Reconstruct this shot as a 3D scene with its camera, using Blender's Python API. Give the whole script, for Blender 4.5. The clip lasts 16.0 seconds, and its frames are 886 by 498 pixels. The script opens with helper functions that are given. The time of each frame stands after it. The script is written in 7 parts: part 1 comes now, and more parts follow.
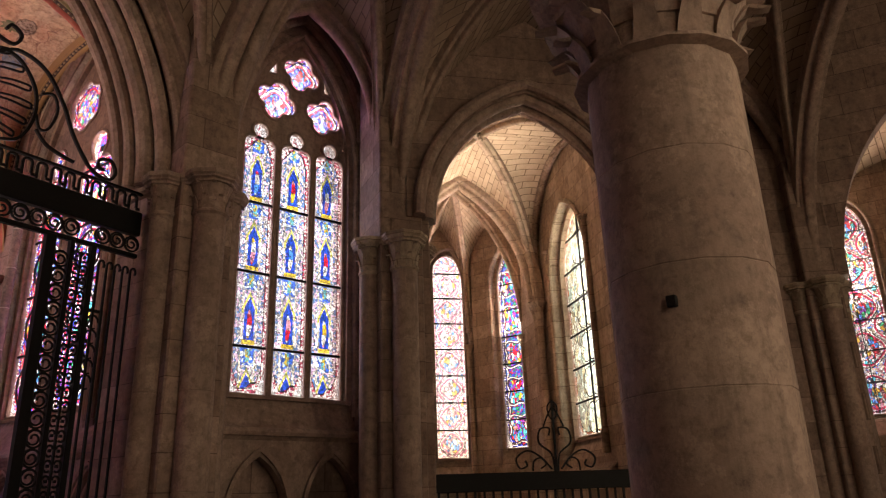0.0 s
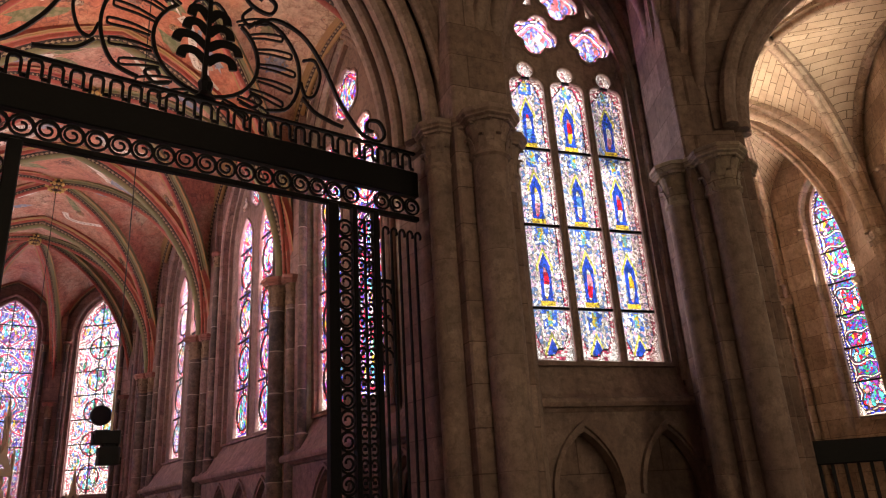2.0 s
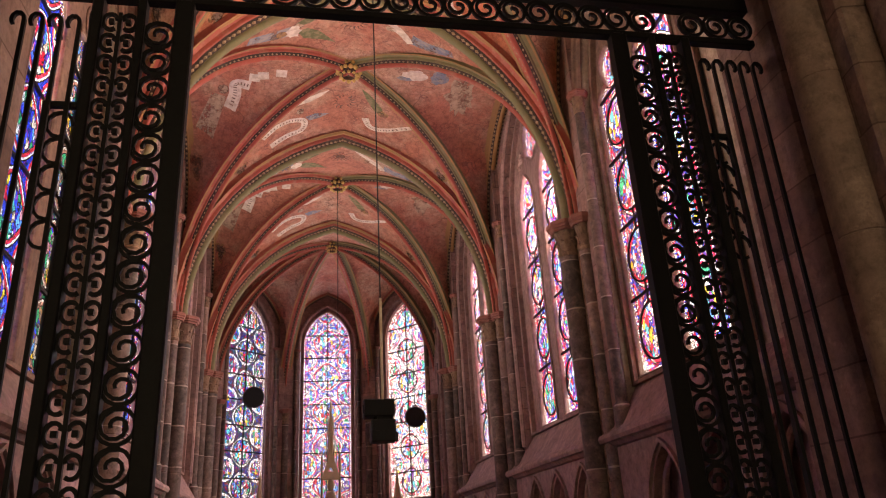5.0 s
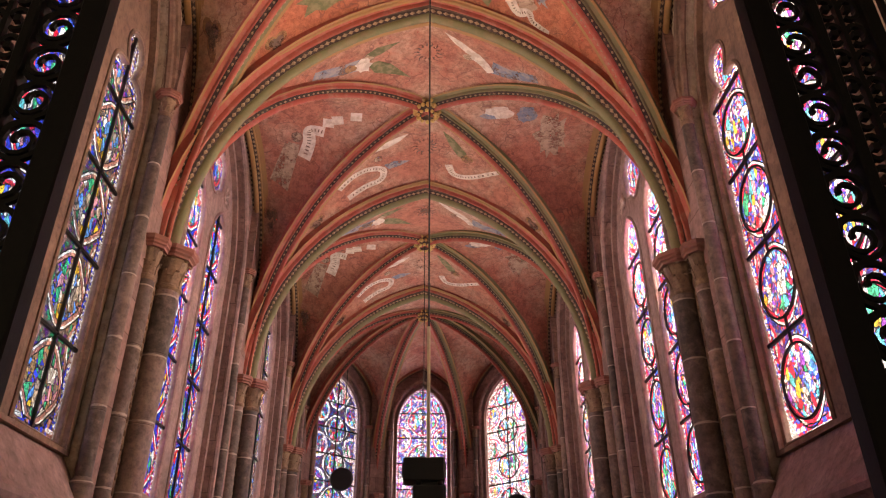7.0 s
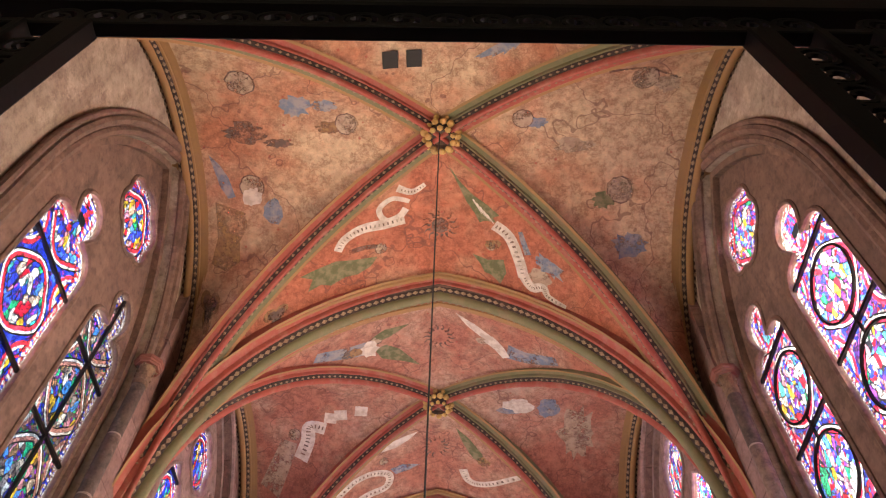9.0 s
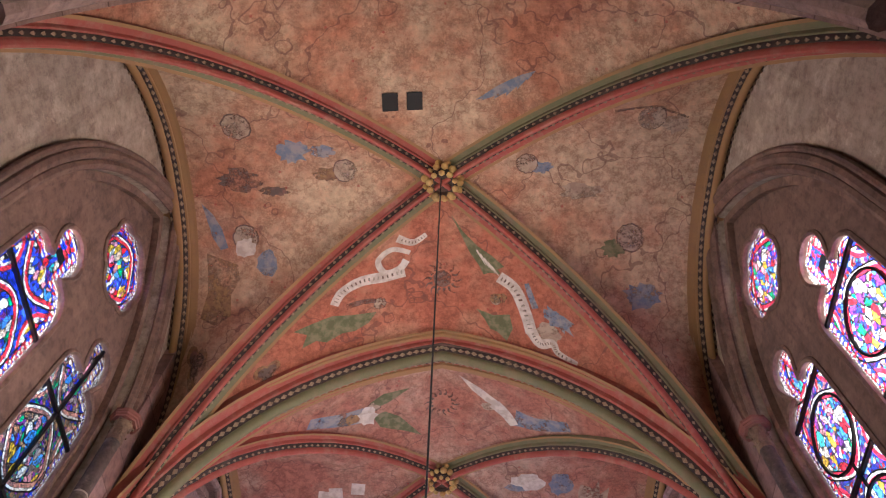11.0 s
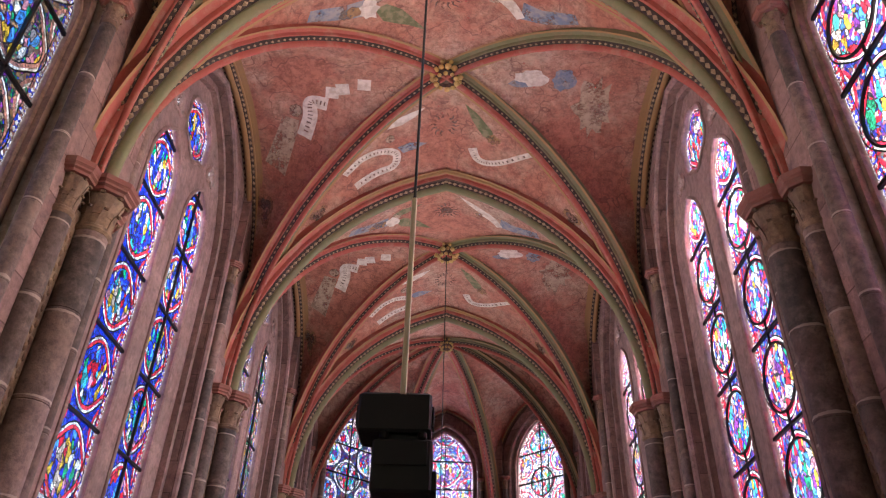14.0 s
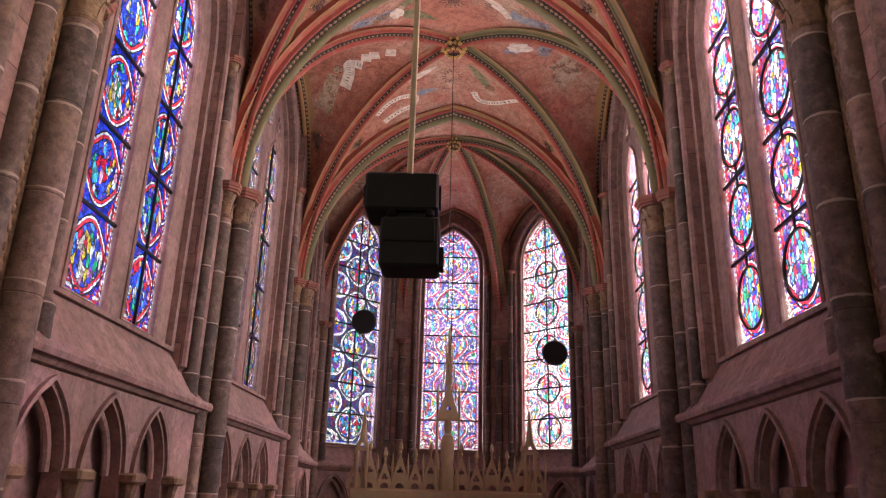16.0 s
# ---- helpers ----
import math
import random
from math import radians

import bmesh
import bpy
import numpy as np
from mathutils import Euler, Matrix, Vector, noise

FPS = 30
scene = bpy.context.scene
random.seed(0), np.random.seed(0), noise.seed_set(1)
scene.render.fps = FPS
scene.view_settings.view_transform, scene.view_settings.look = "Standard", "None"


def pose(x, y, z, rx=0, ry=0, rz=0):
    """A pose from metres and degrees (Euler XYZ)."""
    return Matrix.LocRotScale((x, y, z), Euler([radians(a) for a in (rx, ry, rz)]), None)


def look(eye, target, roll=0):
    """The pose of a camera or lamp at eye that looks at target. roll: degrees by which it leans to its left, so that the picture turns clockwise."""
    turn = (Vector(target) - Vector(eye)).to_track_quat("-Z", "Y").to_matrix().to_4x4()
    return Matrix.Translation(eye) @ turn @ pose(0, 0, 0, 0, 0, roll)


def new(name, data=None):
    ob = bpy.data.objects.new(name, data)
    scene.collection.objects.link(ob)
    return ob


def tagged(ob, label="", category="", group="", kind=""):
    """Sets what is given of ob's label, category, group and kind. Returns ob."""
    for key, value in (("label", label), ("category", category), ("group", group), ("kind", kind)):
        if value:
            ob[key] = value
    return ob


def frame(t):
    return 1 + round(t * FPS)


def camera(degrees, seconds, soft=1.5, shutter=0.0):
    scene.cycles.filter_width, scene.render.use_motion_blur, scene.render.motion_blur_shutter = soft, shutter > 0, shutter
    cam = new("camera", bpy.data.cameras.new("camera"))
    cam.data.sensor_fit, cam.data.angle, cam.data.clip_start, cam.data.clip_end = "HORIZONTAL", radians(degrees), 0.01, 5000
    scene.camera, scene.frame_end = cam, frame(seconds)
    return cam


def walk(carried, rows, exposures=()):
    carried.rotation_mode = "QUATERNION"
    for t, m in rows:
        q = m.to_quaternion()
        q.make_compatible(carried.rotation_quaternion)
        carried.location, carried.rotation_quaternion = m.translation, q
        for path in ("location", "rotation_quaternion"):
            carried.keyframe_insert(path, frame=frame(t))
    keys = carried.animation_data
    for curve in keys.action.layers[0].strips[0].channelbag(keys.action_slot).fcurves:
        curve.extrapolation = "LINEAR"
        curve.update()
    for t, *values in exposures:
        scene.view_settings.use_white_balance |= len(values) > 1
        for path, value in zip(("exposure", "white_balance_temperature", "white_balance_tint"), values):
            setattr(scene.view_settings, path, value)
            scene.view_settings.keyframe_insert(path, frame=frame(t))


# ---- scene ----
cam = camera(62.7, 16.0, 1.15)
PATH = [
    (0, (-2.183, -6.755, 1.998), (-0.608, -5.712, 2.654), -2.0),
    (0.5, (-2.006, -6.452, 1.974), (-0.523, -5.287, 2.639), -2.1),
    (1, (-1.745, -6.126, 1.957), (-0.378, -4.835, 2.636), -2.3),
    (1.5, (-1.661, -5.748, 1.919), (-0.412, -4.345, 2.606), -3.0),
    (2, (-1.526, -5.409, 1.903), (-0.426, -3.881, 2.58), -3.6),
    (2.5, (-1.346, -5.053, 1.883), (-0.404, -3.422, 2.556), -3.5),
    (3, (-1.238, -4.683, 1.849), (-0.415, -2.987, 2.516), -3.8),
    (3.5, (-1.08, -4.336, 1.811), (-0.373, -2.588, 2.477), -4.3),
    (4, (-0.897, -3.961, 1.82), (-0.306, -2.176, 2.504), -4.5),
    (4.5, (-0.791, -3.625, 1.782), (-0.314, -1.821, 2.503), -4.1),
    (4.7, (-0.735, -3.497, 1.777), (-0.299, -1.687, 2.509), -3.9),
    (6.8, (-0.033, -2.017, 1.822), (0.028, -0.237, 2.733), -0.3),
    (7, (-0.069, -1.905, 1.83), (-0.009, -0.158, 2.801), -0.4),
    (7.5, (-0.03, -1.605, 1.873), (-0.002, 0.015, 3.046), 0.0),
    (8, (0.045, -1.343, 1.908), (0.043, 0.121, 3.27), 0.8),
    (8.5, (0.09, -1.065, 1.92), (0.07, 0.241, 3.434), 1.7),
    (9, (0.085, -0.764, 1.895), (0.073, 0.362, 3.548), 1.4),
    (9.2, (0.055, -0.648, 1.923), (0.045, 0.403, 3.624), 1.4),
    (11.3, (0.111, -0.051, 1.95), (0.082, 0.827, 3.746), 2.2),
    (11.5, (0.121, -0.03, 1.951), (0.087, 0.911, 3.715), 2.6),
    (12, (0.136, 0.024, 1.943), (0.091, 1.121, 3.615), 2.9),
    (12.5, (0.133, 0.062, 1.926), (0.091, 1.317, 3.483), 2.2),
    (13, (0.148, 0.093, 1.913), (0.106, 1.502, 3.333), 1.7),
    (13.5, (0.176, 0.136, 1.894), (0.132, 1.678, 3.167), 1.8),
    (14, (0.154, 0.161, 1.863), (0.119, 1.811, 2.992), 1.7),
    (14.5, (0.155, 0.19, 1.852), (0.124, 1.925, 2.847), 1.8),
    (15, (0.161, 0.197, 1.827), (0.129, 1.998, 2.696), 2.1),
    (15.5, (0.163, 0.198, 1.812), (0.132, 2.052, 2.562), 2.1),
    (16, (0.157, 0.234, 1.809), (0.111, 2.125, 2.459), 1.5),
]
walk(cam, [(t, look(eye, target, roll)) for t, eye, target, roll in PATH],
     [(0, 0.42, 6800, 16), (2.5, 0.38, 7100, 16), (4.7, 0.42, 7400, 16), (7, 0.42, 7500, 15), (8.5, 0.62, 6900, 9), (9.2, 0.4, 6500, 8), (11.5, 0.03, 5500, 6), (13.5, 0.27, 5750, 8), (16, 0.42, 6500, 10)])

# ---- light: overcast-bright sky and a veiled sun beyond the right-hand windows ----
world = bpy.data.worlds.new("sky_world")
scene.world = world
world.use_nodes = True
wn = world.node_tree
sky = wn.nodes.new("ShaderNodeTexSky")
sky.sky_type = "NISHITA"
sky.sun_disc = False
sky.sun_elevation, sky.sun_rotation = radians(38), radians(70)
sky.dust_density, sky.air_density = 4.0, 1.0
wn.nodes["Background"].inputs["Strength"].default_value = 0.15
wn.links.new(sky.outputs["Color"], wn.nodes["Background"].inputs["Color"])

sun = new("sun", bpy.data.lights.new("sun", "SUN"))
sun.data.energy, sun.data.angle, sun.data.color = 5.0, radians(3), (1.0, 0.93, 0.84)
sun.matrix_world = look((40, 14, 33), (0, 0, 0))


def window_lamp(x, y, z, azimuth, width, height, watts, tilt=45, color=(1.0, 0.9, 0.82), spread=105):
    """Area lamp standing in for a window's sky light; azimuth in degrees from +y towards +x is where the window faces
    outwards.
    """
    lamp = new("window_light", bpy.data.lights.new("window_light", "AREA"))
    lamp.data.shape, lamp.data.size, lamp.data.size_y = "RECTANGLE", width, height
    lamp.data.energy, lamp.data.color, lamp.data.spread = watts, color, radians(spread)
    a, e = radians(azimuth + 180), radians(tilt)
    way = Vector((math.sin(a) * math.cos(e), math.cos(a) * math.cos(e), math.sin(e)))
    lamp.matrix_world = look((x, y, z), Vector((x, y, z)) + way)
    return lamp


# ---- materials ----
class Nodes:
    """A small node-tree writer."""

    def __init__(self, name):
        self.mat = bpy.data.materials.new(name)
        self.mat.use_nodes = True
        self.t = self.mat.node_tree
        self.t.nodes.clear()
        self.out = self.t.nodes.new("ShaderNodeOutputMaterial")

    def put(self, socket, value):
        if isinstance(value, bpy.types.NodeSocket):
            self.t.links.new(value, socket)
        elif isinstance(value, tuple) and socket.type == "RGBA" and len(value) == 3:
            socket.default_value = (*value, 1)
        else:
            socket.default_value = value

    def node(self, kind, out=0, **values):
        n = self.t.nodes.new(kind)
        for k, v in values.items():
            if k.startswith("in_"):
                self.put(n.inputs[int(k[3:])], v)
            elif k.startswith("p_"):
                if k == "p_operation":
                    n.operation = v
                elif k == "p_blend":
                    n.blend_type = v
                elif k == "p_feature":
                    n.feature = v
                elif k == "p_dims":
                    n.voronoi_dimensions = v
                elif k == "p_bands":
                    n.bands_direction = v
            else:
                self.put(n.inputs[k], v)
        return n.outputs[out]

    def math(self, op, a, b=0.0, c=0.0, clamp=False):
        n = self.t.nodes.new("ShaderNodeMath")
        n.operation, n.use_clamp = op, clamp
        for s, v in zip(n.inputs, (a, b, c)):
            self.put(s, v)
        return n.outputs[0]

    def mix(self, f, a, b, blend="MIX"):
        n = self.t.nodes.new("ShaderNodeMix")
        n.data_type, n.blend_type = "RGBA", blend
        self.put(n.inputs[0], f), self.put(n.inputs[6], a), self.put(n.inputs[7], b)
        return n.outputs[2]

    def ramp(self, f, stops, const=False):
        n = self.t.nodes.new("ShaderNodeValToRGB")
        r = n.color_ramp
        r.interpolation = "CONSTANT" if const else "LINEAR"
        while len(r.elements) < len(stops):
            r.elements.new(0.5)
        for e, (p, c) in zip(r.elements, stops):
            e.position, e.color = p, (*c, 1)
        self.put(n.inputs[0], f)
        return n.outputs[0]

    def place(self):
        return self.t.nodes.new("ShaderNodeTexCoord").outputs["Object"]

    def uv(self):
        s = self.t.nodes.new("ShaderNodeSeparateXYZ")
        self.t.links.new(self.t.nodes.new("ShaderNodeTexCoord").outputs["UV"], s.inputs[0])
        return s.outputs[0], s.outputs[1]

    def noise(self, vec, scale, detail=4.0, rough=0.55, out=0):
        return self.node("ShaderNodeTexNoise", out, Vector=vec, Scale=scale, Detail=detail, Roughness=rough)

    def random(self):
        return self.t.nodes.new("ShaderNodeObjectInfo").outputs["Random"]

    def bump(self, height, strength, distance):
        return self.node("ShaderNodeBump", Strength=strength, Distance=distance, Height=height)

    def solid(self, color, rough=0.8, metal=0.0, normal=None):
        b = self.t.nodes.new("ShaderNodeBsdfPrincipled")
        self.put(b.inputs["Base Color"], color), self.put(b.inputs["Roughness"], rough), self.put(b.inputs["Metallic"], metal)
        if normal is not None:
            self.put(b.inputs["Normal"], normal)
        self.t.links.new(b.outputs[0], self.out.inputs[0])
        return self.mat


def stone(name, a, b, stain=(0.12, 0.1, 0.09), amount=0.5, joints=0.0, scale=1.0, rough=0.85):
    """Worn ashlar: two tones at two scales, stains, fine relief and, where joints > 0, drawn bed joints at that course height."""
    k = Nodes(name)
    p = k.place()
    big = k.noise(p, 0.9 * scale, 5)
    mid = k.noise(p, 5 * scale, 6, 0.65)
    fine = k.noise(p, 55 * scale, 4, 0.7)
    c = k.mix(k.ramp(big, [(0.35, (0, 0, 0)), (0.65, (1, 1, 1))]), a, b)
    c = k.mix(k.math("MULTIPLY", k.ramp(mid, [(0.5, (0, 0, 0)), (0.72, (1, 1, 1))]), amount), c, stain)
    flake = k.ramp(k.noise(p, 2.3 * scale, 9, 0.72), [(0.535, (0, 0, 0)), (0.56, (1, 1, 1))])
    c = k.mix(k.math("MULTIPLY", flake, 0.32), c, tuple(min(0.8, x * 1.45 + 0.02) for x in a))
    run = k.node("ShaderNodeVectorMath", 0, p_operation="MULTIPLY", in_0=p, in_1=(7.0, 7.0, 0.7))
    c = k.mix(k.math("MULTIPLY", k.ramp(k.noise(run, 1.0, 5, 0.7), [(0.5, (0, 0, 0)), (0.66, (1, 1, 1))]), 0.4), c, tuple(x * 0.8 for x in stain))
    c = k.mix(k.math("MULTIPLY", fine, 0.3), c, (0.6, 0.55, 0.5), "OVERLAY")
    c = k.mix(k.math("MULTIPLY", k.random(), 0.25), c, tuple(x * 0.55 for x in a))
    grime = k.ramp(k.noise(p, 11 * scale, 9, 0.78), [(0.34, (0.5, 0.48, 0.46)), (0.5, (0.95, 0.95, 0.95)), (0.68, (1.25, 1.25, 1.25))])
    c = k.mix(0.8, c, grime, "MULTIPLY")
    h = k.math("ADD", k.math("MULTIPLY", mid, 0.6), k.math("MULTIPLY", fine, 0.4))
    if joints:
        brick = k.t.nodes.new("ShaderNodeTexBrick")
        sep = k.t.nodes.new("ShaderNodeSeparateXYZ")
        k.t.links.new(p, sep.inputs[0])
        com = k.t.nodes.new("ShaderNodeCombineXYZ")
        k.put(com.inputs[0], k.math("ADD", sep.outputs[0], sep.outputs[1]))
        k.put(com.inputs[1], sep.outputs[2])
        k.put(brick.inputs["Vector"], com.outputs[0])
        for key, v in (("Scale", 1.0), ("Mortar Size", 0.006), ("Mortar Smooth", 0.3), ("Brick Width", joints * 1.9), ("Row Height", joints)):
            brick.inputs[key].default_value = v
        brick.inputs["Color1"].default_value, brick.inputs["Color2"].default_value = (1, 1, 1, 1), (0.62, 0.58, 0.56, 1)
        brick.inputs["Mortar"].default_value = (0.45, 0.4, 0.36, 1)
        c = k.mix(1.0, c, brick.outputs[0], "MULTIPLY")
        h = k.math("SUBTRACT", h, k.math("MULTIPLY", brick.outputs[1], 0.8))
    return k.solid(c, rough, 0, k.bump(h, 0.5, 0.012))


def banded(name, tones, stain, course=0.6):
    """Drums of differing age: a tone of its own for each course, worn patches and fine relief."""
    k = Nodes(name)
    p = k.place()
    sep = k.t.nodes.new("ShaderNodeSeparateXYZ")
    k.t.links.new(p, sep.inputs[0])
    wn_ = k.t.nodes.new("ShaderNodeTexWhiteNoise")
    wn_.noise_dimensions = "1D"
    k.put(wn_.inputs["W"], k.math("ADD", k.math("FLOOR", k.math("DIVIDE", sep.outputs[2], course)), k.math("MULTIPLY", k.random(), 93.0)))
    mid, fine, big = k.noise(p, 7, 6, 0.7), k.noise(p, 60, 4, 0.7), k.noise(p, 1.6, 4)
    c = k.ramp(wn_.outputs[0], [(i / (len(tones) - 1), t) for i, t in enumerate(tones)])
    c = k.mix(k.math("MULTIPLY", k.ramp(mid, [(0.5, (0, 0, 0)), (0.68, (1, 1, 1))]), 0.5), c, stain)
    c = k.mix(k.math("MULTIPLY", k.ramp(big, [(0.45, (0, 0, 0)), (0.7, (1, 1, 1))]), 0.45), c, tones[0])
    grime = k.ramp(k.noise(p, 13, 9, 0.78), [(0.34, (0.4, 0.38, 0.36)), (0.5, (0.95, 0.95, 0.95)), (0.66, (1.45, 1.4, 1.35))])
    c = k.mix(0.9, c, grime, "MULTIPLY")
    joint = k.math("LESS_THAN", k.math("ABSOLUTE", k.math("SUBTRACT", k.math("FRACT", k.math("DIVIDE", sep.outputs[2], course)), 0.5)), k.math("MULTIPLY_ADD", mid, -0.05, 0.512))
    c = k.mix(k.math("MULTIPLY", k.math("SUBTRACT", 1.0, joint), 0.7), c, (0.42, 0.33, 0.28))
    return k.solid(c, 0.8, 0, k.bump(k.math("ADD", mid, k.math("MULTIPLY", fine, 0.6)), 0.5, 0.01))


def fresco(name, warm, pale, dark, pale_at=0.52):
    """Faded distemper on plaster: red ground, ochre and lime-pale worn clouds, soot, sprinkled small red stars and hair cracks."""
    k = Nodes(name)
    p = k.place()
    big, mid, fine = k.noise(p, 0.75, 5, 0.6), k.noise(p, 2.6, 7, 0.65), k.noise(p, 30, 5, 0.7)
    f = k.math("ADD", k.math("MULTIPLY", big, 0.65), k.math("MULTIPLY", mid, 0.35))
    c = k.mix(k.ramp(f, [(pale_at - 0.07, (0, 0, 0)), (pale_at + 0.1, (1, 1, 1))]), warm, pale)
    c = k.mix(k.math("MULTIPLY", k.ramp(k.noise(p, 1.7, 6, 0.7), [(0.55, (0, 0, 0)), (0.75, (1, 1, 1))]), 0.55), c, dark)
    c = k.mix(k.math("MULTIPLY", k.ramp(fine, [(0.5, (0, 0, 0)), (0.75, (1, 1, 1))]), 0.3), c, tuple(min(1, x * 1.7 + 0.05) for x in warm))
    grime = k.ramp(k.noise(p, 9, 9, 0.8), [(0.3, (0.42, 0.38, 0.36)), (0.5, (0.94, 0.94, 0.94)), (0.68, (1.28, 1.27, 1.25))])
    c = k.mix(0.95, c, grime, "MULTIPLY")
    streak = k.ramp(k.noise(p, 3.2, 8, 0.75), [(0.46, (0, 0, 0)), (0.5, (1, 1, 1)), (0.54, (0, 0, 0))])
    c = k.mix(k.math("MULTIPLY", streak, 0.5), c, tuple(x * 0.4 for x in warm))
    star = k.node("ShaderNodeTexVoronoi", Vector=p, Scale=5.5, Randomness=0.75)
    c = k.mix(k.math("MULTIPLY", k.math("LESS_THAN", star, 0.075), 0.6), c, (0.32, 0.05, 0.04))
    crack = k.node("ShaderNodeTexVoronoi", p_feature="DISTANCE_TO_EDGE", Vector=k.node("ShaderNodeVectorMath", 0, in_0=p, in_1=k.node("ShaderNodeTexNoise", 1, Vector=p, Scale=3.0)), Scale=0.7)
    c = k.mix(k.math("MULTIPLY", k.math("LESS_THAN", crack, 0.008), 0.55), c, (0.12, 0.05, 0.04))
    return k.solid(c, 0.9, 0, k.bump(k.math("ADD", mid, k.math("MULTIPLY", fine, 0.5)), 0.25, 0.01))


def webbing(name, a, b, course=0.19):
    """Vault stones: small coursed blocks with dark joints, by UV in metres."""
    k = Nodes(name)
    p = k.place()
    brick = k.t.nodes.new("ShaderNodeTexBrick")
    k.t.links.new(k.t.nodes.new("ShaderNodeTexCoord").outputs["UV"], brick.inputs["Vector"])
    for key, v in (("Scale", 1.0), ("Mortar Size", 0.011), ("Mortar Smooth", 0.2), ("Brick Width", course * 2.3), ("Row Height", course), ("Bias", 0.0)):
        brick.inputs[key].default_value = v
    brick.inputs["Color1"].default_value, brick.inputs["Color2"].default_value = (*a, 1), (*b, 1)
    brick.inputs["Mortar"].default_value = (a[0] * 0.33, a[1] * 0.3, a[2] * 0.27, 1)
    mid, fine = k.noise(p, 4, 6, 0.65), k.noise(p, 40, 4, 0.7)
    c = k.mix(k.math("MULTIPLY", k.ramp(mid, [(0.45, (0, 0, 0)), (0.7, (1, 1, 1))]), 0.45), brick.outputs[0], (a[0] * 0.5, a[1] * 0.42, a[2] * 0.36))
    h = k.math("SUBTRACT", k.math("MULTIPLY", fine, 0.4), brick.outputs[1])
    return k.solid(c, 0.9, 0, k.bump(h, 0.5, 0.015))


def painted(name, color, wear=(0.4, 0.3, 0.2), amount=0.55):
    k = Nodes(name)
    p = k.place()
    mid, fine = k.noise(p, 6, 6, 0.7), k.noise(p, 45, 4, 0.7)
    c = k.mix(k.math("MULTIPLY", k.ramp(mid, [(0.48, (0, 0, 0)), (0.66, (1, 1, 1))]), amount), color, wear)
    c = k.mix(k.math("MULTIPLY", fine, 0.35), c, tuple(x * 0.4 for x in color))
    return k.solid(c, 0.8, 0, k.bump(mid, 0.3, 0.006))


def beaded(name, ground, bead, step=0.075, width=0.06):
    """A painted border of pale beads on a dark ground; u runs 0..1 across, v in metres along."""
    k = Nodes(name)
    u, v = k.uv()
    w = k.math("SUBTRACT", k.math("FRACT", k.math("DIVIDE", v, step)), 0.5)
    d = k.math("ADD", k.math("POWER", k.math("ABSOLUTE", w), 2), k.math("POWER", k.math("MULTIPLY", k.math("SUBTRACT", u, 0.5), width / step), 2))
    f = k.math("SUBTRACT", 1.0, k.math("DIVIDE", d, 0.17), clamp=True)
    edge = k.math("GREATER_THAN", k.math("ABSOLUTE", k.math("SUBTRACT", u, 0.5)), 0.42)
    p = k.place()
    worn = k.ramp(k.noise(p, 8, 5, 0.7), [(0.35, (0.35, 0.35, 0.35)), (0.6, (1, 1, 1))])
    c = k.mix(k.math("MULTIPLY", f, worn), ground, bead)
    c = k.mix(k.math("MULTIPLY", edge, 0.6), c, bead)
    return k.solid(c, 0.75, 0, k.bump(f, 0.6, 0.008))


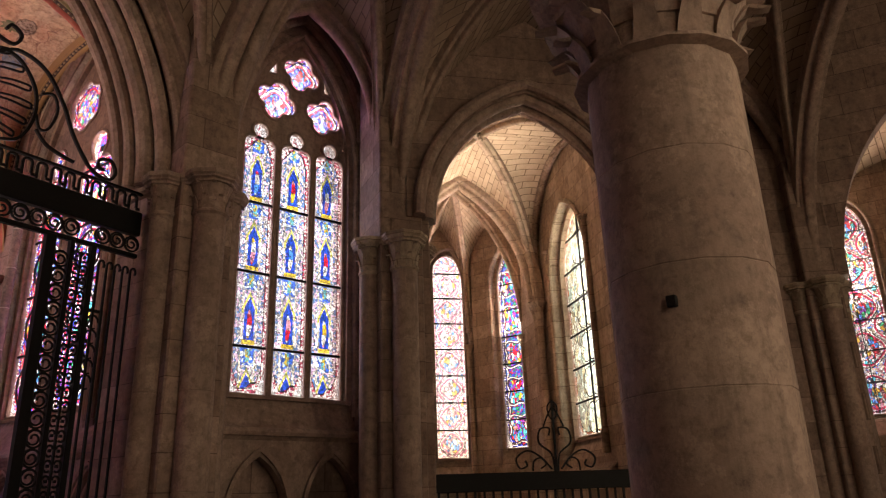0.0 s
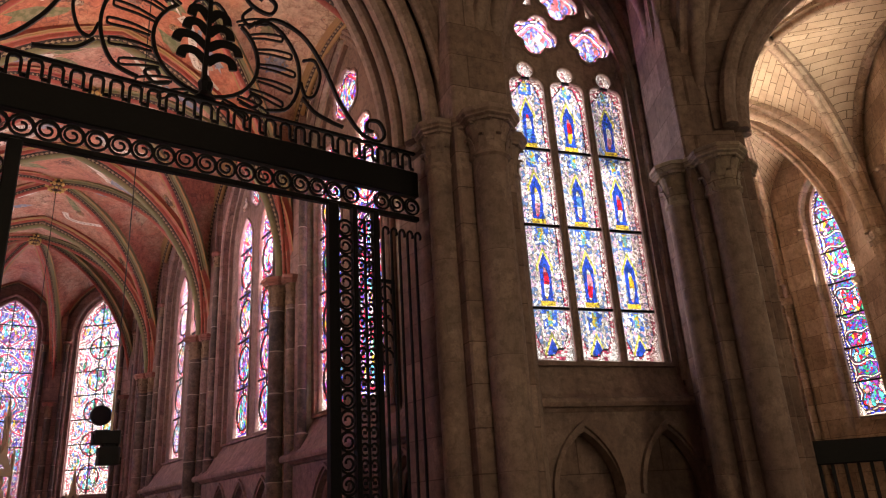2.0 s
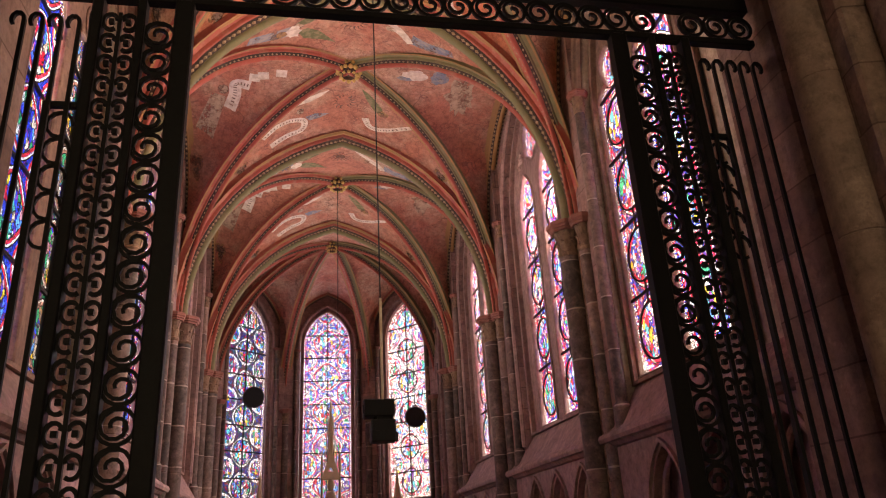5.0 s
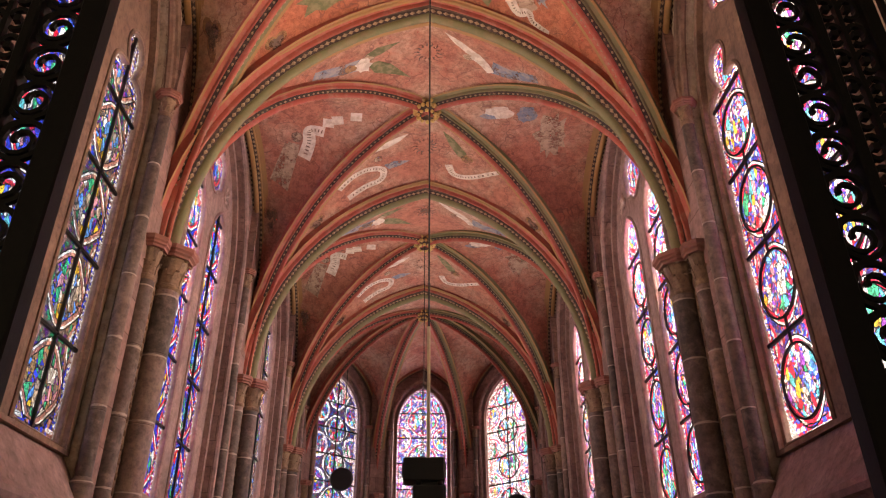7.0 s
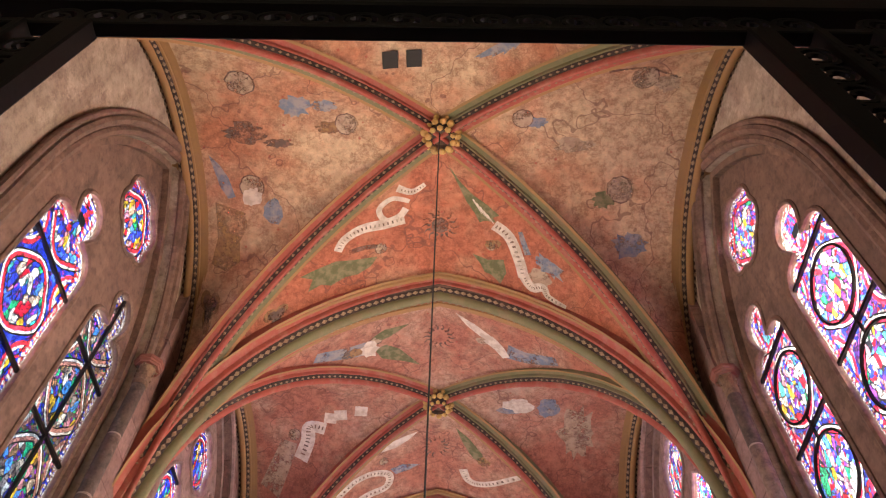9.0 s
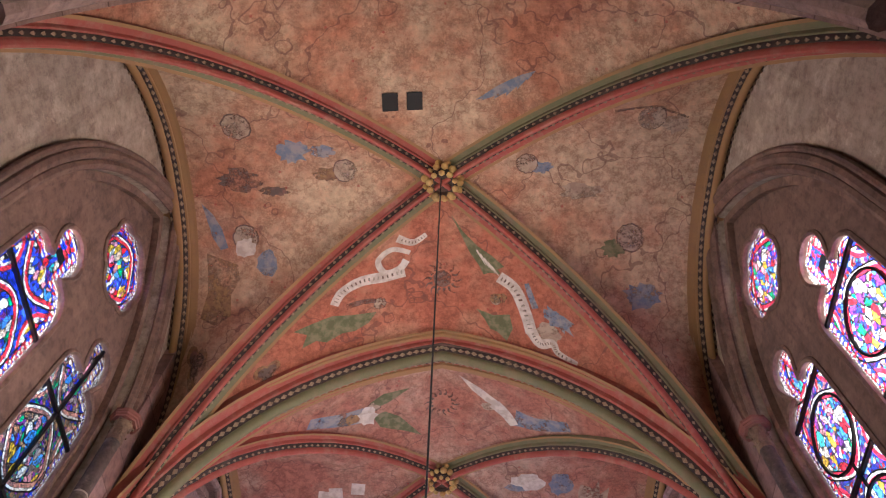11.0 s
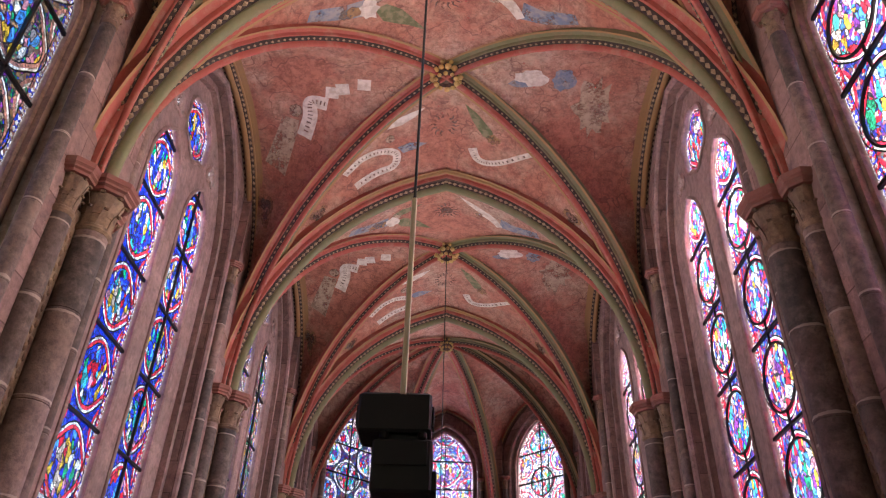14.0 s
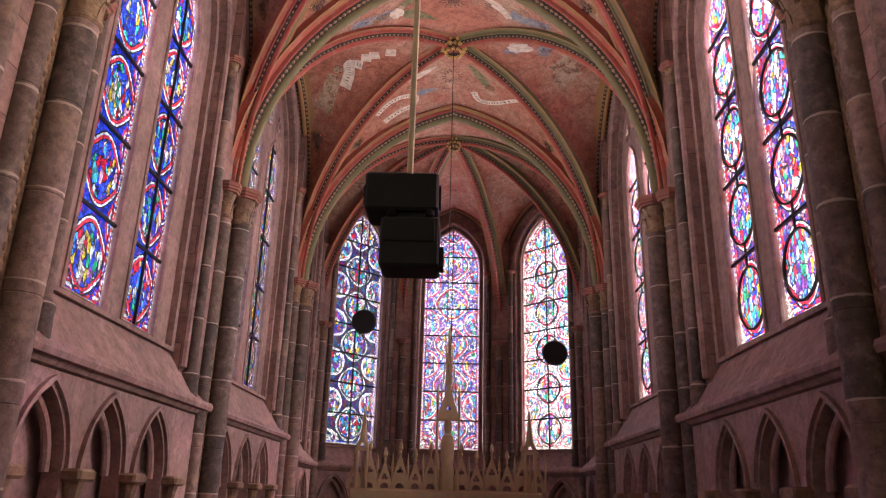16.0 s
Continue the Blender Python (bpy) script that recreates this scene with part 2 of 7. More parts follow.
def stained(name, palette, ground, ring, period, kind="medallion", cell=30.0, pale=0.0, gain=1.0, lobe=0.02, field=0.6, border=0.075):
    """Leaded coloured glass. UV: u metres from the light's middle, v metres from its foot; the attribute rim is the distance to the light's edge."""
    k = Nodes(name)
    u, v = k.uv()
    rnd = k.random()
    rim = k.node("ShaderNodeAttribute", 2)
    k.t.nodes[-1].attribute_name = "rim"
    com = k.t.nodes.new("ShaderNodeCombineXYZ")
    k.put(com.inputs[0], u), k.put(com.inputs[1], v), k.put(com.inputs[2], k.math("MULTIPLY", rnd, 37.0))
    p = com.outputs[0]
    wob = k.node("ShaderNodeVectorMath", 0, in_0=p, in_1=k.node("ShaderNodeVectorMath", 0, p_operation="SCALE", in_0=k.node("ShaderNodeTexNoise", 1, Vector=p, Scale=9.0, Detail=2.0), in_3=0.06))
    cells = k.t.nodes.new("ShaderNodeTexVoronoi")
    k.put(cells.inputs["Vector"], wob), k.put(cells.inputs["Scale"], cell)
    lead = k.node("ShaderNodeTexVoronoi", p_feature="DISTANCE_TO_EDGE", Vector=wob, Scale=cell)
    sep = k.t.nodes.new("ShaderNodeSeparateColor")
    k.put(sep.inputs[0], cells.outputs["Color"])
    hue, val = sep.outputs[0], sep.outputs[1]
    n = len(ground)
    outer = k.ramp(hue, [(i / n, c) for i, c in enumerate(ground)], True)
    # larger standing pieces, drawn upright, for what the scenes show
    tall = k.node("ShaderNodeVectorMath", 0, p_operation="MULTIPLY", in_0=wob, in_1=(1.5, 0.75, 1.0))
    scene_ = k.t.nodes.new("ShaderNodeTexVoronoi")
    k.put(scene_.inputs["Vector"], tall), k.put(scene_.inputs["Scale"], cell * 0.42)
    sep2 = k.t.nodes.new("ShaderNodeSeparateColor")
    k.put(sep2.inputs[0], scene_.outputs["Color"])
    lead2 = k.node("ShaderNodeTexVoronoi", p_feature="DISTANCE_TO_EDGE", Vector=tall, Scale=cell * 0.42)
    inner = k.mix(k.math("GREATER_THAN", sep2.outputs[1], 0.36), outer, k.ramp(sep2.outputs[0], palette, True))
    inner = k.mix(k.math("LESS_THAN", lead2, 0.05), inner, (0.03, 0.03, 0.05))
    vv = k.math("FRACT", k.math("ADD", k.math("DIVIDE", v, period), 0.0))
    dv = k.math("MULTIPLY", k.math("SUBTRACT", vv, 0.5), period)
    dark_lines = k.math("MULTIPLY", k.math("LESS_THAN", lead, 0.05), 0.75)
    if kind == "medallion":
        r = k.math("SQRT", k.math("ADD", k.math("POWER", u, 2), k.math("POWER", dv, 2)))
        lobes = k.math("MULTIPLY", k.math("COSINE", k.math("MULTIPLY", k.math("ARCTAN2", dv, u), 4.0)), lobe)
        r = k.math("SUBTRACT", r, lobes)
        r0 = period * 0.36
        disc = k.math("LESS_THAN", r, r0)
        band = k.math("LESS_THAN", k.math("ABSOLUTE", k.math("SUBTRACT", r, r0)), 0.016)
        band2 = k.math("LESS_THAN", k.math("ABSOLUTE", k.math("SUBTRACT", r, r0 + 0.028)), 0.01)
        line = k.math("LESS_THAN", k.math("ABSOLUTE", k.math("SUBTRACT", r, r0 + 0.044)), 0.007)
        line = k.math("MAXIMUM", line, k.math("LESS_THAN", k.math("ABSOLUTE", k.math("SUBTRACT", r, r0 - 0.02)), 0.005))
        # half medallions at the sides
        dv2 = k.math("MULTIPLY", k.math("SUBTRACT", k.math("FRACT", k.math("ADD", k.math("DIVIDE", v, period), 0.5)), 0.5), period)
        r2 = k.math("SQRT", k.math("ADD", k.math("POWER", k.math("SUBTRACT", k.math("ABSOLUTE", u), period * 0.62), 2), k.math("POWER", dv2, 2)))
        disc2 = k.math("LESS_THAN", r2, r0 * 0.92)
        bandb = k.math("LESS_THAN", k.math("ABSOLUTE", k.math("SUBTRACT", r2, r0 * 0.92)), 0.016)
        bandw = k.math("LESS_THAN", k.math("ABSOLUTE", k.math("SUBTRACT", r2, r0 * 0.92 - 0.028)), 0.009)
        outer = k.mix(1.0, outer, (field, field, field), "MULTIPLY")
        c = k.mix(k.math("MAXIMUM", disc, disc2), outer, inner)
        c = k.mix(bandw, c, (0.95, 0.9, 0.85))
        c = k.mix(k.math("MAXIMUM", band, bandb), c, ring)
        c = k.mix(band2, c, (0.95, 0.9, 0.85))
        dark_lines = k.math("MAXIMUM", dark_lines, line)
    elif kind == "canopy":
        # a small standing shape in a pointed blue niche, gold footing, pale gable and pinnacles, coloured tabernacle above
        pv = k.math("FRACT", k.math("DIVIDE", k.math("ADD", v, period - 0.57), period))
        au = k.math("ABSOLUTE", u)

        def between(a, b):
            return k.math("MULTIPLY", k.math("GREATER_THAN", pv, a), k.math("LESS_THAN", pv, b))

        lift_ = k.math("MULTIPLY", k.math("MAXIMUM", k.math("SUBTRACT", pv, 0.5), 0.0), 0.42)
        flank = k.math("ADD", au, lift_)
        inside = k.math("MULTIPLY", k.math("LESS_THAN", flank, 0.066), between(0.09, 0.72))
        gable = k.math("MULTIPLY", k.math("LESS_THAN", k.math("ABSOLUTE", k.math("SUBTRACT", flank, 0.088)), 0.013), between(0.44, 0.78))
        column = k.math("MULTIPLY", k.math("LESS_THAN", k.math("ABSOLUTE", k.math("SUBTRACT", au, 0.095)), 0.011), between(0.09, 0.9))
        body = k.math("LESS_THAN", k.math("ADD", k.math("POWER", k.math("DIVIDE", k.math("ADD", u, k.math("MULTIPLY", k.math("SINE", k.math("MULTIPLY", pv, 14.0)), 0.008)), 0.032), 2), k.math("POWER", k.math("DIVIDE", k.math("SUBTRACT", pv, 0.3), 0.19), 2)), 1.0)
        foot = k.math("MULTIPLY", between(0.03, 0.09), k.math("LESS_THAN", au, 0.085))
        tower = k.math("MULTIPLY", k.math("LESS_THAN", au, 0.028), between(0.8, 0.97))
        sky_ = k.math("MULTIPLY", k.math("LESS_THAN", au, 0.1), between(0.76, 1.0))
        robe = k.ramp(k.math("FRACT", k.math("ADD", k.math("ADD", k.math("MULTIPLY", rnd, 7.3), k.math("MULTIPLY", k.math("FLOOR", k.math("DIVIDE", k.math("ADD", v, period - 0.57), period)), 0.37)), k.math("MULTIPLY", k.math("FLOOR", k.math("MULTIPLY", pv, 7.0)), 0.21))), palette, True)
        pale_ = k.mix(k.math("GREATER_THAN", hue, 0.45), (0.85, 0.84, 0.84), k.mix(k.math("GREATER_THAN", val, 0.5), (0.3, 0.52, 0.92), (0.75, 0.55, 0.7)))
        c = k.mix(sky_, pale_, k.mix(k.math("GREATER_THAN", hue, 0.5), (0.06, 0.22, 0.85), (0.75, 0.85, 0.95)))
        c = k.mix(column, c, (0.95, 0.9, 0.8))
        c = k.mix(gable, c, (0.8, 0.8, 0.2))
        c = k.mix(inside, c, (0.03, 0.12, 0.75))
        c = k.mix(k.math("MULTIPLY", inside, body), c, robe)
        c = k.mix(foot, c, (0.9, 0.68, 0.08))
        c = k.mix(tower, c, k.mix(k.math("GREATER_THAN", val, 0.5), (0.92, 0.75, 0.12), (0.2, 0.55, 0.6)))
    else:
        a = k.math("ABSOLUTE", k.math("SUBTRACT", k.math("SQRT", k.math("ADD", k.math("POWER", k.math("SUBTRACT", k.math("ABSOLUTE", u), 0.14), 2), k.math("POWER", dv, 2))), period * 0.42))
        c = k.mix(k.math("MULTIPLY", val, 0.6), outer, inner)
        dark_lines = k.math("MAXIMUM", k.math("LESS_THAN", a, 0.011), k.math("MULTIPLY", dark_lines, 0.6))
    # border: pearls between coloured fillets
    inb = k.math("LESS_THAN", rim, border)
    pw = k.math("SUBTRACT", k.math("FRACT", k.math("MULTIPLY", v, 18.0)), 0.5)
    pearl = k.math("LESS_THAN", k.math("ADD", k.math("POWER", pw, 2), k.math("POWER", k.math("MULTIPLY", k.math("SUBTRACT", rim, border * 0.5), 1.5 / border), 2)), 0.12)
    bc = k.mix(pearl, k.mix(k.math("GREATER_THAN", val, 0.55), ring, ground[0]), (0.95, 0.92, 0.88))
    c = k.mix(inb, c, bc)
    c = k.mix(k.math("LESS_THAN", rim, border * 0.18), c, (0.9, 0.9, 0.9))
    c = k.mix(pale, c, (1.0, 0.93, 0.95))
    tone = k.math("MULTIPLY_ADD", val, 0.8, 0.5)
    dirt = k.ramp(k.noise(p, 3.0, 5, 0.7), [(0.3, (0.55, 0.55, 0.55)), (0.65, (1, 1, 1))])
    c = k.mix(1.0, c, k.node("ShaderNodeCombineColor", 0, in_0=tone, in_1=tone, in_2=tone), "MULTIPLY")
    c = k.mix(1.0, c, dirt, "MULTIPLY")
    c = k.mix(dark_lines, c, (0.01, 0.01, 0.012))
    edge = k.math("LESS_THAN", k.math("ABSOLUTE", k.math("SUBTRACT", rim, border + 0.003)), 0.005)
    c = k.mix(edge, c, (0.01, 0.01, 0.012))
    c = k.mix(1.0, c, (gain, gain, gain), "MULTIPLY")
    clear = k.node("ShaderNodeBsdfTransparent", Color=c)
    milky = k.node("ShaderNodeBsdfTranslucent", Color=c)
    gloss = k.node("ShaderNodeBsdfGlossy", Color=(0.8, 0.8, 0.8), Roughness=0.25)
    s = k.node("ShaderNodeMixShader", in_0=0.2, in_1=clear, in_2=milky)
    s = k.node("ShaderNodeMixShader", in_0=0.03, in_1=s, in_2=gloss)
    k.t.links.new(s, k.out.inputs[0])
    return k.mat


def even(colors):
    return [(i / len(colors), c) for i, c in enumerate(colors)]


RED, BLUE, SKY, GREEN, GOLD, WHITE, PURPLE, PINK, TAN = ((0.75, 0.02, 0.06), (0.03, 0.07, 0.7), (0.12, 0.4, 0.95), (0.03, 0.5, 0.25), (0.9, 0.6, 0.06),
                                                      (0.9, 0.88, 0.84), (0.3, 0.06, 0.45), (0.85, 0.4, 0.5), (0.5, 0.3, 0.16))
MIXED = even([WHITE, RED, SKY, GREEN, WHITE, GOLD, BLUE, PINK, PURPLE, TAN])
VIVID = even([WHITE, RED, SKY, GREEN, (0.95, 0.85, 0.8), GOLD, (0.1, 0.65, 0.75), PINK, WHITE, PURPLE])
DEEP = (0.02, 0.035, 0.45)
M_BLUE = stained("glass_deep_blue", even([WHITE, PINK, SKY, GREEN, (0.75, 0.6, 0.5), GOLD, (0.05, 0.1, 0.9), RED, (0.1, 0.55, 0.6), WHITE]), [BLUE, (0.03, 0.07, 0.85), (0.05, 0.12, 0.95), DEEP, BLUE, (0.1, 0.25, 0.95), BLUE, PURPLE], (0.85, 0.06, 0.1), 0.78, gain=1.3, lobe=0.018, field=0.75)
M_DUSK = stained("glass_dim_brown", even([TAN, PINK, GREEN, WHITE, SKY, GOLD, (0.35, 0.3, 0.3), (0.6, 0.5, 0.4)]), [BLUE, (0.3, 0.22, 0.2), PURPLE, GREEN, TAN, (0.35, 0.3, 0.3)], (0.6, 0.3, 0.25), 0.78, gain=0.95)
M_BRIGHT = stained("glass_bright_pink", VIVID, [BLUE, PURPLE, PINK, SKY, (0.2, 0.06, 0.6), WHITE, BLUE, RED], (0.9, 0.03, 0.1), 0.85, pale=0.03, gain=1.35, field=0.5)
M_APSE = stained("glass_apse_violet", VIVID, [PURPLE, PINK, WHITE, BLUE, SKY, (0.3, 0.1, 0.6), WHITE], (0.8, 0.03, 0.15), 0.95, pale=0.1, gain=1.3, field=0.8)
M_APSEDARK = stained("glass_apse_dark", VIVID, [BLUE, (0.12, 0.08, 0.2), PURPLE, TAN, RED, DEEP, GREEN, SKY], (0.95, 0.9, 0.9), 0.85, gain=1.2, field=0.4)
M_APSEPALE = stained("glass_apse_pale", VIVID, [WHITE, PINK, WHITE, SKY, (0.85, 0.8, 0.6), WHITE], (0.7, 0.03, 0.15), 0.85, pale=0.08, gain=1.4, field=0.9)
M_CANOPY = stained("glass_canopy", even([GOLD, WHITE, RED, PINK, WHITE, SKY]), [WHITE, SKY, BLUE, (0.9, 0.75, 0.8), WHITE, (0.8, 0.6, 0.2), (0.6, 0.75, 0.95), RED], (0.8, 0.12, 0.25), 0.93, "canopy", 34.0, gain=0.5, border=0.055)
M_ROUNDEL = stained("glass_roundel_blue", even([BLUE, SKY, WHITE, PINK, BLUE, RED]), [BLUE, SKY, BLUE, DEEP, PINK, BLUE], (0.8, 0.1, 0.2), 0.5, gain=1.5, pale=0.12, field=0.9, border=0.022)
M_PALE = stained("glass_washed_pink", even([WHITE, PINK, WHITE, SKY, GOLD]), [WHITE, PINK, (0.8, 0.7, 0.85), (0.9, 0.75, 0.85)], (0.8, 0.25, 0.45), 0.6, pale=0.2, gain=0.9, field=0.9)
M_GRID = stained("glass_pale_green", even([WHITE, (0.75, 0.9, 0.7)]), [(0.7, 0.85, 0.75), (0.8, 0.9, 0.8), (0.6, 0.85, 0.8), (0.85, 0.9, 0.65)], (0.75, 0.35, 0.2), 0.6, "circles", 9.0, gain=1.0)
M_DARKMED = stained("glass_dark_lozenge", VIVID, [BLUE, PURPLE, (0.1, 0.1, 0.3), RED, SKY, GREEN], (0.1, 0.05, 0.1), 0.8, gain=1.0, lobe=-0.06, field=0.7)

M_ROSE = stone("rose_sandstone", (0.33, 0.195, 0.17), (0.24, 0.145, 0.13), (0.12, 0.08, 0.075), 0.6, 0.33)
M_ROSEPLAIN = stone("rose_sandstone_dressed", (0.32, 0.2, 0.18), (0.23, 0.145, 0.13), (0.12, 0.085, 0.08), 0.6)
M_SHAFT = banded("weathered_shaft_stone", [(0.045, 0.035, 0.03), (0.13, 0.08, 0.066), (0.065, 0.048, 0.042), (0.26, 0.165, 0.135), (0.09, 0.065, 0.055)], (0.28, 0.2, 0.165))
M_GREY = stone("grey_limestone", (0.345, 0.235, 0.19), (0.26, 0.165, 0.135), (0.15, 0.095, 0.08), 0.55)
M_GREYJ = stone("grey_limestone_coursed", (0.345, 0.23, 0.185), (0.26, 0.165, 0.135), (0.15, 0.095, 0.08), 0.55, 0.36)
M_PALESTONE = stone("pale_limestone", (0.52, 0.4, 0.31), (0.42, 0.31, 0.235), (0.26, 0.18, 0.14), 0.45, 0.3)
M_PALEWALL = stone("pale_worn_wall", (0.43, 0.35, 0.27), (0.33, 0.25, 0.19), (0.2, 0.13, 0.1), 0.75)
M_TRACE = stone("brown_tracery_stone", (0.22, 0.13, 0.095), (0.15, 0.09, 0.068), (0.08, 0.05, 0.04), 0.6)
M_WEB = webbing("vault_stone_grey", (0.36, 0.25, 0.195), (0.27, 0.185, 0.14))
M_WEBPALE = webbing("vault_stone_pale", (0.57, 0.45, 0.33), (0.46, 0.345, 0.25))
M_FLOOR = stone("floor_stone", (0.3, 0.26, 0.22), (0.22, 0.19, 0.16), amount=0.5)
M_CAP = stone("carved_capital_stone", (0.27, 0.175, 0.105), (0.16, 0.095, 0.065), (0.07, 0.045, 0.035), 0.7, 0, 2.2)
M_ABACUS = painted("abacus_worn_red", (0.25, 0.09, 0.065), (0.2, 0.14, 0.11), 0.5)
M_FRESCO1 = fresco("fresco_ochre_red", (0.41, 0.165, 0.09), (0.5, 0.36, 0.23), (0.24, 0.11, 0.065), 0.47)
M_FRESCO2 = fresco("fresco_red", (0.37, 0.14, 0.092), (0.43, 0.295, 0.215), (0.19, 0.09, 0.065), 0.52)
M_FRESCO3 = fresco("fresco_brick_red", (0.4, 0.128, 0.07), (0.44, 0.25, 0.15), (0.2, 0.085, 0.06), 0.57)
M_RIBRED = painted("rib_paint_red", (0.36, 0.085, 0.06), (0.4, 0.22, 0.16))
M_RIBGREEN = painted("rib_paint_green", (0.175, 0.165, 0.08), (0.27, 0.19, 0.115))
M_RIBOCHRE = painted("rib_paint_ochre", (0.34, 0.19, 0.075), (0.26, 0.15, 0.085))
M_RIBDARK = painted("rib_paint_dark", (0.09, 0.06, 0.045), (0.24, 0.13, 0.09))
M_BEAD = painted("bead_border", (0.04, 0.025, 0.02), (0.12, 0.075, 0.05), 0.5)
M_BEADSTONE = painted("carved_bead", (0.34, 0.24, 0.15), (0.15, 0.09, 0.06), 0.5)
M_BEAD2 = beaded("dart_border", (0.38, 0.22, 0.08), (0.13, 0.09, 0.06), 0.08, 0.06)
M_BEADLINE = painted("rib_line_dark", (0.05, 0.04, 0.03), (0.2, 0.14, 0.09))
M_GILT = painted("gilded_boss", (0.55, 0.36, 0.12), (0.15, 0.09, 0.05), 0.6)


def wrought():
    k = Nodes("wrought_iron")
    p = k.place()
    f = k.noise(p, 40, 4, 0.7)
    return k.solid(k.mix(k.math("MULTIPLY", f, 0.6), (0.007, 0.006, 0.007), (0.02, 0.016, 0.015)), 0.6, 0.15, k.bump(f, 0.3, 0.002))


M_IRON = wrought()
M_IRON.node_tree.nodes["Principled BSDF"].inputs["Specular IOR Level"].default_value = 0.15
M_BLACK = painted("black_plastic_case", (0.012, 0.012, 0.015), (0.02, 0.02, 0.022), 0.5)
M_CORD = painted("dark_cable", (0.02, 0.018, 0.016), (0.03, 0.025, 0.02))
M_STRAP = painted("pale_strap", (0.8, 0.68, 0.48), (0.65, 0.5, 0.33))
M_ALTAR = painted("gilded_carved_wood", (0.45, 0.33, 0.2), (0.6, 0.44, 0.22), 0.5)


# ---- geometry helpers ----
def part(name, geo, material, parent=None, label="", smooth=30.0):
    """Links the geometry as one mesh object, under a thing or part if given."""
    me = bpy.data.meshes.new(name)
    me.from_pydata(geo.v, [], geo.f)
    if geo.uv:
        layer = me.uv_layers.new(name="UVMap")
        idx = np.zeros(len(me.loops), dtype=np.int32)
        me.loops.foreach_get("vertex_index", idx)
        layer.data.foreach_set("uv", np.array(geo.uv, dtype=np.float32)[idx].ravel())
    if geo.rim:
        me.attributes.new("rim", "FLOAT", "POINT").data.foreach_set("value", geo.rim)
    me.materials.append(material)
    if smooth:
        me.shade_smooth()
        me.set_sharp_from_angle(angle=radians(smooth))
    ob = new(name, me)
    if parent is not None:
        ob.parent = parent
    if label:
        ob["label"] = label
    return ob


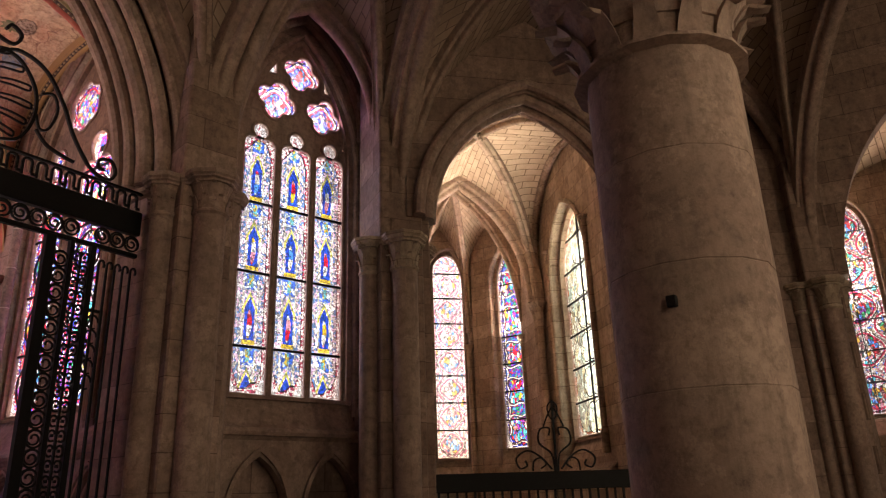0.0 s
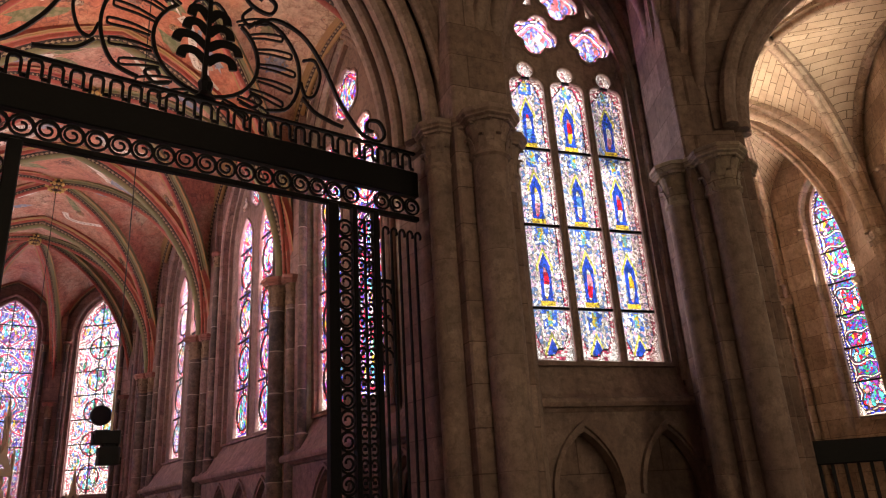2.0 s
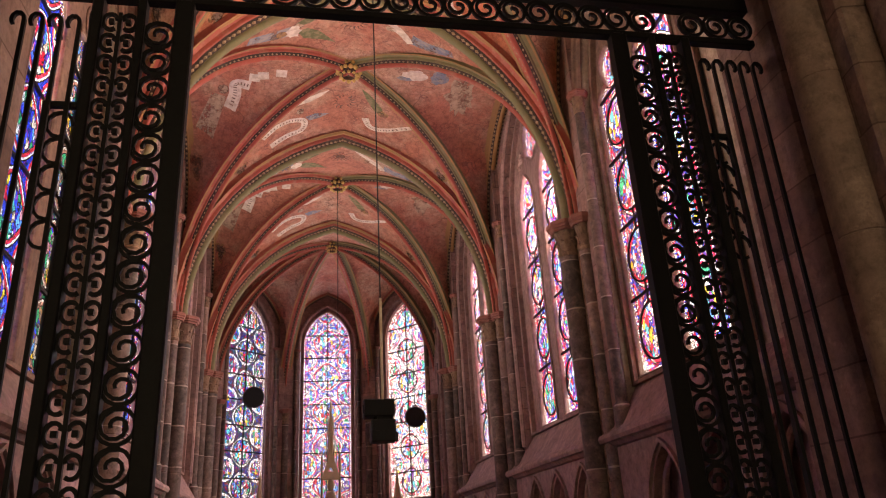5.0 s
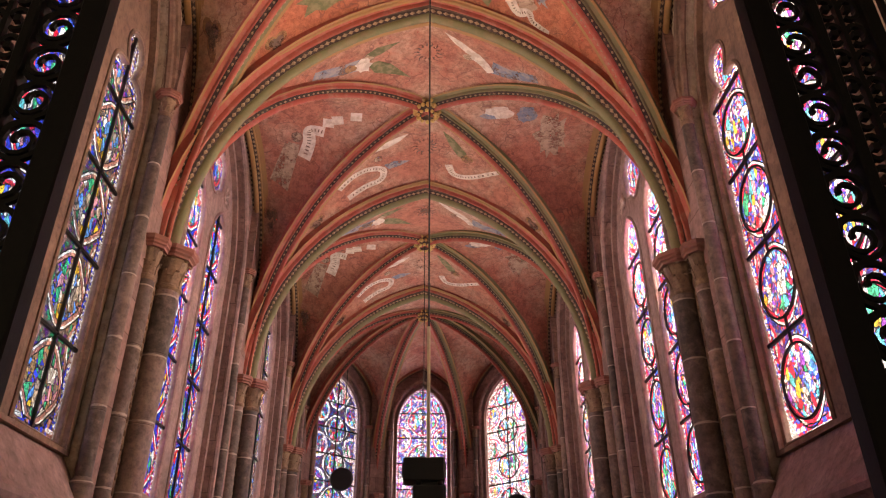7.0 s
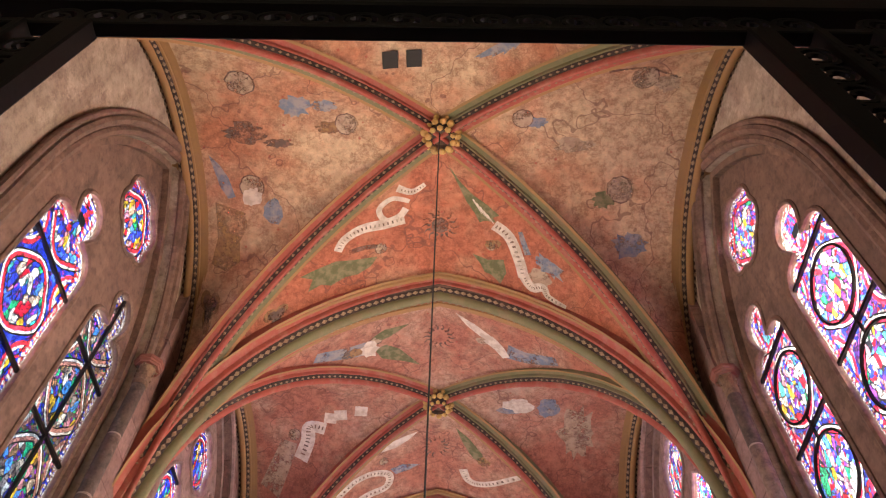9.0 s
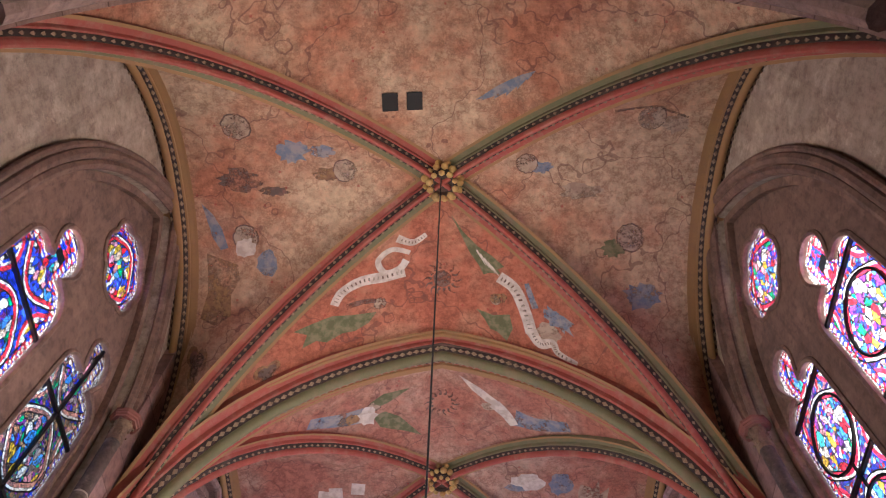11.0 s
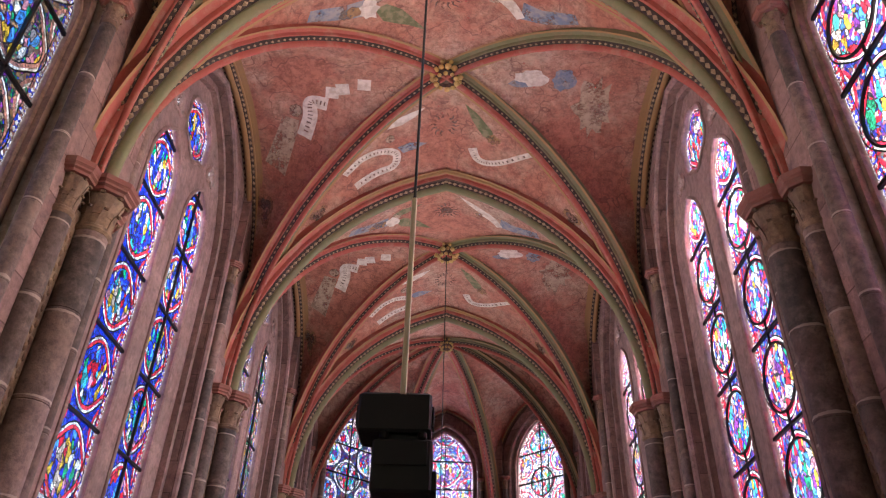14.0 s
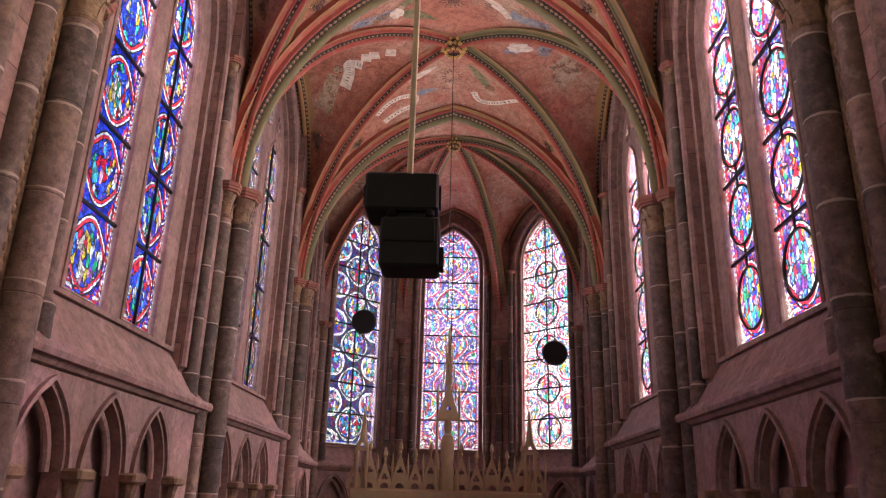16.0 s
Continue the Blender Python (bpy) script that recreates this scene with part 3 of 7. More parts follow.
class Geo:
    """Vertices, faces and texture coordinates of one mesh."""

    def __init__(self):
        self.v, self.f, self.uv, self.rim = [], [], [], []

    def add(self, verts, faces, uvs=None, m=None):
        o = len(self.v)
        self.v += [tuple(m @ Vector(p)) if m is not None else tuple(p) for p in verts]
        self.f += [tuple(i + o for i in f) for f in faces]
        self.uv += [tuple(c) for c in uvs] if uvs else [(0.0, 0.0)] * len(verts)
        return self

    def box(self, x0, x1, y0, y1, z0, z1, m=None, bevel=0.0):
        b = min(bevel, (x1 - x0) / 3, (y1 - y0) / 3, (z1 - z0) / 3)
        if b <= 0:
            v = [(x, y, z) for x in (x0, x1) for y in (y0, y1) for z in (z0, z1)]
            return self.add(v, [(0, 1, 3, 2), (4, 6, 7, 5), (0, 4, 5, 1), (2, 3, 7, 6), (0, 2, 6, 4), (1, 5, 7, 3)], None, m)
        rings = []
        for z, i in ((z0, b), (z0 + b, 0), (z1 - b, 0), (z1, b)):
            c = b
            rings.append([(x0 + i + c, y0 + i, z), (x1 - i - c, y0 + i, z), (x1 - i, y0 + i + c, z), (x1 - i, y1 - i - c, z),
                          (x1 - i - c, y1 - i, z), (x0 + i + c, y1 - i, z), (x0 + i, y1 - i - c, z), (x0 + i, y0 + i + c, z)])
        return self.loft(rings, m, True)

    def loft(self, rings, m=None, caps=False, uv=None):
        n = len(rings[0])
        v = [p for r in rings for p in r]
        f = [(k * n + i, k * n + (i + 1) % n, (k + 1) * n + (i + 1) % n, (k + 1) * n + i) for k in range(len(rings) - 1) for i in range(n)]
        if caps:
            f += [tuple(range(n))[::-1], tuple(range((len(rings) - 1) * n, len(rings) * n))]
        return self.add(v, f, None, m)

    def lathe(self, profile, x=0.0, y=0.0, seg=20, m=None, a0=0.0):
        rings = [[(x + r * math.cos(a0 + 2 * math.pi * i / seg), y + r * math.sin(a0 + 2 * math.pi * i / seg), z) for i in range(seg)] for r, z in profile]
        return self.loft(rings, m, True)

    def sweep(self, profile, path, side, closed=False, m=None):
        """Draws a profile of (b, n) along the path; side is the constant sideways axis, n points to the inside of the bend or down."""
        side = Vector(side).normalized()
        path = [Vector(p) for p in path]
        n, verts, uvs, d = len(profile), [], [], 0.0
        for i, p in enumerate(path):
            t = (path[min(i + 1, len(path) - 1)] - path[max(i - 1, 0)]).normalized()
            nor = side.cross(t).normalized()
            if i:
                d += (p - path[i - 1]).length
            for j, (b, c) in enumerate(profile):
                verts.append(p + side * b + nor * c)
                uvs.append((j / max(1, n - 1), d))
        m_ = n if closed else n - 1
        faces = [(i * n + j, i * n + (j + 1) % n, (i + 1) * n + (j + 1) % n, (i + 1) * n + j) for i in range(len(path) - 1) for j in range(m_)]
        if closed:
            faces += [tuple(range(n))[::-1], tuple(range((len(path) - 1) * n, len(path) * n))]
        return self.add(verts, faces, uvs, m)

    def plate(self, outer, holes, y0, y1, m=None):
        """A slab with outline and holes in (x, z), between the depths y0 and y1."""
        bm = bmesh.new()
        loops = []
        for loop in (outer, *holes):
            vs = [bm.verts.new((x, 0, z)) for x, z in loop]
            loops.append(vs)
            for a, b in zip(vs, vs[1:] + vs[:1]):
                bm.edges.new((a, b))
        bmesh.ops.triangle_fill(bm, use_beauty=True, edges=bm.edges[:], normal=(0, -1, 0))
        bm.verts.index_update()
        flat = [v.co.copy() for v in bm.verts]
        tris = [tuple(v.index for v in f.verts) for f in bm.faces]
        rings = [[v.index for v in vs] for vs in loops]
        bm.free()
        k = len(flat)
        v = [(p.x, y0, p.z) for p in flat] + [(p.x, y1, p.z) for p in flat]
        f = tris + [tuple(i + k for i in t[::-1]) for t in tris]
        for r in rings:
            f += [(a, b, b + k, a + k) for a, b in zip(r, r[1:] + r[:1])]
        return self.add(v, f, None, m)


def arch_half(w, h, n=14):
    """From the springing (w, 0) to the apex (0, h) of a pointed arch: points (x, z)."""
    d = (h * h - w * w) / (2 * w)
    r = w + d
    a1 = math.atan2(h, d)
    return [(r * math.cos(a1 * i / n) - d, r * math.sin(a1 * i / n)) for i in range(n + 1)]


def lancet(w, z0, z1, h, x=0.0, n=10):
    """Closed outline of a pointed opening: half width w, foot z0, springing z1, rise h."""
    half = [(x + a, z1 + b) for a, b in arch_half(w, h, n)]
    return [(x - w, z0), (x + w, z0)] + half + [(2 * x - a, b) for a, b in half[-2::-1]]


def foil(x, z, r, lobes=4, turn=0.0, n=7):
    """Closed outline of a foiled opening: round lobes that meet in cusps."""
    pts, rr = [], r * 0.5
    span = 2 * math.pi / lobes * 0.985
    for i in range(lobes):
        a = turn + 2 * math.pi * i / lobes
        cx, cz = x + rr * math.cos(a), z + rr * math.sin(a)
        for j in range(n):
            b = a - span + 2 * span * j / (n - 1)
            pts.append((cx + rr * math.cos(b), cz + rr * math.sin(b)))
    return pts


def trefoil_lancet(w, z0, z1, h, x=0.0):
    """A light whose head is cusped into three round lobes."""
    r = w * 0.5
    half = [(x + w - r + r * math.cos(q), z1 + h * 0.12 + r * math.sin(q) * 1.1) for q in [radians(-10 + 125 * i / 8) for i in range(9)]]
    r2, zc = w * 0.52, z1 + h - w * 0.52
    half += [(x + r2 * math.cos(q), zc + r2 * math.sin(q) * (1.0 if q < 1.2 else 1.0)) for q in [radians(-25 + 115 * i / 8) for i in range(9)]]
    half = [p for p in half if p[0] >= x - 1e-6]
    return [(x - w, z0), (x + w, z0), (x + w, z1)] + half + [(2 * x - a, b) for a, b in half[-2::-1]] + [(x - w, z1)]


def glass(name, outline, depth, m, material, parent, mid=0.0):
    """A pane filling the outline, with UV in metres and the distance to its rim; a fine grid inside for the rim to be true."""
    xs, zs = [p[0] for p in outline], [p[1] for p in outline]
    x0, x1, z0, z1 = min(xs), max(xs), min(zs), max(zs)
    segs = list(zip(outline, outline[1:] + outline[:1]))

    def rim(px, pz):
        best = 9.0
        for (ax, az), (bx, bz) in segs:
            dx, dz = bx - ax, bz - az
            L = dx * dx + dz * dz
            t = 0 if L == 0 else max(0, min(1, ((px - ax) * dx + (pz - az) * dz) / L))
            best = min(best, math.hypot(px - ax - t * dx, pz - az - t * dz))
        return best

    g = Geo()
    bm = bmesh.new()
    vs = [bm.verts.new((x, 0, z)) for x, z in outline]
    bm.faces.new(vs)
    step = 0.13
    for i in range(1, int((x1 - x0) / step) + 1):
        x = x0 + (x1 - x0) * i / (int((x1 - x0) / step) + 1)
        bmesh.ops.bisect_plane(bm, geom=bm.verts[:] + bm.edges[:] + bm.faces[:], plane_co=(x, 0, 0), plane_no=(1, 0, 0))
    for i in range(1, int((z1 - z0) / 0.3) + 1):
        z = z0 + 0.3 * i
        bmesh.ops.bisect_plane(bm, geom=bm.verts[:] + bm.edges[:] + bm.faces[:], plane_co=(0, 0, z), plane_no=(0, 0, 1))
    bmesh.ops.triangulate(bm, faces=bm.faces[:])
    bm.verts.index_update()
    g.add([(v.co.x, depth, v.co.z) for v in bm.verts], [tuple(v.index for v in f.verts) for f in bm.faces], [(v.co.x - mid, v.co.z - z0) for v in bm.verts], m)
    g.rim = [rim(v.co.x, v.co.z) for v in bm.verts]
    bm.free()
    return part(name, g, material, parent, smooth=0)


def bars(outline, depth, m, parent, step, upright=None, t=0.014, first=None):
    """Iron saddle bars across a light, each a part."""
    zs = [p[1] for p in outline]
    z = min(zs) + (first or step)
    while z < max(zs) - 0.12:
        cut = []
        for (ax, az), (bx, bz) in zip(outline, outline[1:] + outline[:1]):
            if (az - z) * (bz - z) < 0:
                cut.append(ax + (bx - ax) * (z - az) / (bz - az))
        if len(cut) >= 2:
            part("saddle_bar", Geo().box(min(cut), max(cut), depth - t, depth + t, z - t, z + t, m), M_IRON, parent, smooth=0)
        z += step
    if upright is not None:
        part("stay_bar", Geo().box(upright - t * 0.8, upright + t * 0.8, depth - t, depth + t, min(zs), max(zs) - 0.02, m), M_IRON, parent, smooth=0)


def empty(name, label, category, kind="structure", group=""):
    return tagged(new(name), label, category, group, kind)


def capital(r, z0, z1, x, y, parent, material=None, abacus=None, turn=0.0, leaves=8, name="capital"):
    """A leaf capital on a shaft: neck ring, bell, two tiers of curled leaves, and the moulded slab on top."""
    h = z1 - z0
    g = Geo()
    g.lathe([(r * 1.02, z0 - 0.02), (r * 1.16, z0), (r * 1.16, z0 + 0.025), (r * 1.0, z0 + 0.04), (r * 1.02, z0 + h * 0.45), (r * 1.3, z0 + h * 0.75)], x, y, 16)
    for tier, (a, b, out) in enumerate(((0.08, 0.5, 0.34), (0.3, 0.82, 0.52))):
        for i in range(leaves):
            t = turn + 2 * math.pi * (i + 0.5 * tier) / leaves
            c, s = math.cos(t), math.sin(t)
            w = 2.3 * r / leaves
            rows = []
            for q in range(6):
                k = q / 5
                rad = r * (1.03 + out * k ** 2.2) + (0.0 if q < 5 else r * 0.08)
                z = z0 + h * (a + (b - a) * (k if q < 5 else 0.74))
                ww = w * (1 - 0.55 * k)
                rows.append([(x + c * rad - s * e * ww, y + s * rad + c * e * ww, z) for e in (-1, 1)] +
                            [(x + c * (rad - 0.12 * r) + s * e * -ww * 0.8, y + s * (rad - 0.12 * r) + c * e * ww * 0.8, z - 0.01) for e in (1, -1)])
            g.loft(rows, None, True)
    part(name, g, material or M_CAP, parent)
    w = abacus or r * 1.62 + 0.025
    g = Geo()
    prof = [(0.8, 0.72), (0.82, 0.77), (0.92, 0.8), (0.92, 0.84), (1.0, 0.88), (1.0, 0.98), (0.94, 1.0)]
    g.lathe([(w * 1.12 * k, z0 + h * zz) for k, zz in prof], x, y, 8, None, turn + math.pi / 8)
    part("abacus", g, material or M_ABACUS, parent, smooth=20)


def shaft(r, z0, z1, x, y, parent, material=None, base=True, drum=0.62):
    """A coursed shaft with slight joints between its drums, and a moulded base."""
    g, prof, z = Geo(), [], z0
    if base:
        prof += [(r * 1.75, z0), (r * 1.75, z0 + 0.1), (r * 1.5, z0 + 0.14), (r * 1.55, z0 + 0.19), (r * 1.15, z0 + 0.23), (r * 1.2, z0 + 0.27), (r, z0 + 0.3)]
        z = z0 + 0.3
    else:
        prof += [(r, z0)]
    k = max(1, round((z1 - z) / drum))
    for i in range(1, k):
        j = z + (z1 - z) * i / k
        e = min(0.05 * r, 0.005)
        prof += [(r, j - 0.006), (r - e, j - 0.002), (r - e, j + 0.002), (r * 1.0, j + 0.006)]
    prof += [(r, z1)]
    g.lathe(prof, x, y, 14)
    return part("shaft", g, material or M_SHAFT, parent)


def base_ring(r, z, x, y, parent, material=None):
    part("base", Geo().lathe([(r * 1.7, z - 0.3), (r * 1.5, z - 0.05), (r * 1.6, z), (r * 1.1, z + 0.05), (r, z + 0.06)], x, y, 12), material or M_SHAFT, parent)


def wall_frame(x, y, azimuth):
    """Local x along the wall, y outwards, z up; azimuth of the outside, from +y towards +x."""
    return pose(x, y, 0, 0, 0, -azimuth)


# ---- vaults ----
def arc3(a, b, spring, apex, n=14):
    """Half arch in space from above a (height spring) to above the middle of a-b at height apex."""
    a, b = Vector(a), Vector(b)
    mid = (a + b) / 2
    w, h = (a - mid).length, apex - spring
    return [Vector((mid.x + (a.x - mid.x) * x / w, mid.y + (a.y - mid.y) * x / w, spring + z)) for x, z in arch_half(w, h, n)]


def resample(path, n):
    d = [0.0]
    for a, b in zip(path, path[1:]):
        d.append(d[-1] + (b - a).length)
    out, j = [], 0
    for i in range(n + 1):
        t = d[-1] * i / n
        while j < len(d) - 2 and d[j + 1] < t:
            j += 1
        k = (t - d[j]) / max(1e-9, d[j + 1] - d[j])
        out.append(path[j].lerp(path[j + 1], k))
    return out


def diagonal(c, spring, top, n=16):
    """Curve of a groin rib from the corner c at height spring to the crown point top."""
    w, h = math.hypot(top[0] - c[0], top[1] - c[1]), top[2] - spring
    return [Vector((top[0] + (c[0] - top[0]) * x / w, top[1] + (c[1] - top[1]) * x / w, spring + z)) for x, z in arch_half(w, h, n)]


def vault(name, corners, spring, crown, edges, material, label, n=18, m=8, cells=()):
    """A ribbed vault's shell over the polygon: edges give (springing, apex height) of the arch over each side. Returns the groin curves and the edge arches."""
    groins = [diagonal(c, spring, crown) for c in corners]
    k = len(corners)
    g, arches = Geo(), []
    for i in range(k):
        es, ea = edges[i]
        pair = []
        for a, b in ((i, (i + 1) % k), ((i + 1) % k, i)):
            half = arc3((*corners[a], 0), (*corners[b], 0), es, ea)
            pair.append(half)
            if es > spring:
                half = [Vector((*corners[a], spring + (es - spring) * q / 4)) for q in range(4)] + half
            e, r = resample(half, n), resample(groins[a], n)
            verts, uvs = [], []
            for s in range(n + 1):
                bulge = 0.1 * math.sin(math.pi * s / n)
                for u in range(m + 1):
                    p = e[s].lerp(r[s], u / m)
                    p.z += bulge * math.sin(math.pi * u / m) * 0.6
                    verts.append(p)
                    run = (e[s] - r[s]).length
                    uvs.append((run * u / m * (1 if a == i else -1) + 50, s / n * 5.0))
            faces = [(s * (m + 1) + u, s * (m + 1) + u + 1, (s + 1) * (m + 1) + u + 1, (s + 1) * (m + 1) + u) for s in range(n) for u in range(m)]
            g.add(verts, faces, uvs)
        arches.append(pair)
    ob = part(name, g, material, None, smooth=50)
    for q, other in cells:
        ob.data.materials.append(other)
        for f in range(q * 2 * n * m, (q + 1) * 2 * n * m):
            ob.data.polygons[f].material_index = len(ob.data.materials) - 1
    tagged(ob, label, "vault", "", "structure")
    return groins, arches, g


def bead_row(path, side, b, c, r, step=0.082):
    """Small carved leaf beads in a row along a rib."""
    length = sum((q - p).length for p, q in zip(path, path[1:]))
    pts = resample(path, max(2, int(length / step)))
    g = Geo()
    for i in range(1, len(pts) - 1):
        t = (pts[i + 1] - pts[i - 1]).normalized()
        nor = side.cross(t).normalized()
        p = pts[i] + side * b + nor * c
        g.add([p + t * r * 1.25, p - t * r * 1.25, p + side * r, p - side * r, p + nor * r * 0.9, p - nor * r * 0.9],
              [(0, 2, 4), (0, 4, 3), (0, 3, 5), (0, 5, 2), (1, 4, 2), (1, 3, 4), (1, 5, 3), (1, 2, 5)])
    return g


def rib(name, path, parent, w=0.13, depth=0.2, mats=None, side=None, flare=0.0):
    """A moulded rib under a vault: flanks, bead borders and a bold roll, each a part."""
    path = [Vector(p) for p in path]
    if side is None:
        side = (path[-1] - path[0]).cross(Vector((0, 0, 1)))
    side = Vector(side).normalized()
    # make n point downwards
    t = (path[1] - path[0]).normalized()
    mid = len(path) // 2
    t = (path[mid + 1] - path[mid - 1]).normalized()
    if side.cross(t).z > 0:
        side = -side
    left, right, roll, bead = mats or (M_RIBRED, M_RIBGREEN, M_RIBDARK, M_BEAD)
    d = depth
    f = w + flare
    part("flank", Geo().sweep([(-f, -0.1), (-f, 0.012), (-w, 0.02), (-w, d * 0.28), (-w * 0.95, d * 0.36), (-w * 0.72, d * 0.38)], path, side), left, parent)
    part("flank", Geo().sweep([(w * 0.72, d * 0.38), (w * 0.95, d * 0.36), (w, d * 0.28), (w, 0.02), (f, 0.012), (f, -0.1)], path, side), right, parent)
    if bead is not None:
        part("bead_band", Geo().sweep([(-w * 0.78, d * 0.38), (-w * 0.58, d * 0.56), (-w * 0.36, d * 0.64)], path, side), bead, parent)
        part("bead_band", Geo().sweep([(w * 0.36, d * 0.64), (w * 0.58, d * 0.56), (w * 0.78, d * 0.38)], path, side), bead, parent)
        for e in (-1, 1):
            part("bead_row", bead_row(path, side, e * w * 0.6, d * 0.55, min(0.03, w * 0.24)), M_BEADSTONE, parent, smooth=0)
    else:
        part("hollow", Geo().sweep([(-w * 0.72, d * 0.38), (-w * 0.5, d * 0.45), (-w * 0.45, d * 0.62)], path, side), left, parent)
        part("hollow", Geo().sweep([(w * 0.45, d * 0.62), (w * 0.5, d * 0.45), (w * 0.72, d * 0.38)], path, side), left, parent)
    if bead is not None and flare:
        for e in (-1, 1):
            part("painted_line", Geo().sweep([(e * f, 0.016), (e * (f + 0.03), 0.014)][::e], path, side), M_RIBOCHRE, parent)
    r = w * (0.45 if bead is None else 0.36)
    prof = [(-r, d * 0.6)] + [(-r * 1.08 * math.cos(math.pi * i / 8), d * 0.66 + (d * 0.34) * math.sin(math.pi * i / 8)) for i in range(9)] + [(r, d * 0.6)]
    part("roll", Geo().sweep(prof, path, side), roll, parent)


def both(half_a, half_b):
    return list(half_a) + list(half_b)[-2::-1]


# ---- the painted axial chapel ----
HALF, SPRING = 2.75, 5.3
LINES = [0.55, 4.48, 8.43, 12.4]
APSE = Vector((0, 13.87, 0))
M_SIDES = {"right": [M_BRIGHT, M_BRIGHT, M_APSE], "left": [M_BLUE, M_BLUE, M_DUSK]}


def dado(m, half, parent, n=3, pitch=0.93, top=2.62, shift=0.0):
    """Blind arcade below the sill: pierced slab, back wall, small columns."""
    w, sp, h = pitch * 0.36, min(1.92, top - 0.66), 0.56
    xs = [(i - (n - 1) / 2) * pitch + shift for i in range(n)]
    xs = [x for x in xs if abs(x) + w < half - 0.02]
    holes = [lancet(w, 0.55, sp, h, x) for x in xs]
    part("arcade", Geo().plate([(-half, 0), (half, 0), (half, top), (-half, top)], holes, 0.0, 0.14, m), M_ROSEPLAIN, parent)
    part("arcade_back", Geo().box(-half, half, 0.19, 0.3, 0, top, m), M_ROSEPLAIN, parent, smooth=0)
    part("bench", Geo().box(-half, half, -0.22, 0.2, 0.0, 0.5, m, 0.03), M_ROSEPLAIN, parent)
    for x in xs:
        hood = lancet(w + 0.05, sp, sp, h + 0.06, x)[2:]
        inner = lancet(w - 0.05, sp, sp, h - 0.07, x)[2:]
        part("hood_mould", Geo().sweep([(-0.03, -0.02), (-0.035, 0.02), (0.03, 0.02), (0.03, -0.02)], [(a, 0, b) for a, b in hood], (0, 1, 0), True, m), M_ROSEPLAIN, parent)
        part("arch_roll", Geo().sweep([(0.035 * math.cos(q), 0.035 * math.sin(q)) for q in [i * math.pi / 4 for i in range(8)]], [(a, 0.1, b) for a, b in inner], (0, 1, 0), True, m), M_ROSEPLAIN, parent)
    for i in range(len(xs) + 1):
        x = xs[0] - pitch / 2 + i * pitch
        if abs(x) > half - 0.08:
            continue
        p = m @ Vector((x, -0.03, 0))
        shaft(0.055, 0.5, sp - 0.2, p.x, p.y, parent, M_ROSEPLAIN, True, 2.0)
        g = Geo().lathe([(0.06, sp - 0.22), (0.07, sp - 0.2), (0.06, sp - 0.18), (0.09, sp - 0.06)], p.x, p.y, 10)
        part("small_capital", g, M_CAP, parent)
        part("small_abacus", Geo().box(x - 0.13, x + 0.13, -0.14, 0.1, sp - 0.06, sp + 0.03, m, 0.02), M_CAP, parent)


def ledge(m, half, parent, z=2.62, foot=3.25, depth=0.2, mat=None):
    """String course and sloped sill above the arcade."""
    prof = [(0.02, 0.0), (-0.03, 0.015), (-0.06, 0.05), (-0.1, 0.06), (-0.115, 0.1), (-0.1, 0.14), (-0.06, 0.155), (-0.02, 0.2), (0.02, 0.2)]
    rows = [[(x, y, z + dz) for y, dz in prof] for x in (-half, half)]
    part("string_course", Geo().loft(rows, m, True), mat or M_ROSEPLAIN, parent)
    rows = [[(x, -0.03, z + 0.12), (x, -0.03, z + 0.17), (x, depth - 0.05, foot - 0.01), (x, depth + 0.1, foot + 0.01), (x, depth + 0.1, z + 0.12)] for x in (-half, half)]
    part("sill_slope", Geo().loft(rows, m, True), mat or M_ROSEPLAIN, parent, smooth=0)


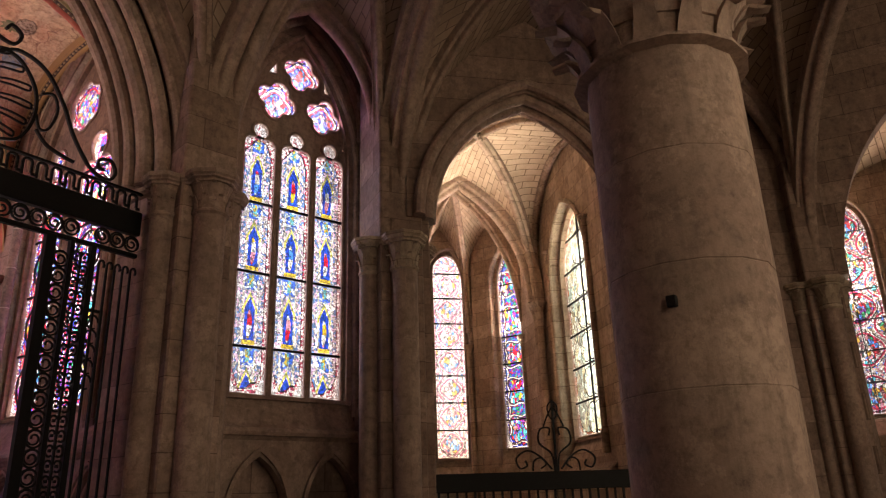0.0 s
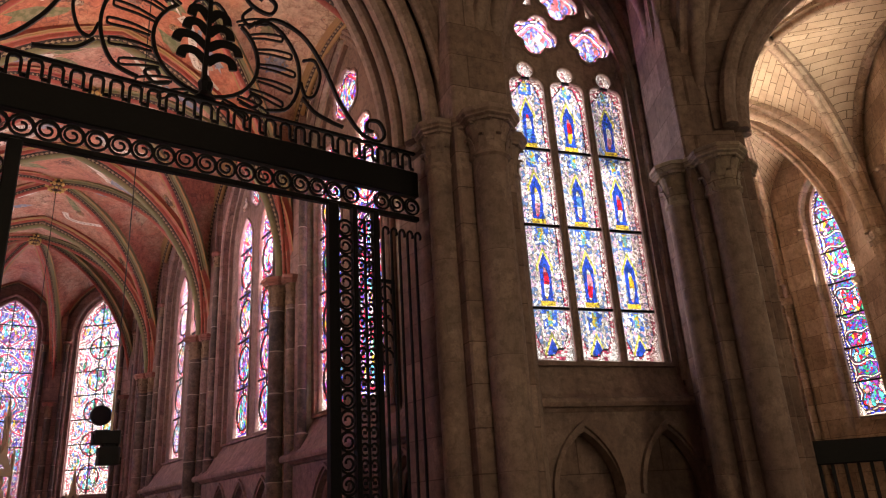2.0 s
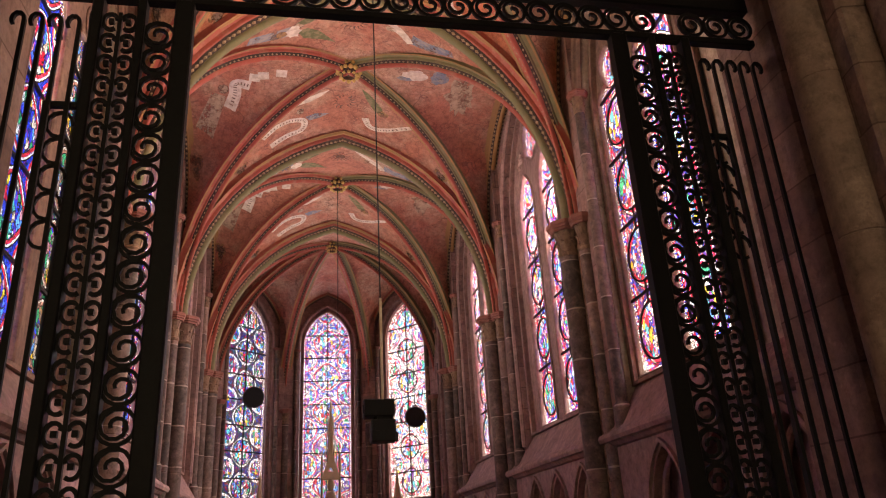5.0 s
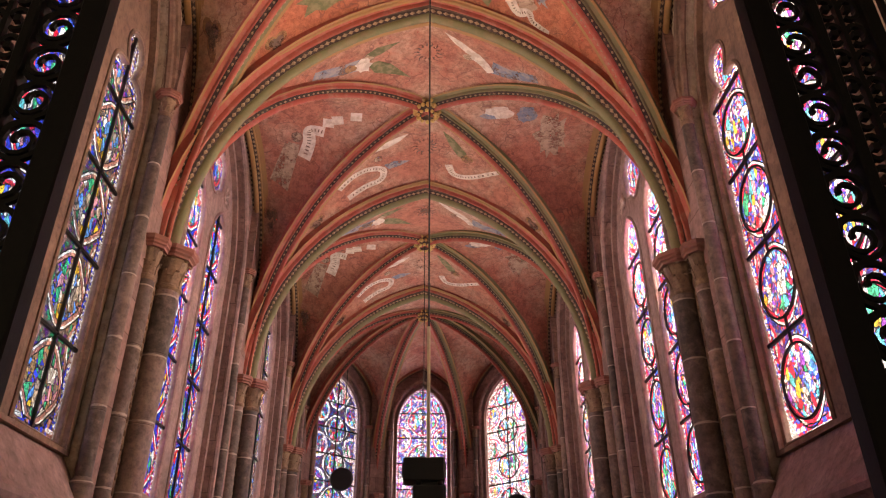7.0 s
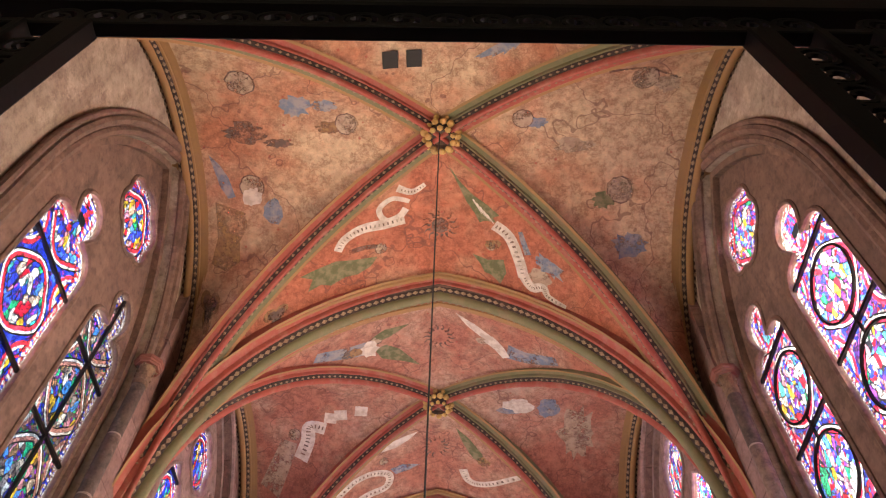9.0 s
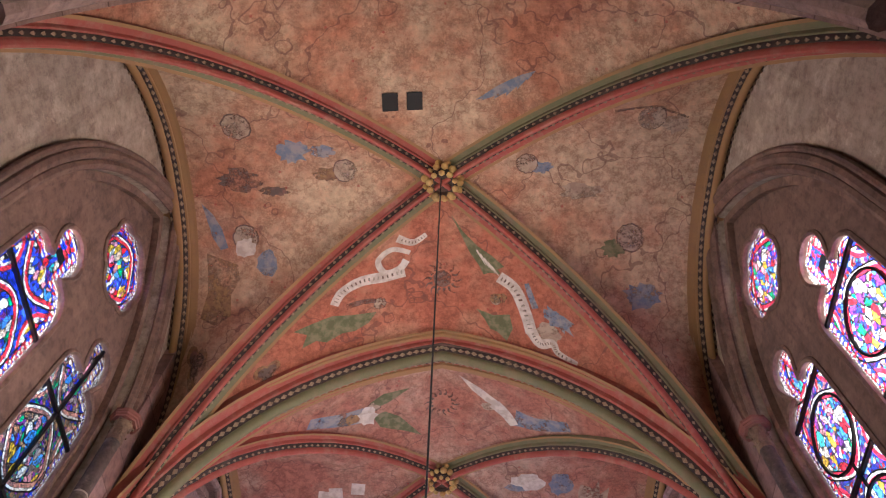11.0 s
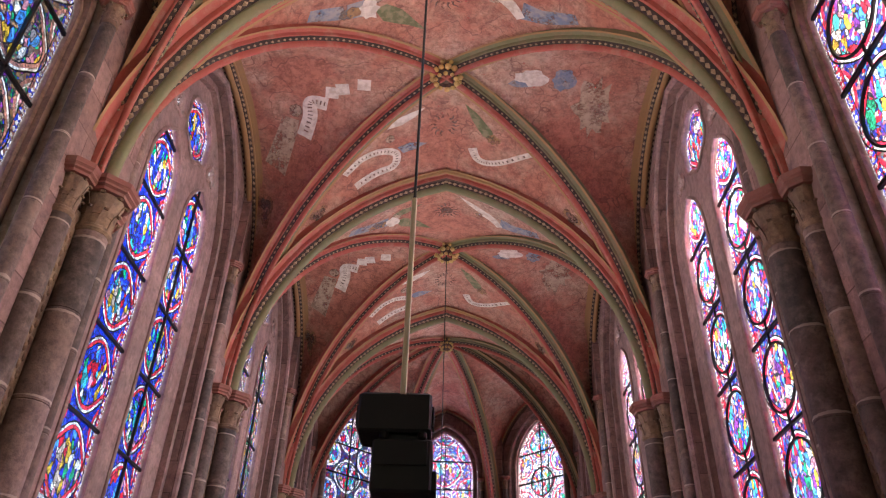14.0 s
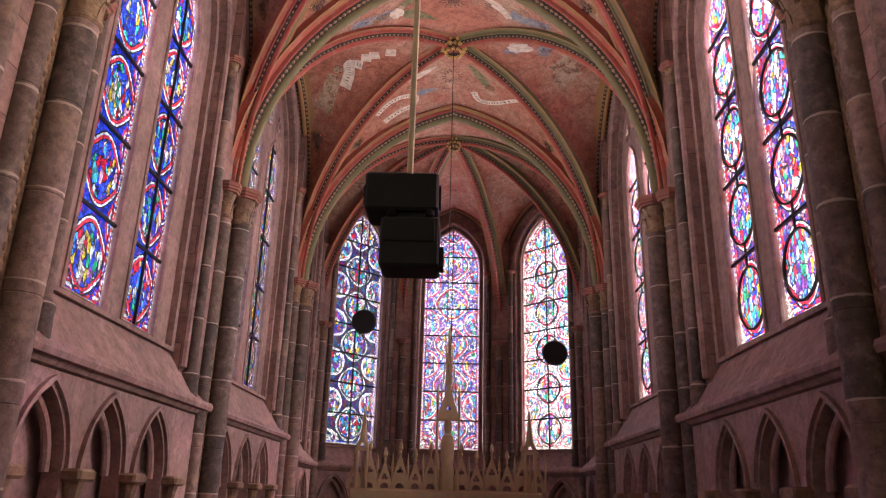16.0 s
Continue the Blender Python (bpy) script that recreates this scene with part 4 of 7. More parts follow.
def window(name, m, lights, foils, opening, wall_half, top, depth, glasses, wall_name, parent_mats, bar=0.62, label="", upright=True, base=2.78, thick=0.5, orders=1, first_bar=None):
    """A wall bay above its sill with a traceried window: the wall, then the window with tracery, panes and bars."""
    ow, oz0, oz1, oh = opening
    wall_mat, trace_mat = parent_mats
    hole = lancet(ow, oz0 - 0.36, oz1, oh, 0, 16)
    back = lancet(ow - 0.02, oz0 - 0.05, oz1, oh - 0.02, 0, 16)
    wall = empty(wall_name, "coursed rose sandstone chapel wall with traceried window" if not label else label, "wall")
    part("masonry", Geo().plate([(-wall_half, base), (wall_half, base), (wall_half, top), (-wall_half, top)], [hole], 0.0, thick, m), wall_mat, wall, smooth=40)
    win = empty(name, "leaded stained glass window in carved stone tracery", "window")
    outlines = lights + foils
    if orders > 1:
        part("archivolt", Geo().plate(lancet(ow + 0.22, oz0 - 0.42, oz1, oh + 0.2, 0, 16), [lancet(ow, oz0 - 0.36, oz1, oh, 0, 16)], -0.025, 0.02, m), trace_mat, wall)
    for off, r, y in ((0.04, 0.045, -0.02), (0.13, 0.05, -0.04), (0.2, 0.03, -0.04))[:orders]:
        line = lancet(ow + off, oz0 - 0.2, oz1, oh + off, 0, 16)
        line = [(a, y, b) for a, b in line[1:] + line[:1]]
        part("arch_roll", Geo().sweep([(r * math.cos(q), r * math.sin(q)) for q in [j * math.pi / 4 for j in range(8)]], line, (0, 1, 0), True, m), trace_mat, wall)
    part("tracery", Geo().plate(back, outlines, depth - 0.05, depth + 0.05, m), trace_mat, win)
    part("tracery_order", Geo().plate(lancet(ow - 0.01, oz0 - 0.05, oz1, oh - 0.01, 0, 16), [[(a * 1.0, b) for a, b in lancet(ow - 0.09, oz0 - 0.01, oz1, oh - 0.1, 0, 16)]], depth - 0.12, depth - 0.045, m), trace_mat, win)
    for i, o in enumerate(outlines):
        mid = sum(p[0] for p in o) / len(o)
        glass("pane", o, depth, m, glasses[i % len(glasses)], win, mid)
        # rounded inner moulding round each light
        ring = [(a, depth - 0.05, b) for a, b in o] + [(o[0][0], depth - 0.05, o[0][1])]
        part("moulding", Geo().sweep([(0.025 * math.cos(q), 0.025 * math.sin(q)) for q in [j * math.pi / 3 for j in range(6)]], ring, (0, 1, 0), True, m), trace_mat, win)
        if i < len(lights):
            bars(o, depth - 0.012, m, win, bar, mid if upright is True or (upright == "second" and i == 1) else None, first=first_bar)
    return wall, win


def iron_rings(m, x, depth, zs, r, parent):
    for n, z in enumerate(zs):
        if n:
            part("stay_bar", Geo().box(x - 0.009, x + 0.009, depth - 0.022, depth - 0.004, zs[n - 1] + r, z - r, m), M_IRON, parent, smooth=0)
        ring = [(x + r * math.cos(q), depth - 0.012, z + r * math.sin(q)) for q in [i * math.pi / 12 for i in range(25)]]
        part("armature_ring", Geo().sweep([(-0.01, -0.01), (0.01, -0.01), (0.01, 0.01), (-0.01, 0.01)], ring, (0, 1, 0), True, m), M_IRON, parent)


win_no = 0
for b in range(3):
    yc = (LINES[b] + LINES[b + 1]) / 2
    half = (LINES[b + 1] - LINES[b]) / 2
    for side, sx, az in (("right", 1, 90), ("left", -1, -90)):
        win_no += 1
        m = wall_frame(sx * HALF, yc if b else 2.85, az)
        if b == 0:
            k = -sx
            lights = [trefoil_lancet(0.41, 3.27, 6.5, 0.74, -0.39 * k), trefoil_lancet(0.385, 3.27, 6.5, 0.74, 0.67 * k)]
            foils = [foil(0.15 * k, 7.82, 0.43, 6, 0.52)]
            opening = (1.15, 3.25, 6.35, 2.35)
        else:
            lights = [lancet(0.365, 3.27, 6.7, 0.62, -0.525), lancet(0.365, 3.27, 6.7, 0.62, 0.525)]
            foils = [foil(0, 7.78, 0.42, 6, 0.5), foil(-0.62, 7.62, 0.15, 3, 1.57), foil(0.62, 7.62, 0.15, 3, 1.57)]
            opening = (1.32, 3.25, 6.7, 1.85)
        wall, win = window("window_%d" % win_no, m, lights, foils, opening, half if b else 1.52, 9.7, 0.2, [M_SIDES[side][b], M_DUSK, M_BLUE] if (side, b) == ("left", 0) else [M_SIDES[side][b]], "wall_%s_%d" % (side, b + 1), (M_ROSE if b else M_PALEWALL, M_ROSEPLAIN if b else M_TRACE), 0.85 if side == "right" else 0.78, "", "second" if side == "left" else False, orders=3 if b == 0 else 1)
        if b == 0:
            part("masonry", Geo().box(1.52, 2.9, 0.0, 0.5, 2.78, 9.7, m @ pose(0, 0, 0, 0, 0, 0) if sx > 0 else m @ Matrix.Diagonal((-1, 1, 1, 1))), M_PALEWALL, wall, smooth=0)
            m = wall_frame(sx * HALF, yc, az)
        fore = m @ pose(0, -0.12, 0)
        dado(fore, half, wall, top=2.59, shift=0.3 * sx)
        ledge(fore, half, wall, 2.59, 3.25, 0.32)
        if side == "right":
            for o in lights:
                mid = sum(p[0] for p in o) / len(o) + (0 if b else yc - 2.85)
                iron_rings(m, mid, 0.2, [3.27 + 0.425 + 0.85 * i for i in range(4)], 0.3, win)

# apse panels
for az, mat, lit in ((0, M_APSE, 0), (45, M_APSEPALE, 0), (-45, M_APSEDARK, 0), (90, M_BRIGHT, 1), (-90, M_DUSK, 1)):
    win_no += 1
    a = radians(az)
    if lit:
        m, half = wall_frame(math.copysign(HALF, az), 13.72, az), 1.32
    else:
        c = APSE + Vector((math.sin(a), math.cos(a), 0)) * 2.85
        m, half = wall_frame(c.x, c.y, az), 1.24
    lights = [lancet(0.66, 2.83, 7.02, 0.98)]
    wall, win = window("window_%d" % win_no, m, lights, [], (0.74, 2.81, 7.02, 1.08), half, 9.7, 0.15, [mat], "wall_apse_%d" % win_no, (M_ROSE, M_ROSEPLAIN), 0.64, upright=True, base=2.44)
    fore = m @ pose(0, -0.1, 0)
    dado(fore, half, wall, 2, 0.93, 2.29)
    ledge(fore, half, wall, 2.29, 2.81, 0.25)
    if az in (45, -45):
        iron_rings(m, 0, 0.15, [2.83 + 0.425 + 0.85 * i for i in range(5)], 0.3, win)


def respond(x, y, inward, parent, full=True, spring=SPRING):
    """A cluster of wall shafts under the vault: inward is +1 or -1 along x; three capitals at the springing, two slim wall-rib shafts higher up."""
    for dx, dy, r in ((0.19, 0.0, 0.12), (0.07, -0.25, 0.085), (0.07, 0.25, 0.085)):
        px, py = x + inward * dx, y + dy
        shaft(r, 0.0, spring - 0.42, px, py, parent, M_SHAFT)
        capital(r, spring - 0.42, spring, px, py, parent)
    # carved strips between the shafts
    for dy in (-0.145, 0.145):
        g = Geo()
        g.box(x + min(0, inward * 0.12), x + max(0, inward * 0.12), y + dy - 0.05, y + dy + 0.05, 0.3, spring - 0.3)
        part("carved_strip", g, M_CAP, parent, smooth=0)
        g = Geo()
        z, i = 0.6, 0
        while z < spring - 0.5:
            g.lathe([(0.001, z - 0.035), (0.02, z - 0.012), (0.018, z + 0.02), (0.001, z + 0.038)], x + inward * 0.117, y + dy + 0.016 * (-1) ** i, 6)
            z, i = z + 0.06, i + 1
        part("leaf_carving", g, M_CAP, parent, smooth=60)
    if full:
        for dy in (-0.5, 0.5):
            px, py = x + inward * 0.02, y + dy
            shaft(0.062, 2.95, 6.62, px, py, parent, M_SHAFT, False)
            base_ring(0.062, 2.98, px, py, parent)
            capital(0.062, 6.6, 6.88, px, py, parent, leaves=6)
    part("core", Geo().box(min(x - inward * 0.3, x + inward * 0.06), max(x - inward * 0.3, x + inward * 0.06), y - 0.46, y + 0.46, 0, 9.0), M_ROSE, parent, smooth=0)


for i, y in enumerate(LINES[1:]):
    for sx, nm in ((1, "right"), (-1, "left")):
        p = empty("pier_%s" % nm, "clustered rose sandstone wall shafts with leaf capitals", "wall pier")
        respond(sx * 2.7, y, -sx, p)
for az in (22.5, 67.5, -22.5, -67.5):
    a = radians(az)
    p = empty("pier_apse", "slim dark wall shafts with leaf capitals between apse windows", "wall pier")
    c = APSE + Vector((math.sin(a), math.cos(a), 0)) * 2.86
    shaft(0.085, 0, 4.85, c.x, c.y, p)
    capital(0.085, 4.85, 5.22, c.x, c.y, p)
    for da in (-5.5, 5.5):
        q = APSE + Vector((math.sin(a + radians(da)), math.cos(a + radians(da)), 0)) * 2.86
        shaft(0.05, 2.75, 6.6, q.x, q.y, p, None, False)
        capital(0.05, 6.6, 6.85, q.x, q.y, p, leaves=6)
        base_ring(0.05, 2.78, q.x, q.y, p)
    g = Geo().box(-0.2, 0.2, 0.0, 0.5, 0, 9.5, wall_frame(c.x, c.y, az))
    part("core", g, M_ROSE, p, smooth=0)

# vault shells and ribs
VAULTS = []
bosses = []
for b in range(3):
    y0, y1 = LINES[b], LINES[b + 1]
    crown = (0, (y0 + y1) / 2, 8.9)
    x = 2.68
    gr, ar, geo = vault("ceiling_bay_%d" % (b + 1), [(x, y0), (x, y1), (-x, y1), (-x, y0)], SPRING, crown, [(6.85, 8.72), (SPRING, 8.76), (6.85, 8.72), (SPRING, 8.76)],
                        M_FRESCO1 if b == 0 else M_FRESCO2, "red and ochre painted plaster rib vault, faded and flaking", cells=((1, M_FRESCO3),) if b == 0 else ())
    VAULTS.append(geo)
    ribs = empty("vault_ribs_%d" % (b + 1), "painted red and green diagonal vault ribs with beaded borders", "vault ribs")
    for q in gr:
        rib("rib", q, ribs, 0.075, 0.16, (M_RIBRED, M_RIBGREEN, M_RIBRED, M_BEAD), None, 0.05)
    for pair in (ar[0], ar[2]):
        rib("wall_rib", both(*pair), ribs, 0.1, 0.09, (M_RIBOCHRE, M_RIBOCHRE, M_RIBOCHRE, M_BEAD), None, 0.05)
    big = empty("vault_arch_%d" % (b + 1), "painted transverse arch in red, green and ochre bands", "vault arch")
    rib("arch", both(*ar[1]), big, 0.14, 0.2, (M_RIBRED, M_RIBRED, M_RIBGREEN, M_BEAD), None, 0.09)
    for sgn in (-1, 1):
        for off, drop, mt, r in ((0.105, 0.02, M_RIBDARK, 0.022), (0.2, -0.03, M_RIBOCHRE, 0.03)):
            a3, b3 = Vector((x - drop, y1 + sgn * off, 0)), Vector((-x + drop, y1 + sgn * off, 0))
            line = both(arc3(a3, b3, SPRING, 8.76 - drop - 0.05), arc3(b3, a3, SPRING, 8.76 - drop - 0.05))
            part("painted_roll", Geo().sweep([(r * math.cos(i * math.pi / 3), r * math.sin(i * math.pi / 3)) for i in range(6)], line, (0, 1, 0), True), mt, big)
    bosses.append((crown[1], 8.9))
cs = [(2.68, 12.4), (2.82, 15.04), (1.17, 16.69), (-1.17, 16.69), (-2.82, 15.04), (-2.68, 12.4)]
gr, ar, geo = vault("ceiling_apse", cs, 5.22, (0, 13.6, 8.8), [(6.7, 8.35), (6.9, 8.5), (6.9, 8.5), (6.9, 8.5), (6.7, 8.35), (SPRING, 8.72)], M_FRESCO2, "red painted plaster apse vault, faded")
VAULTS.append(geo)
ribs = empty("vault_ribs_apse", "painted radiating apse ribs with beaded borders", "vault ribs")
for q in gr:
    rib("rib", q, ribs, 0.075, 0.14, (M_RIBRED, M_RIBGREEN, M_RIBRED, M_BEAD), None, 0.05)
for pair in ar[:5]:
    rib("wall_rib", both(*pair), ribs, 0.09, 0.08, (M_RIBRED, M_RIBRED, M_RIBDARK, M_BEAD2))
bosses.append((13.6, 8.78))


def boss(y, z, r, x=0.0, mat=None):
    """A carved leaf boss at the crossing of the ribs."""
    ob = empty("vault_boss", "round carved and gilded leaf boss at the rib crossing", "boss", "", "vault bosses")
    part("core", Geo().lathe([(r * 0.7, z + 0.05), (r * 0.75, z - 0.16), (r * 0.55, z - 0.2), (r * 0.5, z - 0.14), (0.01, z - 0.13)], x, y, 16), M_RIBDARK, ob)
    g = Geo()
    rnd = random.Random(int(y * 10))
    for tier, (rr, zz, n, s) in enumerate(((0.92, -0.12, 13, 0.3), (0.7, -0.2, 10, 0.26), (1.0, -0.05, 11, 0.24))):
        for i in range(n):
            a = 2 * math.pi * (i + 0.4 * tier) / n
            s2 = s * r * rnd.uniform(0.8, 1.2)
            cx, cy, cz = x + rr * r * math.cos(a), y + rr * r * math.sin(a), z + zz
            g.lathe([(0.01, cz - s2 * 0.7), (s2 * 0.6, cz - s2 * 0.4), (s2 * 0.75, cz), (s2 * 0.4, cz + s2 * 0.5), (0.01, cz + s2 * 0.6)], cx, cy, 6, None, a)
    part("leaf_wreath", g, mat or M_GILT, ob, smooth=70)
    return ob


for y, z in bosses:
    boss(y, z, 0.19 if y < 13 else 0.15)

# unseen slabs over the vaults, added to block sky light leaking in
for x0, x1, y0, y1, z in ((-3.3, 3.3, 0.6, 17.6, 9.7), (-14, 15, -13.3, 0.65, 9.75)):
    tagged(part("roof", Geo().box(x0, x1, y0, y1, z, z + 0.2), M_GREY, smooth=0), "unseen slab closing the space above the vaults against stray light", "roof", "", "structure")
tagged(part("floor", Geo().box(-14, 20, -14, 20, -0.2, 0.0), M_FLOOR, smooth=0), "worn grey stone church floor", "floor", "", "structure")


# ---- faded figures and scrolls painted on the vault, kept as plain shapes ----
from mathutils.bvhtree import BVHTree

shell_v, shell_f = [], []
for g in VAULTS:
    o = len(shell_v)
    shell_v += g.v
    shell_f += [tuple(i + o for i in f) for f in g.f]
SHELL = BVHTree.FromPolygons(shell_v, shell_f)
def faded(name, color, other, keep=0.62):
    """Flaking old paint: two tones, with the ground showing through where it has worn off."""
    k = Nodes(name)
    p = k.place()
    a, b_, c_ = k.noise(p, 5, 6, 0.7), k.noise(p, 26, 5, 0.75), k.noise(p, 11, 3, 0.6)
    tone = k.mix(k.ramp(c_, [(0.42, (0, 0, 0)), (0.6, (1, 1, 1))]), color, other)
    bs = k.t.nodes.new("ShaderNodeBsdfPrincipled")
    k.put(bs.inputs["Base Color"], tone), k.put(bs.inputs["Roughness"], 0.9)
    mask = k.math("ADD", k.math("MULTIPLY", a, 0.6), k.math("MULTIPLY", b_, 0.4))
    lo = 0.5 - (keep - 0.5) * 0.5
    f = k.math("MULTIPLY", k.ramp(mask, [(lo - 0.06, (0, 0, 0)), (lo + 0.1, (1, 1, 1))]), 0.9)
    s_ = k.node("ShaderNodeMixShader", in_0=f, in_1=k.node("ShaderNodeBsdfTransparent"), in_2=bs.outputs[0])
    k.t.links.new(s_, k.out.inputs[0])
    return k.mat


M_PWHITE = faded("mural_white", (0.68, 0.6, 0.52), (0.5, 0.42, 0.35), 0.95)
M_PGREEN = faded("mural_green", (0.12, 0.13, 0.06), (0.23, 0.2, 0.11), 0.9)
M_PBLUE = faded("mural_blue", (0.17, 0.2, 0.27), (0.3, 0.28, 0.28), 0.72)
M_PDARK = faded("mural_dark", (0.13, 0.09, 0.075), (0.22, 0.12, 0.09), 0.62)
M_POCHRE = faded("mural_ochre", (0.34, 0.2, 0.09), (0.24, 0.13, 0.07), 0.6)
M_PFLESH = faded("mural_flesh", (0.46, 0.35, 0.25), (0.36, 0.25, 0.18), 0.65)


def mural(name, outline, material, parent, lift=0.008):
    """A flat painted patch following the vault, from its outline in plan."""
    bm = bmesh.new()
    bm.faces.new([bm.verts.new((x, y, 0)) for x, y in outline])
    xs, ys = [p[0] for p in outline], [p[1] for p in outline]
    for axis, lo, hi in ((0, min(xs), max(xs)), (1, min(ys), max(ys))):
        q = math.ceil(lo / 0.07) * 0.07
        while q < hi:
            no = (1, 0, 0) if axis == 0 else (0, 1, 0)
            bmesh.ops.bisect_plane(bm, geom=bm.verts[:] + bm.edges[:] + bm.faces[:], plane_co=(q * no[0], q * no[1], 0), plane_no=no)
            q += 0.07
    bmesh.ops.triangulate(bm, faces=bm.faces[:])
    bm.verts.index_update()
    g, verts = Geo(), []
    for v in bm.verts:
        hit, nor, _, _ = SHELL.ray_cast(Vector((v.co.x, v.co.y, 5.6)), Vector((0, 0, 1)))
        if hit is None:
            bm.free()
            return None
        if nor.z > 0:
            nor = -nor
        verts.append(hit + nor * lift)
    g.add(verts, [tuple(v.index for v in f.verts) for f in bm.faces])
    bm.free()
    return part(name, g, material, parent, smooth=60)


def smooth_line(pts, n=6):
    out = []
    p = [pts[0]] + list(pts) + [pts[-1]]
    for i in range(1, len(p) - 2):
        for j in range(n):
            t = j / n
            out.append(tuple(0.5 * (2 * p[i][a] + (p[i + 1][a] - p[i - 1][a]) * t + (2 * p[i - 1][a] - 5 * p[i][a] + 4 * p[i + 1][a] - p[i + 2][a]) * t * t
                                    + (3 * p[i][a] - p[i - 1][a] - 3 * p[i + 1][a] + p[i + 2][a]) * t ** 3) for a in (0, 1)))
    return out + [tuple(pts[-1])]


def ribbon(name, pts, w0, w1, material, parent, lift=0.008):
    """A painted band of changing width along a smooth line, in short pieces of one outline."""
    line = smooth_line(pts)
    k = len(line)
    left, right = [], []
    for i, p in enumerate(line):
        a, b = line[max(0, i - 1)], line[min(k - 1, i + 1)]
        d = math.hypot(b[0] - a[0], b[1] - a[1]) or 1
        w = (w0 + (w1 - w0) * i / (k - 1)) / 2
        left.append((p[0] - (b[1] - a[1]) / d * w, p[1] + (b[0] - a[0]) / d * w))
        right.append((p[0] + (b[1] - a[1]) / d * w, p[1] - (b[0] - a[0]) / d * w))
    for i in range(0, k - 1, 6):
        j = min(k, i + 7)
        mural(name, left[i:j] + right[i:j][::-1], material, parent, lift)


def blot(name, x, y, rx, ry, material, parent, seed=0, lift=0.008, rough=0.22, n=18, turn=0.0):
    r_ = random.Random(seed)
    pts = []
    for i in range(n):
        a, k = 2 * math.pi * i / n, 1 + r_.uniform(-rough, rough)
        u, v = rx * k * math.cos(a), ry * k * math.sin(a)
        pts.append((x + u * math.cos(turn) - v * math.sin(turn), y + u * math.sin(turn) + v * math.cos(turn)))
    mural(name, pts, material, parent, lift)


def feathers(x, y, way, length, width, material, parent, n=5):
    """A wing: a leaf-shaped body with parted tips."""
    c, s_ = math.cos(way), math.sin(way)
    pts = [(0, 0)]
    for i in range(n):
        t = (i + 1) / n
        pts += [(length * t * 0.98, -width * math.sin(math.pi * min(1, t * 0.9)) * 0.8), (length * (t * 0.93), -width * math.sin(math.pi * min(1, t * 0.9)) * 0.55)]
    pts += [(length * 1.05, 0.0), (length * 0.6, width * 0.22), (length * 0.25, width * 0.2)]
    mural("wing", [(x + u * c - v * s_, y + u * s_ + v * c) for u, v in pts], material, parent)


def sunburst(x, y, r, parent):
    blot("disc", x, y, r, r, M_PDARK, parent, 1, 0.01, 0.05)
    for i in range(14):
        a = 2 * math.pi * i / 14
        ribbon("ray", [(x + 1.15 * r * math.cos(a), y + 1.15 * r * math.sin(a)), (x + 1.6 * r * math.cos(a + 0.12), y + 1.6 * r * math.sin(a + 0.12)), (x + 2.1 * r * math.cos(a - 0.05), y + 2.1 * r * math.sin(a - 0.05))], 0.035, 0.006, M_PDARK, parent)


def trefoil(x, y, r, parent):
    mural("pale_rim", [(x + (a - x) * 1.45, y + (b - y) * 1.45) for a, b in foil(x, y, r, 3, 1.57)], M_POCHRE, parent, 0.008)
    mural("dark_foil", foil(x, y, r, 3, 1.57), M_PDARK, parent, 0.013)


def scroll(pts, w0, w1, mu, lift=0.01):
    """A pale scroll with darker edges and a row of small dark strokes where its writing was."""
    ribbon("scroll", pts, w0, w1, M_PWHITE, mu, lift)
    line = smooth_line(pts, 5)
    for a, b in list(zip(line, line[1:]))[1:-1]:
        d = math.hypot(b[0] - a[0], b[1] - a[1]) or 1
        nx, ny = -(b[1] - a[1]) / d, (b[0] - a[0]) / d
        w = (w0 + w1) * 0.08
        mural("stroke", [(a[0] + nx * w, a[1] + ny * w), (a[0] - nx * w, a[1] - ny * w), (a[0] - nx * w + (b[0] - a[0]) * 0.35, a[1] - ny * w + (b[1] - a[1]) * 0.35), (a[0] + nx * w + (b[0] - a[0]) * 0.35, a[1] + ny * w + (b[1] - a[1]) * 0.35)], M_PDARK, mu, lift + 0.004)


def halo(x, y, r, mu, seed):
    """A faded round nimbus with a dark rim and a paler disc."""
    blot("nimbus_rim", x, y, r * 1.12, r * 1.12, M_PDARK, mu, seed, 0.006, 0.05, 26)
    blot("nimbus", x, y, r, r, M_PFLESH, mu, seed, 0.01, 0.05, 26)


